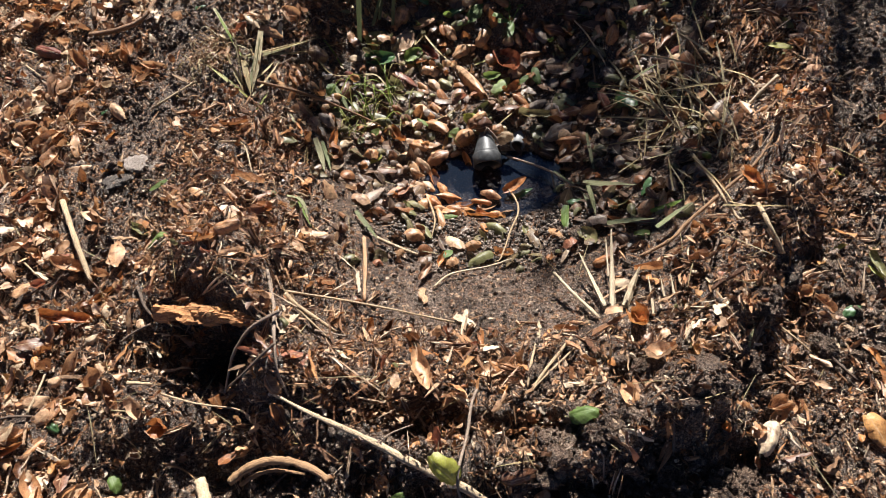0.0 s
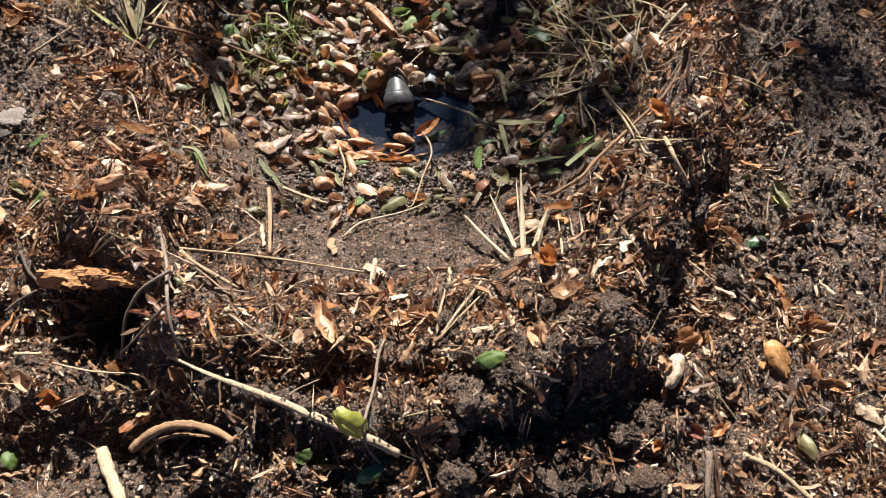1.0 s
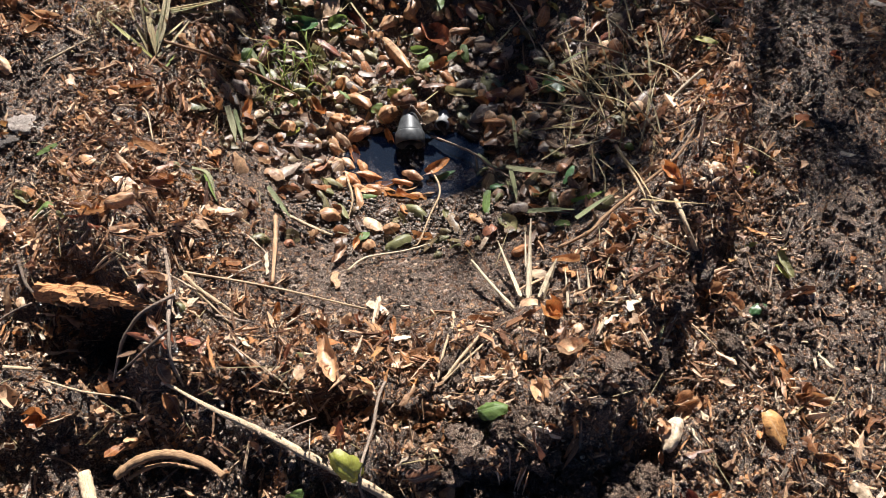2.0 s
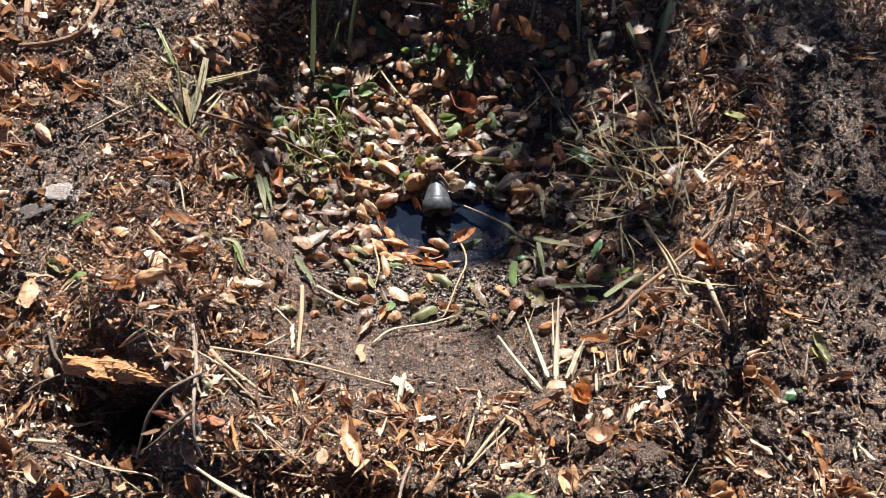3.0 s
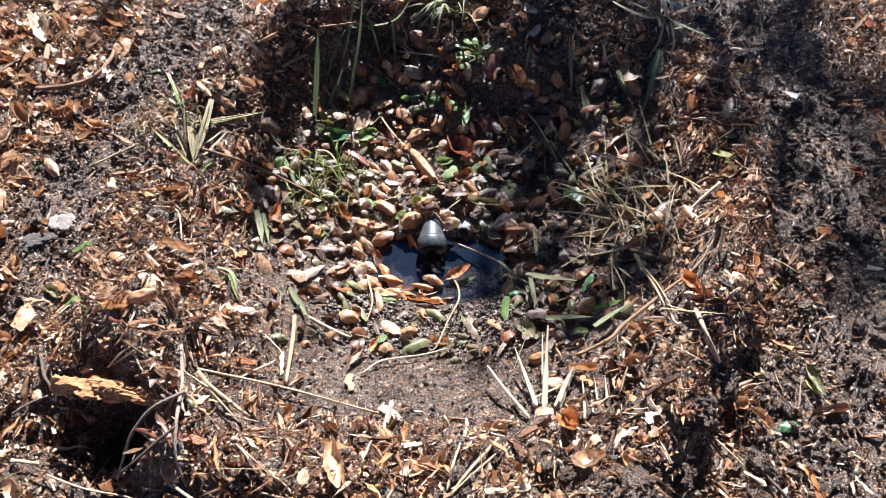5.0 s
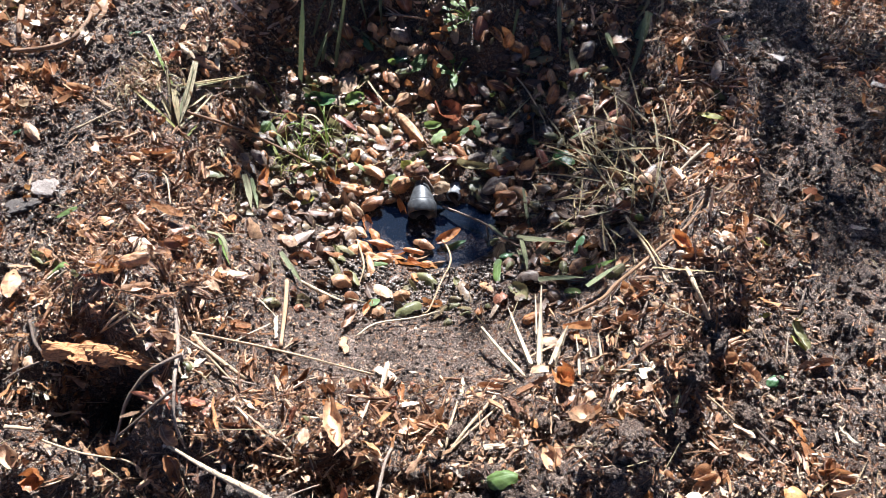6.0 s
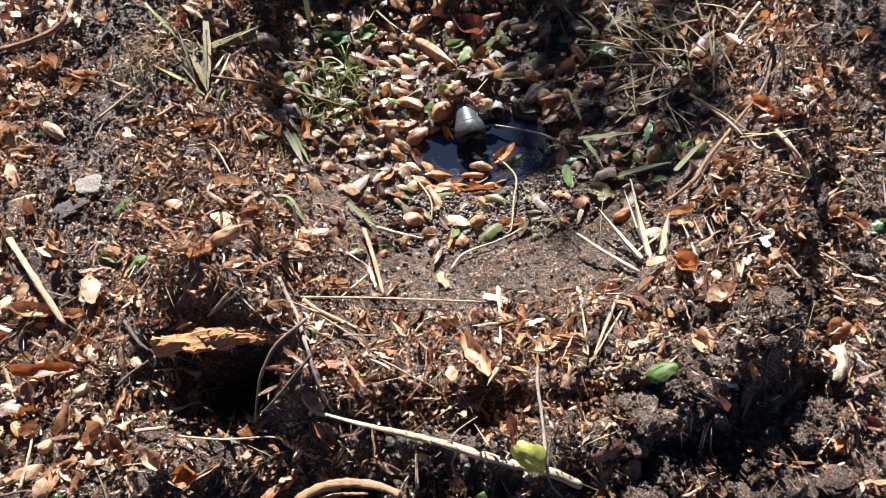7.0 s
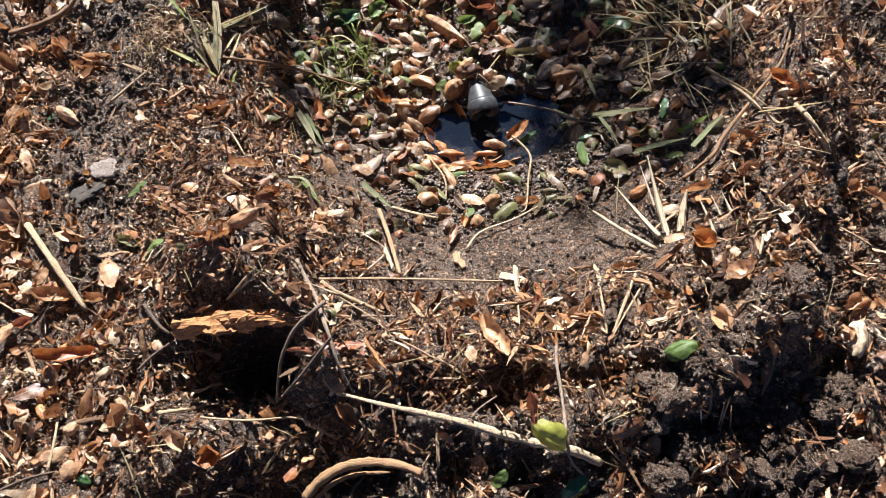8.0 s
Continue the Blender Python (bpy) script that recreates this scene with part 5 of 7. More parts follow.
leaf("brown", "curl", -0.678, 0.480, 3, 0.030, 0.014, 0.004)
leaf("pale", "cup", -0.570, 0.387, 24, 0.024, 0.014)
leaf("tan", "cup", -0.551, 0.348, -56, 0.026, 0.013)
leaf("brown", "cup", -0.613, 0.327, 31, 0.020, 0.016)
leaf("tan", "curl", -0.532, 0.311, 5, 0.030, 0.015)
leaf("pale", "mild", -0.542, 0.277, 9, 0.024, 0.006)
leaf("pale", "curl", -0.585, 0.290, -51, 0.032, 0.009)
leaf("tan", "cup", -0.535, 0.578, -52, 0.037, 0.015)
leaf("green", "mild", -0.494, 0.548, -9, 0.027, 0.016)
leaf("pale", "flat", -0.030, 0.413, -49, 0.047, 0.015, 0.004)
leaf("pale", "mild", 0.007, 0.356, 28, 0.033, 0.012, 0.004)
leaf("orange", "curl", 0.207, 0.381, -64, 0.038, 0.020, 0.006)
leaf("tan", "curl", 0.218, 0.319, 16, 0.038, 0.014, 0.004)
leaf("tan", "mild", 0.177, 0.267, -82, 0.036, 0.011)
leaf("orange", "curl", 0.256, 0.310, -64, 0.026, 0.010)
leaf("pale", "flat", 0.193, 0.449, -7, 0.035, 0.014, 0.006)
leaf("tan", "curl", 0.111, 0.386, 4, 0.035, 0.011)
leaf("orange", "mild", 0.163, 0.320, 168, 0.020, 0.013)
leaf("orange", "mild", 0.476, 0.233, -68, 0.049, 0.027, 0.006, 15)
leaf("pale", "cup", 0.573, 0.160, -48, 0.035, 0.022, 0.004)
leaf("olive", "cup", 0.489, 0.128, -82, 0.034, 0.019)
leaf("tan", "mild", 0.582, 0.193, -18, 0.044, 0.009)
leaf("olive", "curl", 0.551, 0.468, -84, 0.048, 0.013, 0.006)
leaf("yellow", "mild", 0.546, 0.457, -69, 0.030, 0.006, 0.006)
leaf("deep", "mild", 0.500, 0.401, 33, 0.028, 0.015)
leaf("orange", "curl", 0.306, 0.140, 45, 0.017, 0.012)
leaf("orange", "mild", 0.282, 0.166, 55, 0.024, 0.014)
leaf("green", "mild", -0.113, 0.157, 27, 0.022, 0.015, 0.016, 30)
leaf("deep", "mild", -0.035, 0.130, 31, 0.035, 0.018, 0.016, 30)
leaf("green", "mild", -0.506, 0.192, -60, 0.025, 0.018)
leaf("yellow", "mild", 0.510, 0.500, 16, 0.018, 0.007)
leaf("brown", "cup", 0.034, 0.175, 12, 0.043, 0.022)
leaf("dark", "mild", 0.080, 0.179, 44, 0.018, 0.014)
leaf("tan", "curl", 0.370, 0.274, 24, 0.032, 0.020)
leaf("orange", "mild", 0.330, 0.202, -92, 0.016, 0.007)
leaf("red", "curl", 0.353, 0.155, -36, 0.026, 0.016)
leaf("orange", "curl", 0.384, 0.153, 30, 0.024, 0.012)
chip(CHIP, -0.079, 0.306, -71, 0.067, 0.011, 0.004)
chip(ORANGEBARK, -0.223, 0.318, -78, 0.042, 0.006, 0.004)
chip(SPLINTER, -0.260, 0.376, 59, 0.034, 0.009, 0.006)
chip(CHIP, -0.300, 0.391, -6, 0.026, 0.006, 0.003)
chip(CHIP, -0.097, 0.472, -68, 0.028, 0.014, 0.003)
chip(SPLINTER, 0.074, 0.384, -97, 0.036, 0.007, 0.004)
chip(CHIP, -0.016, 0.346, -75, 0.069, 0.007, 0.004)
chip(CHIP, 0.332, 0.093, -4, 0.026, 0.008, 0.004)
chip(SPLINTER, 0.570, 0.325, -61, 0.020, 0.007, 0.003)
chip(SPLINTER, 0.581, 0.420, 46, 0.017, 0.007, 0.003)
chip(CHIP, -0.444, 0.351, 24, 0.019, 0.007, 0.003)
chip(CHIP, -0.308, 0.452, 8, 0.021, 0.006, 0.004)
chip(SPLINTER, -0.394, 1.000, -116, 0.046, 0.009, 0.004)
chip(SPLINTER, -0.452, 1.000, 12, 0.041, 0.009, 0.004)
chip(SPLINTER, -0.367, 1.015, -74, 0.041, 0.010, 0.004)
chip(CHIP, -0.384, 0.980, -70, 0.023, 0.011, 0.004)
chip(CHIP, -0.346, 1.125, -7, 0.048, 0.009, 0.004)
chip(SPLINTER, -0.646, 1.451, -17, 0.054, 0.011, 0.004)
chip(CHIP, -0.555, 1.273, -24, 0.046, 0.018, 0.004)
chip(ORANGEBARK, -0.291, 0.672, 50, 0.026, 0.014, 0.004)
chip(CHIP, -0.064, 0.153, -2, 0.032, 0.006, 0.004)
chip(SPLINTER, -0.681, 0.497, 150, 0.032, 0.007, 0.004)
chip(ORANGEBARK, 0.231, 0.448, -57, 0.028, 0.011, 0.004)
chip(SPLINTER, 0.299, 0.379, 49, 0.034, 0.016, 0.004)
chip(CHIP, 0.213, 0.314, 30, 0.025, 0.010, 0.004)
chip(CHIP, 0.393, 0.252, -25, 0.018, 0.010, 0.003)
chip(CHIP, -0.462, 0.354, 13, 0.045, 0.006, 0.003)
chip(SPLINTER, -0.186, 0.335, -49, 0.034, 0.006, 0.003)
chip(SPLINTER, -0.152, 0.296, 16, 0.022, 0.004, 0.003)
chip(CHIP, -0.242, 0.254, -8, 0.022, 0.004, 0.003)
twig(TWIG, 0.0025, (-0.298, 0.454, 0.051), (-0.287, 0.419, 0.053), (-0.278, 0.392, 0.060), (-0.273, 0.366, 0.066), (-0.267, 0.338, 0.071), (-0.263, 0.305, 0.057), (-0.256, 0.284, 0.020))
twig(TWIG, 0.0023, (-0.266, 0.380, 0.075), (-0.288, 0.366, 0.075), (-0.307, 0.357, 0.065), (-0.328, 0.337, 0.045), (-0.341, 0.319, 0.020), (-0.352, 0.299, -0.005))
twig(TWIG, 0.0018, (-0.264, 0.332, 0.082), (-0.284, 0.319, 0.070), (-0.310, 0.305, 0.050), (-0.334, 0.296, 0.030))
twig(STICK, 0.0017, (-0.277, 0.431, 0.032), (-0.172, 0.439, -0.038), (-0.045, 0.412, -0.050))
twig(STICK, 0.0030, (-0.275, 0.427, 0.032), (-0.256, 0.410, 0.023), (-0.207, 0.382, -0.002))
twig(STICK, 0.0015, (-0.274, 0.420, 0.031), (-0.251, 0.401, 0.019), (-0.216, 0.371, 0.004))
twig(STICK, 0.0049, (-0.002, 0.150, 0.020), (-0.038, 0.168, 0.034), (-0.074, 0.186, 0.035), (-0.151, 0.223, 0.043), (-0.208, 0.248, 0.051), (-0.274, 0.284, 0.030), tip=0.3)
twig(TWIG, 0.0019, (-0.010, 0.295, 0.021), (-0.020, 0.265, 0.035), (-0.026, 0.225, 0.042), (-0.036, 0.179, 0.063), (-0.035, 0.155, 0.025), (-0.013, 0.130, 0.001))
twig(TWIG, 0.0011, (-0.128, 0.224, 0.036), (-0.117, 0.233, 0.030), (-0.094, 0.245, 0.019))
twig(TWIG, 0.0022, (-0.203, 0.192, -0.015), (-0.200, 0.185, -0.021), (-0.205, 0.171, -0.028))
twig(STICK, 0.0082, (-0.389, 0.197, -0.059), (-0.371, 0.164, -0.053), (-0.343, 0.127, -0.034))
twig(STICK, 0.0014, (-0.458, 0.308, -0.024), (-0.392, 0.287, -0.023), (-0.338, 0.280, -0.023), (-0.315, 0.268, -0.024))
twig(STICK, 0.0026, (-0.499, 0.320, -0.023), (-0.466, 0.319, -0.022))
twig(STICK, 0.0014, (-0.387, 0.427, 0.040), (-0.360, 0.426, 0.075), (-0.341, 0.434, 0.087))
twig(TWIG, 0.0017, (-0.435, 0.457, 0.022), (-0.407, 0.463, 0.050), (-0.377, 0.476, 0.082))
twig(STICK, 0.0011, (-0.338, 0.423, 0.079), (-0.327, 0.407, 0.067), (-0.316, 0.395, 0.055))
twig(STICK, 0.0011, (-0.323, 0.405, 0.070), (-0.301, 0.376, 0.058))
twig(TWIG, 0.0024, (-0.511, 0.463, -0.003), (-0.492, 0.430, -0.001), (-0.480, 0.416, -0.006))
twig(TWIG, 0.0018, (-0.528, 0.384, -0.024), (-0.506, 0.395, -0.015), (-0.482, 0.405, -0.010))
twig(TWIG, 0.0018, (-0.234, 0.379, 0.011), (-0.194, 0.376, -0.005))
twig(TWIG, 0.0021, (0.050, 0.799, -0.166), (0.083, 0.780, -0.160), (0.129, 0.754, -0.158), (0.151, 0.723, -0.148), (0.180, 0.679, -0.117))
twig(TWIG, 0.0017, (0.129, 0.754, -0.158), (0.131, 0.740, -0.164), (0.133, 0.727, -0.172))
twig(STICK, 0.0017, (0.044, 0.737, -0.172), (0.060, 0.701, -0.162), (0.063, 0.657, -0.138), (0.047, 0.611, -0.127), (0.029, 0.556, -0.120), (0.018, 0.549, -0.123))
twig(STICK, 0.0016, (-0.098, 0.706, -0.156), (-0.083, 0.648, -0.138), (-0.089, 0.604, -0.136))
twig(STALK, 0.0026, (-0.388, 0.864, -0.004), (-0.318, 0.869, -0.043), (-0.251, 0.862, -0.081), (-0.184, 0.839, -0.106))
twig(STICK, 0.0024, (0.338, 0.680, -0.028), (0.344, 0.589, 0.017), (0.355, 0.525, 0.032), (0.364, 0.520, 0.034))
twig(STICK, 0.0024, (0.381, 0.502, 0.050), (0.393, 0.479, 0.041), (0.407, 0.471, 0.021))
twig(SPLINTER, 0.0027, (0.474, 0.784, 0.032), (0.438, 0.758, 0.008), (0.398, 0.722, -0.021))
twig(TWIG, 0.0014, (0.451, 0.688, 0.032), (0.419, 0.648, 0.028), (0.394, 0.615, 0.017))
twig(STICK, 0.0029, (-0.175, 0.588, -0.095), (-0.138, 0.572, -0.104), (-0.109, 0.565, -0.116))
twig(STICK, 0.0013, (-0.267, 0.575, -0.033), (-0.223, 0.547, -0.051))
twig(BARK, 0.0032, (-0.194, 0.580, -0.081), (-0.186, 0.523, -0.067), (-0.180, 0.452, -0.050))
twig(SPLINTER, 0.0016, (-0.080, 0.490, -0.091), (-0.053, 0.518, -0.101), (0.007, 0.535, -0.115), (0.051, 0.553, -0.118))
twig(SPLINTER, 0.0024, (0.158, 0.399, -0.020), (0.127, 0.451, -0.040), (0.105, 0.490, -0.052))
twig(TWIG, 0.0025, (0.442, 0.370, -0.025), (0.446, 0.343, -0.021), (0.478, 0.304, -0.026))
twig(STICK, 0.0034, (0.403, 0.122, -0.022), (0.437, 0.103, -0.018), (0.475, 0.064, -0.024))
twig(TWIG, 0.0036, (0.365, 0.129, -0.015), (0.350, 0.076, -0.018))
twig(BARK, 0.0026, (0.373, 0.129, -0.020), (0.364, 0.072, -0.020))
twig(STICK, 0.0027, (0.285, 0.197, -0.045), (0.323, 0.182, -0.027))
twig(STICK, 0.0017, (0.071, 0.373, -0.025), (0.058, 0.325, 0.011), (0.051, 0.291, 0.016))
twig(STICK, 0.0021, (0.115, 0.365, -0.004), (0.077, 0.315, 0.016), (0.057, 0.288, 0.018))
twig(STICK, 0.0013, (0.126, 0.356, 0.001), (0.084, 0.314, 0.015), (0.051, 0.281, 0.020))
twig(STICK, 0.0045, (-0.684, 0.632, -0.016), (-0.638, 0.556, -0.016), (-0.597, 0.482, -0.021))
twig(STICK, 0.0022, (-0.580, 0.828, -0.022), (-0.507, 0.880, -0.013))
twig(STALK, 0.0047, (-0.748, 1.026, -0.022), (-0.685, 1.027, -0.020), (-0.647, 1.050, -0.018), (-0.629, 1.100, -0.016), (-0.642, 1.168, -0.022))
twig(STALK, 0.0058, (-0.771, 1.150, -0.017), (-0.753, 1.097, -0.014), (-0.746, 1.066, -0.022))
twig(STICK, 0.0018, (-0.865, 0.961, -0.020), (-0.799, 0.910, -0.022))
twig(TWIG, 0.0022, (-0.927, 1.323, -0.028), (-0.832, 1.310, -0.016), (-0.742, 1.364, -0.019))
twig(STICK, 0.0046, (-1.095, 1.445, -0.025), (-1.009, 1.439, -0.024), (-0.897, 1.466, -0.028))
twig(STALK, 0.0020, (-0.230, 1.199, 0.009), (-0.197, 1.216, 0.003), (-0.162, 1.235, -0.003))
twig(TWIG, 0.0021, (-0.074, 1.227, -0.065), (-0.034, 1.218, -0.063), (0.015, 1.203, -0.063))
twig(STICK, 0.0018, (0.279, 0.969, -0.092), (0.323, 0.974, -0.063))
twig(STALK, 0.0017, (0.381, 0.965, -0.045), (0.390, 0.907, -0.035), (0.396, 0.884, -0.036))
twig(TWIG, 0.0025, (0.261, 0.796, -0.101), (0.290, 0.818, -0.081))
twig(STALK, 0.0018, (0.224, 0.978, -0.118), (0.223, 0.933, -0.117), (0.226, 0.908, -0.123))
twig(STICK, 0.0015, (0.189, 1.079, -0.090), (0.215, 1.038, -0.098), (0.239, 0.977, -0.108), (0.246, 0.958, -0.112))
twig(STICK, 0.0014, (0.385, 0.516, 0.048), (0.380, 0.530, 0.039), (0.353, 0.565, 0.011))
twig(TWIG, 0.0018, (0.331, 0.503, 0.021), (0.317, 0.475, 0.030), (0.307, 0.453, 0.024))
twig(STICK, 0.0013, (0.297, 0.432, 0.026), (0.306, 0.382, 0.050), (0.338, 0.350, 0.017))
twig(TWIG, 0.0013, (0.581, 0.544, -0.016), (0.570, 0.523, -0.019), (0.566, 0.510, -0.026))
twig(STICK, 0.0013, (0.399, 0.381, -0.023), (0.418, 0.358, -0.022), (0.435, 0.340, -0.027))
twig(SPLINTER, 0.0020, (0.262, 0.360, 0.050), (0.248, 0.336, 0.046))
twig(TWIG, 0.0018, (0.213, 0.236, 0.043), (0.217, 0.205, -0.000), (0.211, 0.178, -0.034))
twig(TWIG, 0.0015, (0.105, 0.219, 0.034), (0.127, 0.199, 0.023), (0.134, 0.175, -0.026))
twig(TWIG, 0.0010, (0.058, 0.177, 0.007), (0.083, 0.199, 0.028), (0.105, 0.214, 0.029))
twig(STICK, 0.0024, (0.062, 0.148, -0.018), (0.108, 0.158, -0.031))
twig(STICK, 0.0013, (-0.715, 0.520, -0.021), (-0.682, 0.492, -0.022))
twig(TWIG, 0.0016, (-0.697, 0.464, -0.025), (-0.658, 0.486, -0.020))
twig(TWIG, 0.0013, (-0.661, 0.488, -0.024), (-0.637, 0.514, -0.019))
twig(TWIG, 0.0017, (-0.694, 0.269, -0.027), (-0.652, 0.274, -0.025), (-0.627, 0.278, -0.027))
twig(STICK, 0.0018, (-0.635, 0.280, -0.027), (-0.630, 0.309, -0.023), (-0.629, 0.348, -0.027))
twig(STICK, 0.0013, (-0.062, 0.115, -0.000), (-0.049, 0.108, 0.002), (-0.036, 0.098, -0.001))
twig(TWIG, 0.0015, (-0.269, 0.145, -0.040), (-0.289, 0.163, -0.044), (-0.283, 0.183, -0.040), (-0.266, 0.199, -0.040))
twig(STALK, 0.0012, (-0.445, 0.219, -0.055), (-0.413, 0.210, -0.059), (-0.397, 0.198, -0.063))
twig(STICK, 0.0016, (-0.623, 0.654, -0.020), (-0.579, 0.719, -0.021))
twig(STICK, 0.0015, (-0.418, 0.705, 0.021), (-0.386, 0.712, 0.004), (-0.359, 0.649, 0.001))
twig(STICK, 0.0016, (-0.391, 0.428, 0.035), (-0.332, 0.431, 0.086))
blade(SPLINTER, 0.0072, (0.177, 0.411, -0.018), (0.182, 0.461, -0.014), (0.188, 0.532, -0.002))
blade(SPLINTER, 0.0065, (0.168, 0.415, -0.025), (0.158, 0.460, -0.032), (0.144, 0.517, -0.042))
blade(SPLINTER, 0.0091, (0.193, 0.411, -0.010), (0.206, 0.441, -0.005), (0.218, 0.465, 0.004))
blade(SPLINTER, 0.0024, (0.179, 0.465, -0.023), (0.181, 0.500, -0.024), (0.183, 0.532, -0.026))
blade(SPLINTER, 0.0037, (0.224, 0.388, 0.013), (0.226, 0.418, 0.011), (0.227, 0.448, 0.007))
blade(SPLINTER, 0.0030, (0.243, 0.415, 0.010), (0.243, 0.447, 0.009))
blade(SPLINTER, 0.0037, (0.255, 0.415, 0.015), (0.256, 0.449, 0.013))
blade(SPLINTER, 0.0029, (0.235, 0.396, 0.014), (0.235, 0.414, 0.013))
blade(BLADE, 0.0102, (-0.236, 1.058, -0.105), (-0.229, 1.114, -0.033), (-0.225, 1.165, 0.027))
blade(BLADE, 0.0095, (-0.211, 1.101, -0.105), (-0.185, 1.167, -0.061))
blade(BLADE, 0.0072, (-0.199, 1.119, -0.105), (-0.190, 1.157, -0.075))
blade(BLADE, 0.0093, (-0.173, 1.112, -0.122), (-0.166, 1.148, -0.083), (-0.151, 1.203, -0.015), (-0.143, 1.265, 0.065))
blade(BLADE, 0.0060, (-0.217, 1.154, -0.073), (-0.200, 1.195, -0.038), (-0.182, 1.226, -0.011))
blade(BLADE, 0.0049, (-0.141, 1.254, 0.005), (-0.124, 1.227, -0.033), (-0.110, 1.201, -0.080))
blade(BLADE, 0.0122, (-0.143, 1.197, -0.077), (-0.107, 1.179, -0.093), (-0.067, 1.157, -0.113))
blade(BLADE, 0.0110, (-0.178, 1.179, -0.078), (-0.143, 1.160, -0.104), (-0.131, 1.156, -0.113))
blade(BLADE, 0.0085, (-0.089, 1.261, -0.015), (-0.085, 1.228, -0.048), (-0.080, 1.194, -0.089))
blade(BLADE, 0.0049, (-0.177, 1.231, -0.014), (-0.089, 1.257, -0.014), (-0.050, 1.303, 0.013))
blade(BLADE, 0.0063, (-0.239, 1.245, 0.032), (-0.215, 1.371, 0.005))
blade(BLADE, 0.0048, (-0.167, 1.272, 0.027), (-0.177, 1.218, -0.026), (-0.192, 1.176, -0.076))
blade(BLADE, 0.0069, (0.193, 1.176, -0.009), (0.183, 1.135, -0.055))
blade(BLADE, 0.0102, (0.271, 1.169, 0.004), (0.273, 1.132, -0.024), (0.277, 1.093, -0.056))
blade(BLADE, 0.0130, (0.358, 1.101, -0.006), (0.367, 1.075, -0.019), (0.383, 1.038, -0.034))
blade(BLADE, 0.0085, (0.428, 1.116, 0.037), (0.412, 1.055, 0.005), (0.390, 0.993, -0.039))
blade(BLADE, 0.0131, (0.413, 1.084, -0.008), (0.435, 1.126, 0.030))
blade(BLADE, 0.0089, (0.294, 1.095, -0.036), (0.298, 1.071, -0.052), (0.302, 1.043, -0.068))
blade(BLADE, 0.0067, (0.311, 1.049, -0.062), (0.301, 1.076, -0.042))
blade(BLADE, 0.0068, (0.161, 1.091, -0.093), (0.200, 1.077, -0.085), (0.238, 1.063, -0.085))
blade(BLADE, 0.0045, (0.174, 0.990, -0.133), (0.226, 1.029, -0.097))
blade(BLADE, 0.0073, (0.148, 0.732, -0.163), (0.194, 0.688, -0.112), (0.244, 0.658, -0.078))
blade(BLADE, 0.0058, (0.197, 0.819, -0.132), (0.199, 0.768, -0.132), (0.200, 0.710, -0.123))
blade(BLADE, 0.0108, (0.177, 0.673, -0.120), (0.179, 0.636, -0.101), (0.184, 0.611, -0.094))
blade(GREEN, 0.0076, (0.261, 0.587, -0.044), (0.285, 0.586, -0.029), (0.308, 0.594, -0.024))
blade(BLADE, 0.0067, (0.199, 0.585, -0.076), (0.229, 0.574, -0.053), (0.262, 0.560, -0.035))
blade(BLADE, 0.0057, (0.134, 0.760, -0.166), (0.152, 0.731, -0.154), (0.179, 0.672, -0.118))
blade(STRAW, 0.0046, (0.443, 1.194, 0.053), (0.392, 1.210, 0.068), (0.323, 1.268, 0.069))
blade(BLADE, 0.0056, (0.443, 1.194, 0.053), (0.418, 1.206, 0.071), (0.399, 1.234, 0.084))
blade(STRAW, 0.0075, (0.443, 1.194, 0.053), (0.486, 1.356, -0.008), (0.483, 1.417, 0.010))
blade(BLADE, 0.0060, (0.447, 1.210, 0.046), (0.518, 1.295, -0.007), (0.583, 1.301, -0.003))
blade(STRAW, 0.0055, (0.443, 1.194, 0.053), (0.446, 1.155, 0.041), (0.453, 1.127, 0.022))
blade(STRAW, 0.0044, (0.342, 1.154, 0.000), (0.392, 1.146, 0.021), (0.449, 1.141, 0.031))
blade(BLADE, 0.0063, (0.520, 1.372, -0.025), (0.558, 1.391, -0.013), (0.618, 1.413, -0.009))
blade(BLADE, 0.0061, (0.527, 1.375, -0.017), (0.538, 1.344, -0.021), (0.546, 1.313, -0.029))
blade(BLADE, 0.0070, (0.546, 1.275, -0.017), (0.557, 1.240, -0.020), (0.573, 1.202, -0.027))
blade(STRAW, 0.0048, (0.455, 1.157, 0.040), (0.475, 1.165, 0.053), (0.552, 1.294, -0.023))
blade(SPLINTER, 0.0145, (0.507, 1.369, -0.023), (0.514, 1.326, -0.023), (0.515, 1.284, -0.027))
blade(STRAW, 0.0052, (0.351, 1.302, 0.067), (0.438, 1.452, -0.018), (0.492, 1.453, -0.026))
blade(BLADE, 0.0093, (-0.402, 0.856, -0.010), (-0.394, 0.902, 0.005), (-0.386, 0.952, 0.023))
blade(GRASS, 0.0059, (-0.401, 0.829, -0.005), (-0.426, 0.840, 0.024), (-0.471, 0.881, 0.026))
blade(GRASS, 0.0054, (-0.420, 0.915, 0.005), (-0.445, 0.957, 0.022), (-0.482, 1.025, 0.022))
blade(STRAW, 0.0055, (-0.418, 0.914, 0.006), (-0.369, 0.947, -0.012), (-0.314, 1.005, -0.045))
blade(STRAW, 0.0044, (-0.415, 0.913, 0.003), (-0.361, 0.947, -0.023), (-0.307, 0.991, -0.063))
blade(STRAW, 0.0053, (-0.402, 0.865, -0.011), (-0.381, 0.899, -0.017), (-0.365, 0.943, -0.024))
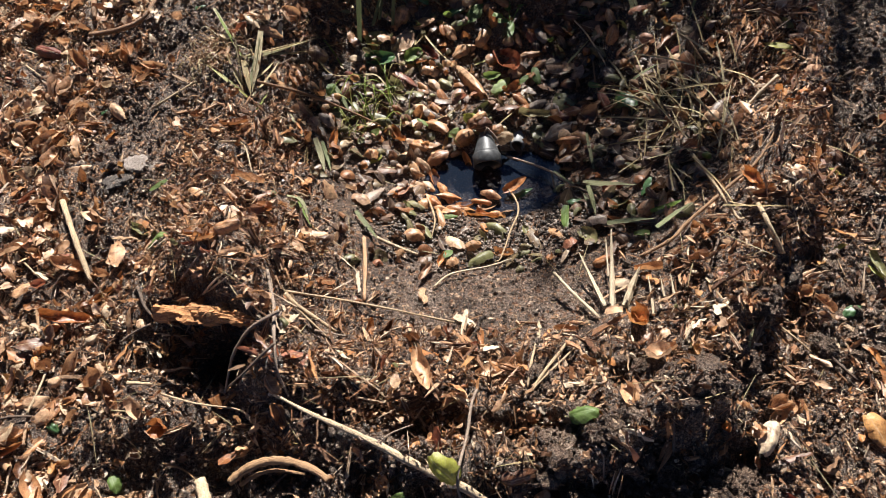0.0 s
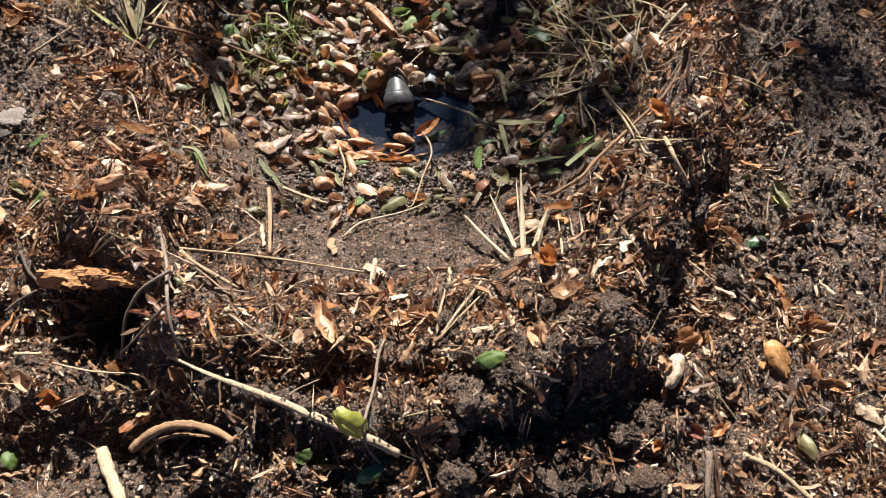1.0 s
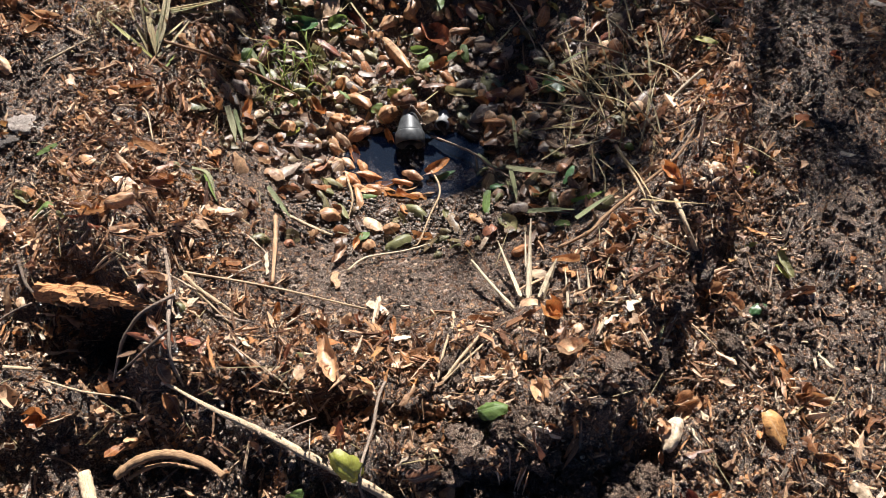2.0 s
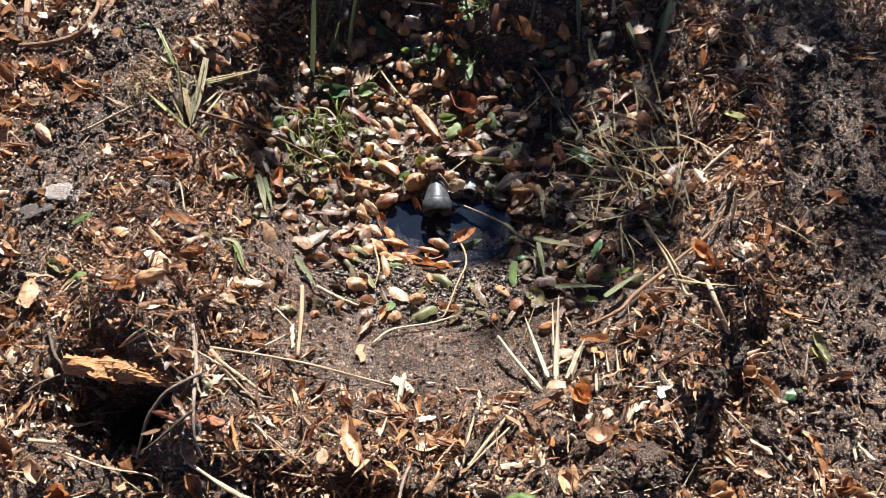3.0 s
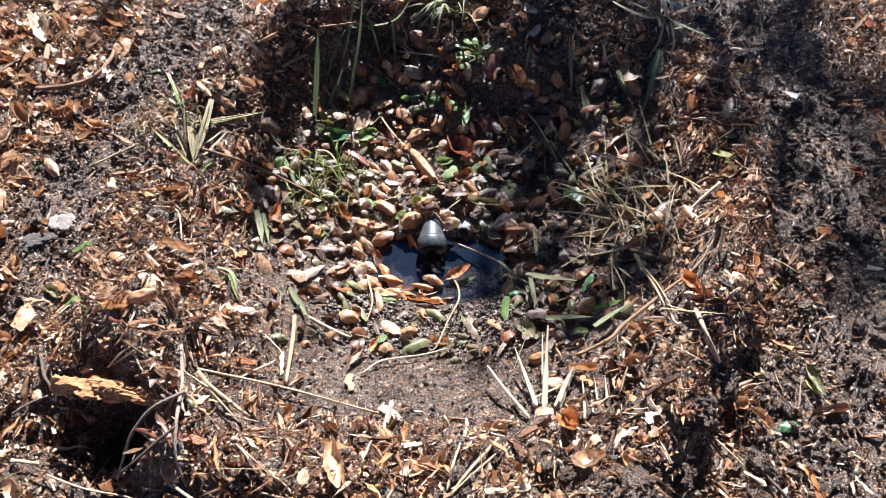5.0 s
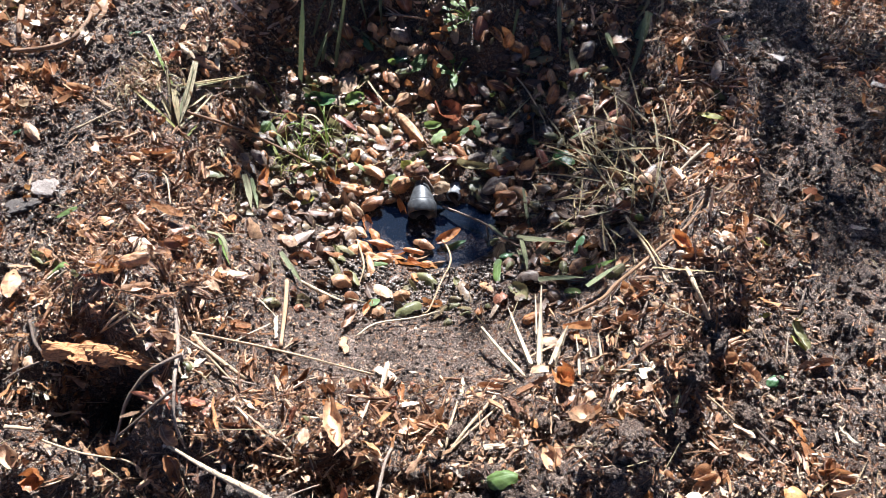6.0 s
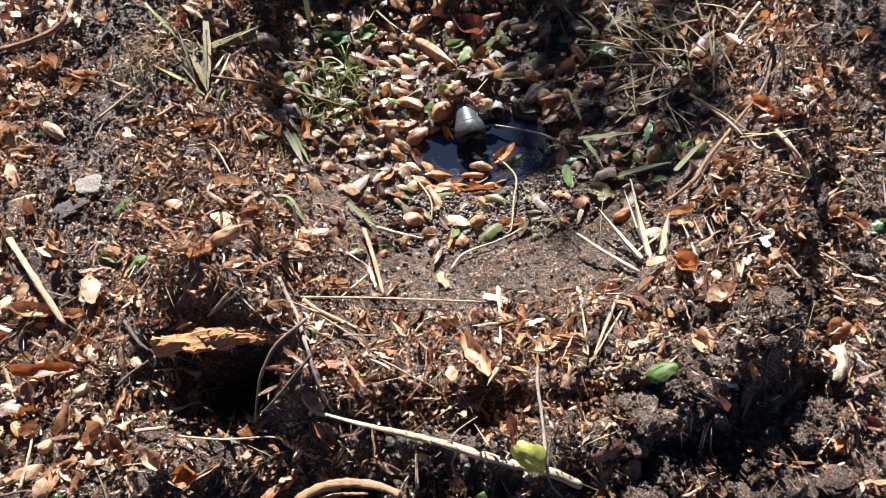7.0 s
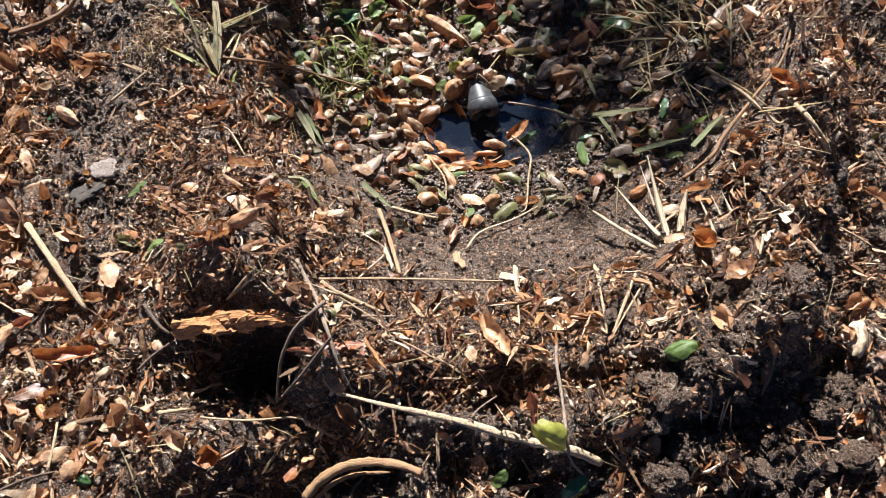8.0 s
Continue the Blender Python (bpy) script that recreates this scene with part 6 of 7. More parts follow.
blade(STRAW, 0.0040, (-0.413, 0.859, -0.002), (-0.425, 0.875, 0.017), (-0.442, 0.911, 0.024))
blade(STRAW, 0.0041, (-0.415, 0.865, -0.001), (-0.420, 0.905, 0.022), (-0.430, 0.948, 0.035))
blade(STRAW, 0.0081, (-0.405, 0.860, -0.010), (-0.410, 0.884, 0.001), (-0.411, 0.909, 0.012))
blade(GRASS, 0.0050, (-0.384, 0.806, -0.017), (-0.378, 0.825, -0.016), (-0.372, 0.854, -0.022))
blade(BLADE, 0.0107, (-0.294, 0.789, -0.075), (-0.283, 0.758, -0.081), (-0.273, 0.722, -0.084))
blade(BLADE, 0.0088, (-0.284, 0.788, -0.083), (-0.274, 0.758, -0.088), (-0.263, 0.724, -0.092))
blade(BLADE, 0.0081, (-0.213, 0.640, -0.090), (-0.193, 0.611, -0.090), (-0.174, 0.586, -0.095))
blade(BLADE, 0.0087, (-0.311, 0.627, -0.021), (-0.290, 0.622, -0.032), (-0.275, 0.591, -0.034))
blade(GRASS, 0.0043, (-0.293, 0.620, -0.025), (-0.281, 0.596, -0.027), (-0.269, 0.574, -0.031))
blade(BLADE, 0.0042, (0.340, 0.356, 0.031), (0.333, 0.333, 0.017), (0.329, 0.312, -0.003))
blade(STRAW, 0.0034, (-0.232, 0.985, -0.122), (-0.199, 0.987, -0.132), (-0.161, 0.936, -0.151))
blade(STRAW, 0.0034, (-0.314, 0.993, -0.068), (-0.282, 0.960, -0.092), (-0.231, 0.982, -0.120))
blade(BLADE, 0.0098, (-0.279, 0.943, -0.103), (-0.263, 0.916, -0.114), (-0.248, 0.891, -0.130))
blade(STRAW, 0.0047, (-0.116, 1.111, -0.129), (-0.084, 1.066, -0.143), (-0.041, 1.021, -0.156))
blade(STRAW, 0.0036, (-0.122, 1.103, -0.138), (-0.127, 1.080, -0.141), (-0.104, 1.103, -0.130))
blade(STRAW, 0.0044, (-0.112, 0.874, -0.155), (-0.062, 0.885, -0.141), (-0.025, 0.917, -0.145))
blade(GRASS, 0.0035, (-0.006, 1.026, -0.153), (0.023, 1.029, -0.144), (0.052, 1.036, -0.142))
blade(STRAW, 0.0032, (0.020, 0.837, -0.141), (0.052, 0.859, -0.126), (0.084, 0.894, -0.132))
for wx, wy, wyaw, wlen, wcol in ((-0.092, 0.712, -43, 0.044, "orange"), (-0.060, 0.712, -20, 0.040, "tan"), (-0.030, 0.700, 15, 0.036, "orange"), (-0.046, 0.686, -30, 0.042, "brown"), (-0.012, 0.682, -12, 0.040, "orange"), (0.010, 0.694, 20, 0.036, "tan"), (-0.072, 0.736, -60, 0.036, "orange"), (-0.100, 0.744, -38, 0.036, "tan"), (0.026, 0.676, -8, 0.034, "orange"), (-0.076, 0.690, -25, 0.032, "brown"), (-0.090, 0.764, -70, 0.034, "orange"), (0.044, 0.684, 30, 0.030, "tan")):
    leaf(wcol, rnd.choice(("cup", "mild", "dish")), wx, wy, wyaw, wlen, wlen * 0.52, rnd.uniform(-0.004, 0.002))
leaf("brown", "cup", 0.009, 0.840, 10, 0.032, 0.027, 0.026)
leaf("pale", "curl", 0.047, 0.828, 20, 0.032, 0.024, 0.022)
leaf("tan", "cup", 0.031, 0.836, 28, 0.029, 0.022, 0.024)
leaf("tan", "mild", -0.009, 0.848, 22, 0.029, 0.022, 0.022)
leaf("grey", "mild", 0.045, 0.819, -25, 0.022, 0.016, 0.014)
leaf("tan", "cup", 0.001, 0.858, 22, 0.029, 0.022, 0.020)
twig(TWIG, 0.0018, (0.015, 0.832, -0.119), (-0.000, 0.812, -0.140), (-0.015, 0.800, -0.166))
twig(TWIG, 0.0018, (0.016, 0.831, -0.120), (0.029, 0.819, -0.132), (0.039, 0.810, -0.154))
blade(BLADE, 0.0081, (-0.491, 1.040, 0.013), (-0.450, 0.966, 0.018), (-0.419, 0.912, 0.006))
blade(STRAW, 0.0119, (-0.387, 0.961, 0.022), (-0.391, 0.904, 0.007), (-0.398, 0.846, -0.013))
blade(BLADE, 0.0088, (-0.416, 0.912, 0.004), (-0.369, 0.945, -0.013), (-0.322, 1.011, -0.051))
blade(STRAW, 0.0056, (-0.420, 0.916, 0.007), (-0.361, 0.949, -0.023), (-0.306, 1.005, -0.071))
blade(STRAW, 0.0045, (-0.415, 0.914, 0.005), (-0.354, 0.967, -0.021), (-0.294, 1.040, -0.067))
blade(STRAW, 0.0109, (-0.413, 0.899, 0.014), (-0.405, 0.867, 0.004), (-0.398, 0.838, -0.011))
blade(STRAW, 0.0042, (-0.396, 0.839, -0.013), (-0.376, 0.880, -0.016), (-0.362, 0.939, -0.027))
blade(STRAW, 0.0039, (-0.422, 0.863, 0.022), (-0.413, 0.849, 0.008), (-0.407, 0.836, -0.004))
leaf("pale", "flat", -0.425, 1.012, 17, 0.058, 0.011, 0.008)
leaf("pale", "mild", -0.405, 0.985, -33, 0.033, 0.014, 0.010)
leaf("pale", "flat", -0.382, 1.017, -79, 0.032, 0.007, 0.012)
leaf("pale", "flat", -0.367, 1.016, -73, 0.022, 0.009, 0.010)
leaf("pale", "mild", -0.460, 0.972, -45, 0.049, 0.016, 0.008)
leaf("tan", "mild", -0.378, 0.987, 11, 0.047, 0.018, 0.008)
leaf("orange", "mild", -0.379, 0.966, -20, 0.019, 0.013, 0.008)
blade(STRAW, 0.0059, (0.447, 1.176, 0.065), (0.382, 1.216, 0.070), (0.297, 1.322, 0.068))
blade(STRAW, 0.0076, (0.447, 1.176, 0.065), (0.444, 1.228, 0.075), (0.479, 1.423, 0.006))
blade(STRAW, 0.0123, (0.443, 1.177, 0.068), (0.503, 1.321, 0.001), (0.507, 1.366, 0.007))
blade(STRAW, 0.0064, (0.447, 1.176, 0.065), (0.559, 1.331, 0.001), (0.674, 1.432, -0.013))
blade(STRAW, 0.0043, (0.447, 1.176, 0.065), (0.478, 1.137, 0.061), (0.526, 1.098, 0.044))
blade(BLADE, 0.0058, (0.452, 1.170, 0.063), (0.496, 1.130, 0.066), (0.609, 1.214, -0.022))
blade(STRAW, 0.0055, (0.442, 1.177, 0.064), (0.430, 1.135, 0.036), (0.402, 1.112, -0.001))
blade(STRAW, 0.0058, (0.433, 1.180, 0.058), (0.393, 1.199, 0.056), (0.336, 1.264, 0.052))
blade(BLADE, 0.0107, (0.437, 1.119, 0.032), (0.416, 1.064, 0.005), (0.391, 0.998, -0.037))
blade(BLADE, 0.0109, (0.358, 1.104, -0.005), (0.370, 1.075, -0.015), (0.382, 1.051, -0.028))
blade(STRAW, 0.0051, (0.295, 1.322, 0.068), (0.356, 1.273, 0.075), (0.470, 1.403, -0.024))
blade(STRAW, 0.0044, (0.453, 1.167, 0.062), (0.457, 1.127, 0.042), (0.446, 1.109, 0.016))
blade(STRAW, 0.0046, (0.586, 1.319, -0.019), (0.517, 1.288, -0.007), (0.441, 1.240, 0.048))
leaf("pale", "flat", 0.502, 1.321, -51, 0.053, 0.018, 0.026)
leaf("tan", "mild", 0.524, 1.295, -43, 0.050, 0.015, 0.018)

blade(STRAW, 0.0026, (0.323, 0.892, -0.054), (0.320, 0.854, -0.056), (0.311, 0.807, -0.056))
blade(STRAW, 0.0024, (0.303, 0.895, -0.064), (0.310, 0.851, -0.060), (0.317, 0.807, -0.052))
blade(STRAW, 0.0026, (0.315, 0.903, -0.058), (0.318, 0.854, -0.056), (0.322, 0.811, -0.050))
blade(STRAW, 0.0026, (0.282, 0.868, -0.076), (0.320, 0.828, -0.052), (0.365, 0.800, -0.026))
blade(STRAW, 0.0026, (0.275, 0.825, -0.078), (0.327, 0.791, -0.044), (0.365, 0.753, -0.022))
blade(STRAW, 0.0024, (0.327, 0.790, -0.046), (0.330, 0.748, -0.038), (0.332, 0.715, -0.032))
blade(STRAW, 0.0026, (0.253, 0.758, -0.082), (0.322, 0.758, -0.044), (0.358, 0.854, -0.034))
blade(STRAW, 0.0034, (0.317, 0.807, -0.052), (0.365, 0.756, -0.022), (0.371, 0.653, 0.010))
blade(STRAW, 0.0022, (0.350, 0.883, -0.040), (0.355, 0.831, -0.036), (0.355, 0.789, -0.030))
blade(STRAW, 0.0026, (0.273, 0.695, -0.054), (0.318, 0.695, -0.034), (0.339, 0.704, -0.024))
blade(STRAW, 0.0036, (0.302, 0.680, -0.036), (0.295, 0.634, -0.022), (0.290, 0.598, -0.012))
blade(STRAW, 0.0026, (0.301, 0.664, -0.032), (0.304, 0.628, -0.016), (0.307, 0.592, -0.002))
blade(STRAW, 0.0036, (0.307, 0.651, -0.024), (0.314, 0.631, -0.012), (0.321, 0.614, -0.002))
blade(STRAW, 0.0050, (0.334, 0.667, -0.018), (0.347, 0.587, 0.022), (0.355, 0.501, 0.056))
blade(STRAW, 0.0024, (0.280, 0.724, -0.060), (0.313, 0.707, -0.040), (0.364, 0.651, 0.006))
blade(STRAW, 0.0028, (0.228, 0.683, -0.072), (0.250, 0.695, -0.066), (0.269, 0.707, -0.060))
blade(BLADE, 0.0085, (0.175, 0.693, -0.108), (0.213, 0.661, -0.072), (0.247, 0.639, -0.046))
blade(BLADE, 0.0100, (0.180, 0.678, -0.098), (0.180, 0.633, -0.078), (0.180, 0.597, -0.064))
blade(STRAW, 0.0032, (0.339, 0.543, 0.034), (0.374, 0.523, 0.060), (0.419, 0.519, 0.062))
blade(BLADE, 0.0085, (0.193, 0.571, -0.048), (0.225, 0.563, -0.030), (0.256, 0.552, -0.010))
blade(BLADE, 0.0100, (0.254, 0.533, -0.004), (0.278, 0.548, 0.002), (0.304, 0.565, 0.008))
blade(BLADE, 0.0070, (0.282, 0.892, -0.076), (0.306, 0.901, -0.064), (0.329, 0.905, -0.050))
twig(STALK, 0.0026, (0.225, 0.489, -0.010), (0.270, 0.509, 0.002), (0.295, 0.533, 0.006), (0.354, 0.579, 0.020), (0.405, 0.619, 0.034), (0.446, 0.678, 0.042))
twig(STICK, 0.0030, (0.381, 0.558, 0.040), (0.384, 0.498, 0.056), (0.405, 0.465, 0.030))
leaf("deep", "mild", 0.266, 0.856, -56, 0.048, 0.030, 0.018)
leaf("dark", "dish", 0.201, 0.849, -42, 0.031, 0.042, 0.014)
leaf("orange", "curl", 0.386, 0.581, -63, 0.035, 0.018, 0.016)
leaf("tan", "cup", 0.446, 0.576, 28, 0.026, 0.022, 0.012)
leaf("grey", "cup", 0.239, 0.722, -24, 0.020, 0.024, 0.012)
leaf("pale", "cup", 0.380, 0.559, -22, 0.018, 0.010, 0.016)
leaf("grey", "cup", 0.183, 0.593, -8, 0.035, 0.024, 0.010)
leaf("orange", "curl", 0.200, 0.374, -46, 0.030, 0.026, 0.014)
leaf("tan", "flat", 0.173, 0.396, -21, 0.026, 0.018, 0.018)
leaf("tan", "curl", 0.210, 0.312, 6, 0.030, 0.022, 0.014)
leaf("tan", "curl", 0.170, 0.263, -77, 0.032, 0.018, 0.012)
twig(STALK, 0.0058, (-0.334, 0.187, -0.024), (-0.312, 0.201, -0.016), (-0.281, 0.208, -0.004), (-0.247, 0.204, 0.008), (-0.213, 0.191, 0.016), (-0.195, 0.179, 0.020))
twig(STALK, 0.0026, (-0.323, 0.185, -0.034), (-0.300, 0.196, -0.026), (-0.271, 0.199, -0.016), (-0.231, 0.191, -0.004))
leaf("tan", "flat", -0.564, 0.523, -68, 0.050, 0.024, 0.010)
leaf("tan", "curl", -0.081, 0.309, -75, 0.061, 0.022, 0.012)

# ---- repeats strewn nearest the eye ----
def anywhere(chance, box):
    while True:
        x, y = rnd.uniform(box[0], box[1]), rnd.uniform(box[2], box[3])
        if rnd.random() < float(chance(np.array(x), np.array(y))) * (1 - float(wet(np.array(x), np.array(y)))) * (1 - float(hole_part(np.array(x), np.array(y)))):
            return x, y


for k in range(190):
    cx, cy = anywhere(lambda x, y: 0.7 * bank_part(x, y) + 0.5 * dry(x, y), (-0.70, 0.60, 0.05, 0.62))
    chip(rnd.choice((CHIP, CHIP, CHIP, ORANGEBARK)), cx, cy, rnd.uniform(0, 360), rnd.uniform(0.012, 0.036), rnd.uniform(0.0022, 0.007), rnd.uniform(0, 0.006))
PEBBLE_MESHES = [mesh_of("pebble", *lump_shape(s + 500, 0.14, 2)[:2], PEBBLE) for s in range(6)]
for k in range(130):
    cx, cy = anywhere(lambda x, y: bump(x, y, 0.01, 0.615, 0.15, 0.075, 4), (-0.25, 0.3, 0.48, 0.75))
    ob = new("pebble", PEBBLE_MESHES[k % 6])
    size = rnd.uniform(0.006, 0.013)
    ob.matrix_world = ground_pose(cx, cy, rnd.uniform(0, 360), -0.004, 20) @ Matrix.Diagonal((size, size * rnd.uniform(0.7, 1), size * rnd.uniform(0.5, 0.8), 1))
    tagged(ob, "small wet grey-brown pebble on the basin floor", "pebble", "pebbles by the puddle")

# ---- the loose cover round and between the single things ----
strewn("soil_crumbs", CRUMBS, CRUMB, 38000, lambda x, y: 0.85 * soil_part(x, y) * (rho(x, y) > 0.5) + 0.10, (0.003, 0.014), (0.004, 0.012), (0.003, 0.010), 0.8, -0.002, "dark crumbly soil crumbs strewn over the bank", "soil")
strewn("soil_grains", GRAINS, CRUMB, 85000, lambda x, y: 0.85 * soil_part(x, y) * (rho(x, y) > 0.5) + 0.5 * fine_part(x, y) + 0.20, (0.002, 0.0065), (0.002, 0.005), (0.002, 0.005), 0.8, -0.0005, "fine dark soil grains strewn over the ground", "soil")
strewn("soil_clumps", [clod_shape(s + 700, 24) for s in range(8)], CLOD, 7000, lambda x, y: np.clip(0.9 * soil_part(x, y) * (rho(x, y) > 0.8) - 0.9 * fine_part(x, y), 0, 1), (0.007, 0.040), (0.007, 0.026), (0.006, 0.024), 0.6, -0.003, "dark crumbly clumps of damp soil", "soil")
strewn("mulch_scraps", SCRAPS, BARK, 34000, lambda x, y: np.clip(0.75 * bank_part(x, y) * (1 - 0.7 * soil_part(x, y)) + 0.30 * dry(x, y) + 0.06 * outer_part(x, y), 0, 1) * (1 - 0.45 * fine_part(x, y)) * (1 - 0.6 * basin_part(x, y)), (0.005, 0.024), (0.003, 0.011), (0.006, 0.014), 0.9, 0.001, "reddish brown scraps of bark and leaf", "mulch")
strewn("bark_fibres", FIBRES, BARK, 62000, lambda x, y: np.clip(0.95 * bank_part(x, y) * (1 - 0.6 * soil_part(x, y)) + 0.35 * dry(x, y) + 0.06, 0, 1) * (1 - 0.50 * fine_part(x, y)) * (1 - 0.75 * basin_part(x, y)), (0.006, 0.034), (0.0008, 0.0025), (0.0007, 0.0018), 0.85, 0.001, "reddish brown shredded bark fibres on the bank", "mulch")
strewn("shredded_mulch", SHREDS, BARK, 27000, lambda x, y: np.clip(0.9 * bank_part(x, y) * (1 - 0.65 * soil_part(x, y)) + 0.25 * dry(x, y), 0, 1) * (1 - fine_part(x, y)) * (1 - 0.8 * basin_part(x, y)), (0.012, 0.048), (0.0014, 0.0050), (0.0010, 0.0028), 0.45, 0.002, "coarse brown shredded bark mulch on the bank", "mulch")
strewn("wood_chips", CHIPS, CHIP, 34000, lambda x, y: np.clip(0.85 * dry(x, y) * np.where(x < 0.1, 1, 0.6) + 0.24 * bank_part(x, y) + 0.12 * outer_part(x, y) + 0.85 * bump(x, y, 0.64, 0.25, 0.2, 0.24, 4), 0, 1) * (1 - 0.40 * fine_part(x, y)), (0.003, 0.022), (0.002, 0.008), (0.0008, 0.0028), 0.7, 0.001, "dry tan wood chips strewn over the soil", "mulch")
strewn("bark_chunks", CHUNKS, BARK, 6500, lambda x, y: np.clip(0.95 * bank_part(x, y) * (1 - 0.75 * soil_part(x, y)) + 0.12 * dry(x, y), 0, 1) * (1 - fine_part(x, y)) * (1 - 0.85 * basin_part(x, y)), (0.008, 0.044), (0.003, 0.012), (0.003, 0.008), 0.6, 0.003, "chunky reddish brown bark pieces heaped on the bank", "mulch")
strewn("frayed_bark", BUNDLES, BARK, 8500, lambda x, y: np.clip(1.1 * bank_part(x, y) * (1 - 0.75 * soil_part(x, y)) + 0.25 * dry(x, y), 0, 1) * (1 - 0.9 * fine_part(x, y)) * (1 - 0.85 * basin_part(x, y)), (0.014, 0.050), (0.005, 0.016), (0.004, 0.010), 0.45, 0.005, "frayed bundles of reddish bark fibre on the bank", "mulch")
strewn("wood_splints", CHUNKS, CHIP, 5000, lambda x, y: np.clip(0.75 * bank_part(x, y) * (1 - 0.6 * soil_part(x, y)) + 0.2 * dry(x, y), 0, 1) * (1 - fine_part(x, y)) * (1 - 0.9 * basin_part(x, y)), (0.008, 0.040), (0.002, 0.007), (0.002, 0.005), 0.6, 0.006, "tan split wood pieces on top of the bank", "mulch")
for shred_name, shred_mat, shred_count, shred_size, shred_label in (("bark_shreds", BARK, 110000, (0.003, 0.015), "small crumpled reddish brown bark shreds"), ("wood_shreds", CHIP, 56000, (0.003, 0.013), "small pale tan wood shreds"), ("leaf_shreds", LEAF["tan"], 22000, (0.003, 0.014), "small tan shreds of dry leaf")):
    strewn(shred_name, SHARDS, shred_mat, shred_count, lambda x, y: np.clip(1.1 * bank_part(x, y) * (1 - 0.5 * soil_part(x, y)) + 0.75 * dry(x, y) + 0.18 * (rho(x, y) > 0.8), 0, 1) * (1 - 0.3 * fine_part(x, y)) * (1 - 0.6 * basin_part(x, y)), shred_size, (0.002, 0.009), (0.004, 0.010), 0.9, 0.003, shred_label + " all over the mulch", "mulch")
for flake_name, flake_colour, flake_count, flake_label in (("leaf_flakes", "brown", 12000, "broken curled brown leaf flakes on the bank"), ("tan_flakes", "tan", 4500, "broken curled tan leaf flakes on the bank"), ("orange_flakes", "orange", 3000, "broken orange-brown leaf flakes on the bank")):
    strewn(flake_name, FLAKES, LEAF[flake_colour], flake_count, lambda x, y: np.clip(0.8 * bank_part(x, y) * (1 - 0.65 * soil_part(x, y)) + 0.28 * dry(x, y), 0, 1) * (1 - 0.85 * fine_part(x, y)) * (1 - 0.7 * basin_part(x, y)), (0.006, 0.036), (0.005, 0.018), (0.010, 0.024), 0.75, 0.005, flake_label, "leaf litter", True)
strewn("leaf_litter", DRY, LEAF["brown"], 9500, lambda x, y: np.clip(0.5 * dry(x, y) * np.where(x < 0, 1, 0.4) + 0.42 * bank_part(x, y) * (1 - 0.7 * soil_part(x, y)), 0, 1) * (1 - fine_part(x, y)), (0.014, 0.048), (0.009, 0.022), (0.009, 0.022), 0.5, 0.002, "dry brown fallen oak leaves and broken pieces", "leaf litter", True)
strewn("dry_leaves", DRY, LEAF["tan"], 6500, lambda x, y: 0.7 * leafy(x, y) * np.clip(1 - soil_part(x, y), 0.1, 1) * outer_part(x, y) + 0.05 * bank_part(x, y), (0.018, 0.058), (0.012, 0.028), (0.013, 0.028), 0.45, 0.006, "dry tan fallen leaves heaped over the mulch", "leaf litter", True)
strewn("basin_litter", LITTER, LEAF["dark"], 11000, lambda x, y: 0.9 * basin_part(x, y) * (1 - fine_part(x, y)) * (1 - 0.9 * bump(x, y, 0.0, 0.60, 0.20, 0.08, 4)) * (1 - 0.8 * bump(x, y, 0.2, 1.2, 0.17, 0.1, 4)), (0.016, 0.050), (0.012, 0.030), (0.012, 0.026), 0.5, 0.000, "dark damp oak leaves matted on the basin floor", "leaf litter", True)
strewn("green_scraps", LITTER, LEAF["olive"], 1500, lambda x, y: 0.5 * basin_part(x, y) * (1 - fine_part(x, y)) + 0.06 * bank_part(x, y), (0.010, 0.030), (0.006, 0.016), (0.006, 0.016), 0.5, 0.006, "small olive green leaf pieces in the basin", "leaf litter", True)
strewn("orange_leaves", DRY, LEAF["orange"], 1800, lambda x, y: 0.4 * basin_part(x, y) * (1 - fine_part(x, y)) + 0.10 * bank_part(x, y) + 0.08 * outer_part(x, y), (0.010, 0.034), (0.006, 0.018), (0.006, 0.018), 0.5, 0.005, "bright orange-brown leaf pieces on the mulch", "leaf litter", True)
strewn("basin_leaves", LITTER, LEAF["brown"], 6500, lambda x, y: 0.6 * basin_part(x, y) * (1 - fine_part(x, y)) * (1 - 0.92 * bump(x, y, 0.0, 0.60, 0.20, 0.08, 4)) * (1 - 0.7 * bump(x, y, 0.2, 1.2, 0.17, 0.1, 4)), (0.016, 0.050), (0.012, 0.031), (0.012, 0.025), 0.5, 0.004, "brown and tan oak leaves lying in the basin", "leaf litter", True)
strewn("sunken_leaves", LITTER, LEAF["dark"], 9000, lambda x, y: wet(x, y), (0.018, 0.044), (0.012, 0.026), (0.008, 0.018), 0.15, -0.011, "dark sodden leaves on the floor of the puddle", "leaf litter", True, True)
strewn("green_leaves", LITTER, LEAF["green"], 420, lambda x, y: 0.5 * basin_part(x, y) * (1 - fine_part(x, y)), (0.016, 0.034), (0.010, 0.021), (0.010, 0.021), 0.5, 0.010, "fresh green oak leaves fallen into the basin", "leaf litter", True)
strewn("pale_leaves", DRY, LEAF["pale"], 1800, lambda x, y: 0.7 * leafy(x, y) * outer_part(x, y) * np.clip(1 - soil_part(x, y), 0.1, 1), (0.018, 0.050), (0.010, 0.024), (0.010, 0.022), 0.32, 0.006, "pale bleached dry leaves over the mulch", "leaf litter", True)
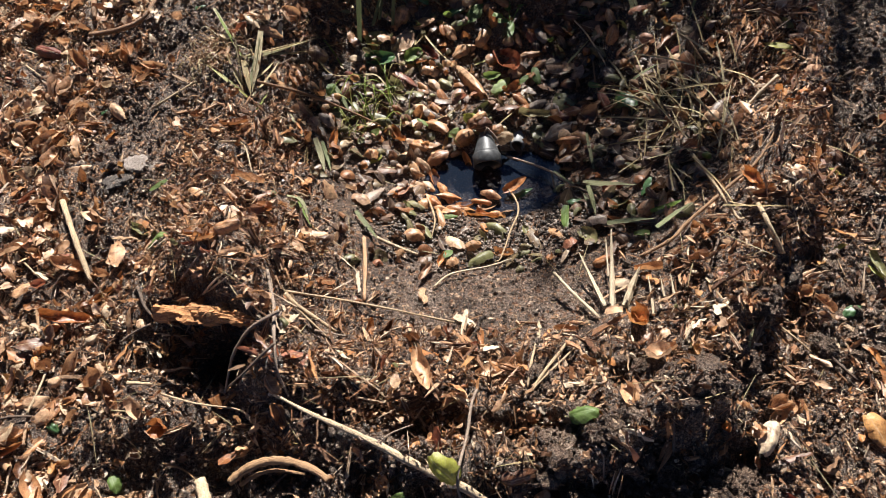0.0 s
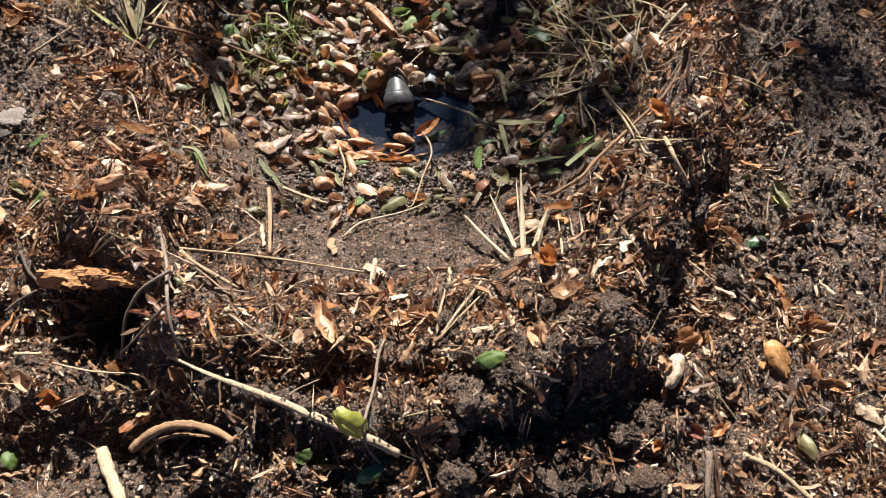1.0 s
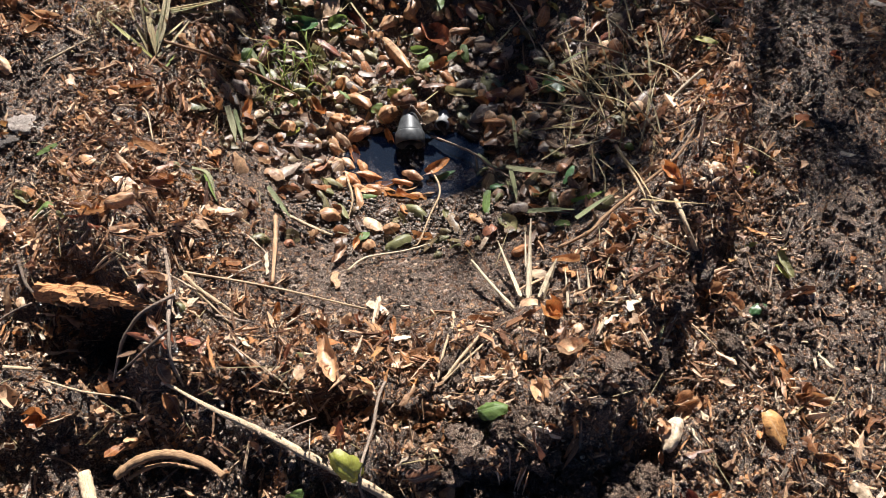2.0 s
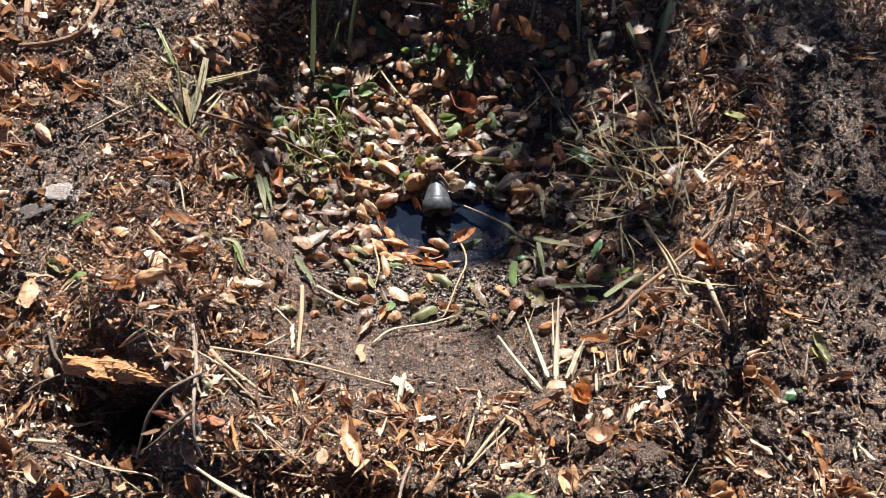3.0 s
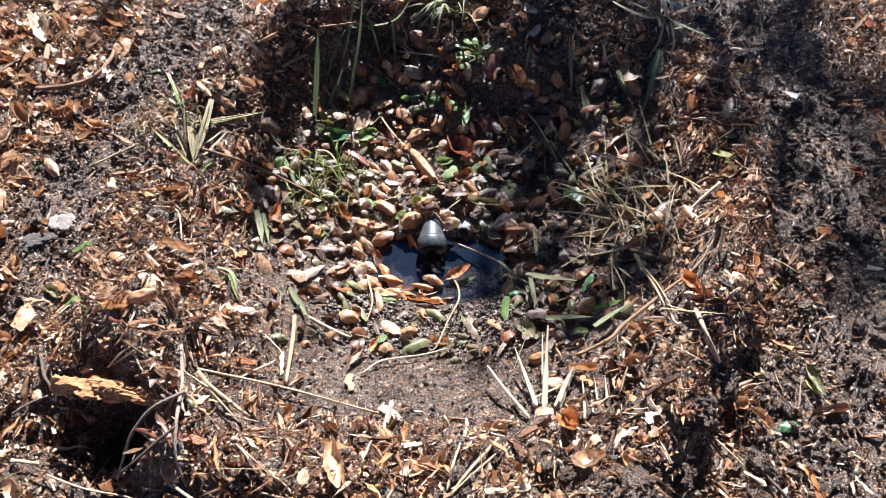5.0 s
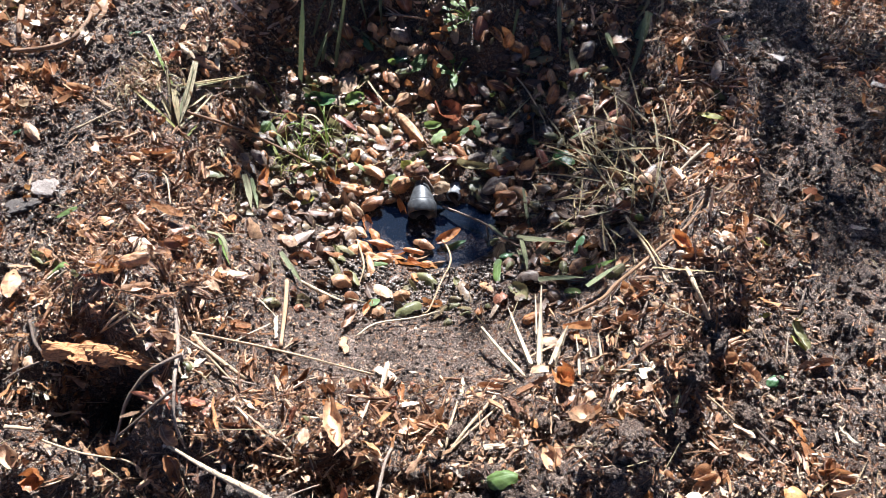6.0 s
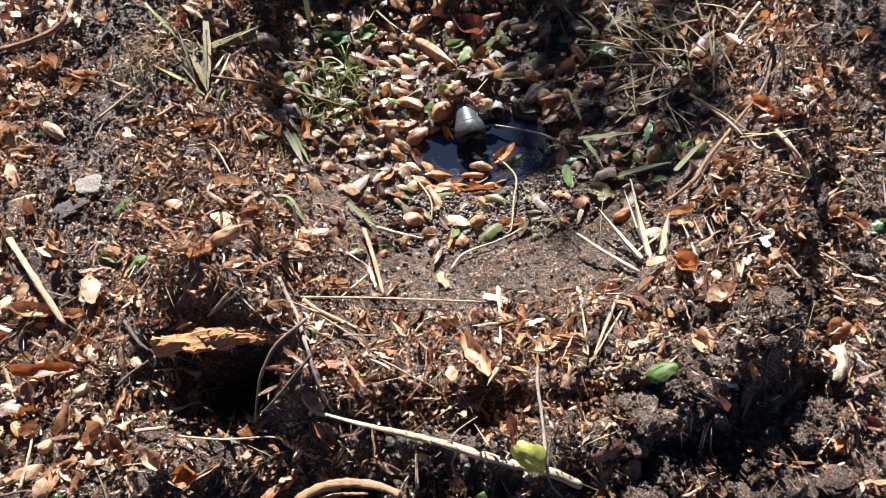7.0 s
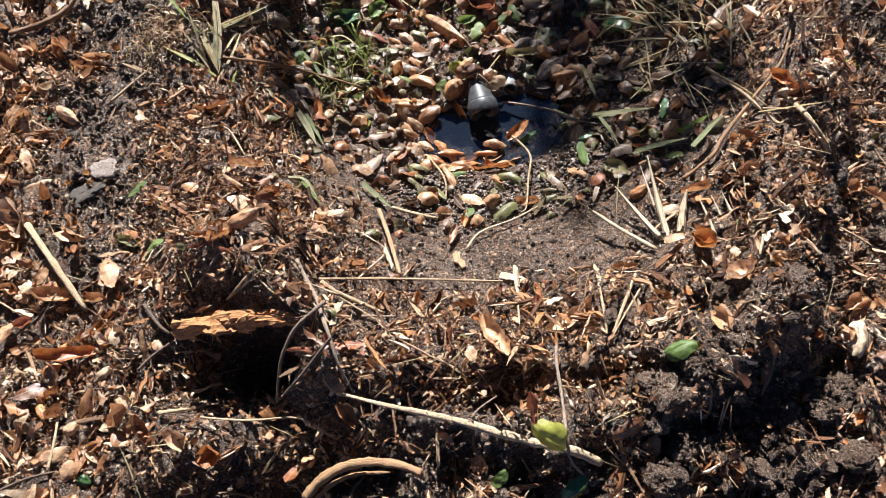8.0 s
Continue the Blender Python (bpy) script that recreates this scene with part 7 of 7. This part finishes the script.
strewn("cupped_leaves", NUTS, LEAF["brown"], 1600, lambda x, y: 0.5 * basin_part(x, y) * (1 - fine_part(x, y)) * (1 - 0.95 * bump(x, y, 0.0, 0.60, 0.20, 0.08, 4)) * (1 - 0.8 * bump(x, y, 0.2, 1.2, 0.17, 0.1, 4)), (0.026, 0.045), (0.021, 0.033), (0.018, 0.026), 0.45, 0.006, "brown convex oak leaves heaped in the basin", "leaf litter", True)
strewn("pea_gravel", CRUMBS, PEBBLE, 90000, lambda x, y: bump(x, y, 0.01, 0.62, 0.17, 0.085, 4) + 0.5 * bump(x, y, 0.03, 0.735, 0.12, 0.1, 4) + 0.15 * basin_part(x, y), (0.004, 0.010), (0.004, 0.008), (0.003, 0.007), 0.8, 0.0, "small dark wet pebbles on the basin floor", "gravel", True)
strewn("straw_bits", FIBRES, STRAW, 8000, lambda x, y: 0.35 * bank_part(x, y) + 0.3 * dry(x, y) + 0.2 * basin_part(x, y), (0.02, 0.09), (0.0010, 0.0022), (0.0008, 0.0016), 0.3, 0.004, "thin dry straw and rootlets on the mulch", "straw")
strewn("ridge_mulch", CHIPS, ORANGEBARK, 15000, lambda x, y: np.maximum(0.85 * bump(x, y, 0.475, 0.69, 0.085, 0.24, 3), 0.6 * bump(x, y, 0.42, 0.40, 0.11, 0.14, 3)), (0.006, 0.026), (0.002, 0.007), (0.001, 0.0035), 0.8, 0.002, "bright orange-brown bark mulch along the ridge", "mulch")
strewn("ridge_chips", CHIPS, CHIP, 9000, lambda x, y: np.maximum(0.8 * bump(x, y, 0.47, 0.68, 0.08, 0.22, 3), 0.6 * bump(x, y, 0.42, 0.38, 0.11, 0.15, 3)), (0.006, 0.026), (0.003, 0.008), (0.001, 0.003), 0.8, 0.004, "pale tan wood chips along the ridge", "mulch")
# the litter thins out over the ground farther off
far_x, far_y = rng.normal(0, 1.7, 12000), rng.normal(0.9, 1.7, 12000)
far_off = (np.abs(far_x + 0.085) > 1.22) | (np.abs(far_y - 0.9) > 0.94)
far_x, far_y = far_x[far_off], far_y[far_off]
far_n = len(far_x)
for name, shapes, mat, part_of, size, label in (("far_chips", FIBRES, CHIP, slice(0, far_n // 2), ((0.02, 0.06), (0.004, 0.012), (0.002, 0.005)), "tan wood chips thinning out over the ground"), ("far_leaves", SCRAPS, LEAF["brown"], slice(far_n // 2, far_n), ((0.02, 0.05), (0.012, 0.026), (0.010, 0.02)), "brown fallen leaves thinning out over the ground")):
    px, py = far_x[part_of], far_y[part_of]
    n = len(px)
    tagged(new(name, scatter_mesh(name, shapes, px, py, rng.uniform(0, 6.28, n), rng.normal(0, 0.4, n), rng.normal(0, 0.4, n), sizes(n, *size), rng.uniform(0, 0.01, n), mat, rng, True)), label, "leaf litter" if name == "far_leaves" else "mulch", kind="stuff")

# ---- unseen far trees, added so that their thin crowns shade the basin ----
def tree(x, y, half, low, top, count, label, seed):
    """An unseen slender tree added to cast shade: bare trunk, limbs and a thin uneven crown of single leaves high up.
    """
    r = np.random.default_rng(seed)
    ob = new("tree")
    ob.location = (x, y, -0.03)
    v, f, u = tube([(0, 0, -0.05), (0.02, 0.01, top * 0.4), (-0.01, 0, top * 0.97)], [0.036, 0.022, 0.005], 9, 0.1, seed)
    trunk = part("trunk", mesh_of("trunk", v, f, TWIG, u), ob)
    for k in range(18):
        a, z = r.uniform(0, 6.28), low + (top - low) * (k + r.random()) / 18
        reach = half * r.uniform(0.5, 1.0)
        end = (reach * math.cos(a), reach * math.sin(a), z + 0.1)
        v, f, u = tube([(0, 0, z - 0.2), (end[0] * 0.5, end[1] * 0.5, z - 0.05), end], [0.008, 0.002], 6, 0.1, seed + k)
        part("limb", mesh_of("limb", v, f, TWIG, u), trunk)
    # leaves in loose clumps with gaps between them
    tries = 4 * count
    P = np.stack([half * r.uniform(-1, 1, tries), r.normal(0, 0.03 + 0.12 * half, tries), low + (top - low) * r.uniform(0, 1, tries) ** 0.6], -1)
    clump = np.array([noise.noise(Vector(p * 9.0) + Vector((seed, 0, 0))) for p in P])
    P = P[np.argsort(-clump + r.normal(0, 0.35, tries))[:count]]
    shape = leaf_shape(0.15, 0.1, 0, 0.05, 1.0, 4, 2, seed)
    M = turns(r.uniform(0, 6.28, count), r.normal(0, 0.6, count), r.normal(0, 0.7, count))
    S = r.uniform(0.04, 0.075, count)
    V = np.einsum("nij,nkj->nki", M, shape[0][None] * S[:, None, None] * (1, 0.55, 0.5)) + P[:, None]
    n = len(shape[0])
    F = (shape[1][None] + (np.arange(count) * n)[:, None, None]).reshape(-1, 4)
    part("crown", mesh_of("crown", V.reshape(-1, 3), F, LEAF["deep"], np.tile(shape[2], (count, 1))), ob)
    return tagged(ob, label, "tree", "trees beyond the basin")


reach, rise = math.tan(radians(SUN_TURN)), math.tan(radians(SUN_RISE)) / math.cos(radians(SUN_TURN))
# each added tree is set back along the sun's way from its wanted shade
for mid, half, far, end, depth, count in ((0.255, 0.155, 4.5, 0.60, 1.0, 290), (-0.305, 0.022, 4.0, 0.88, 0.9, 55), (0.76, 0.26, 5.0, 0.63, 1.1, 380), (0.47, 0.11, 5.6, 0.88, 0.8, 90), (-0.19, 0.10, 4.6, 1.33, 0.40, 28), (-0.712, 0.03, 3.6, 1.06, 0.5, 6)):
    top = (far - end) * rise
    tree(mid + (far - 0.9) * reach, far, half, top - depth, top, count, "unseen slender leafy tree added beyond the basin to shade it", int(half * 1000) + int(far * 10))
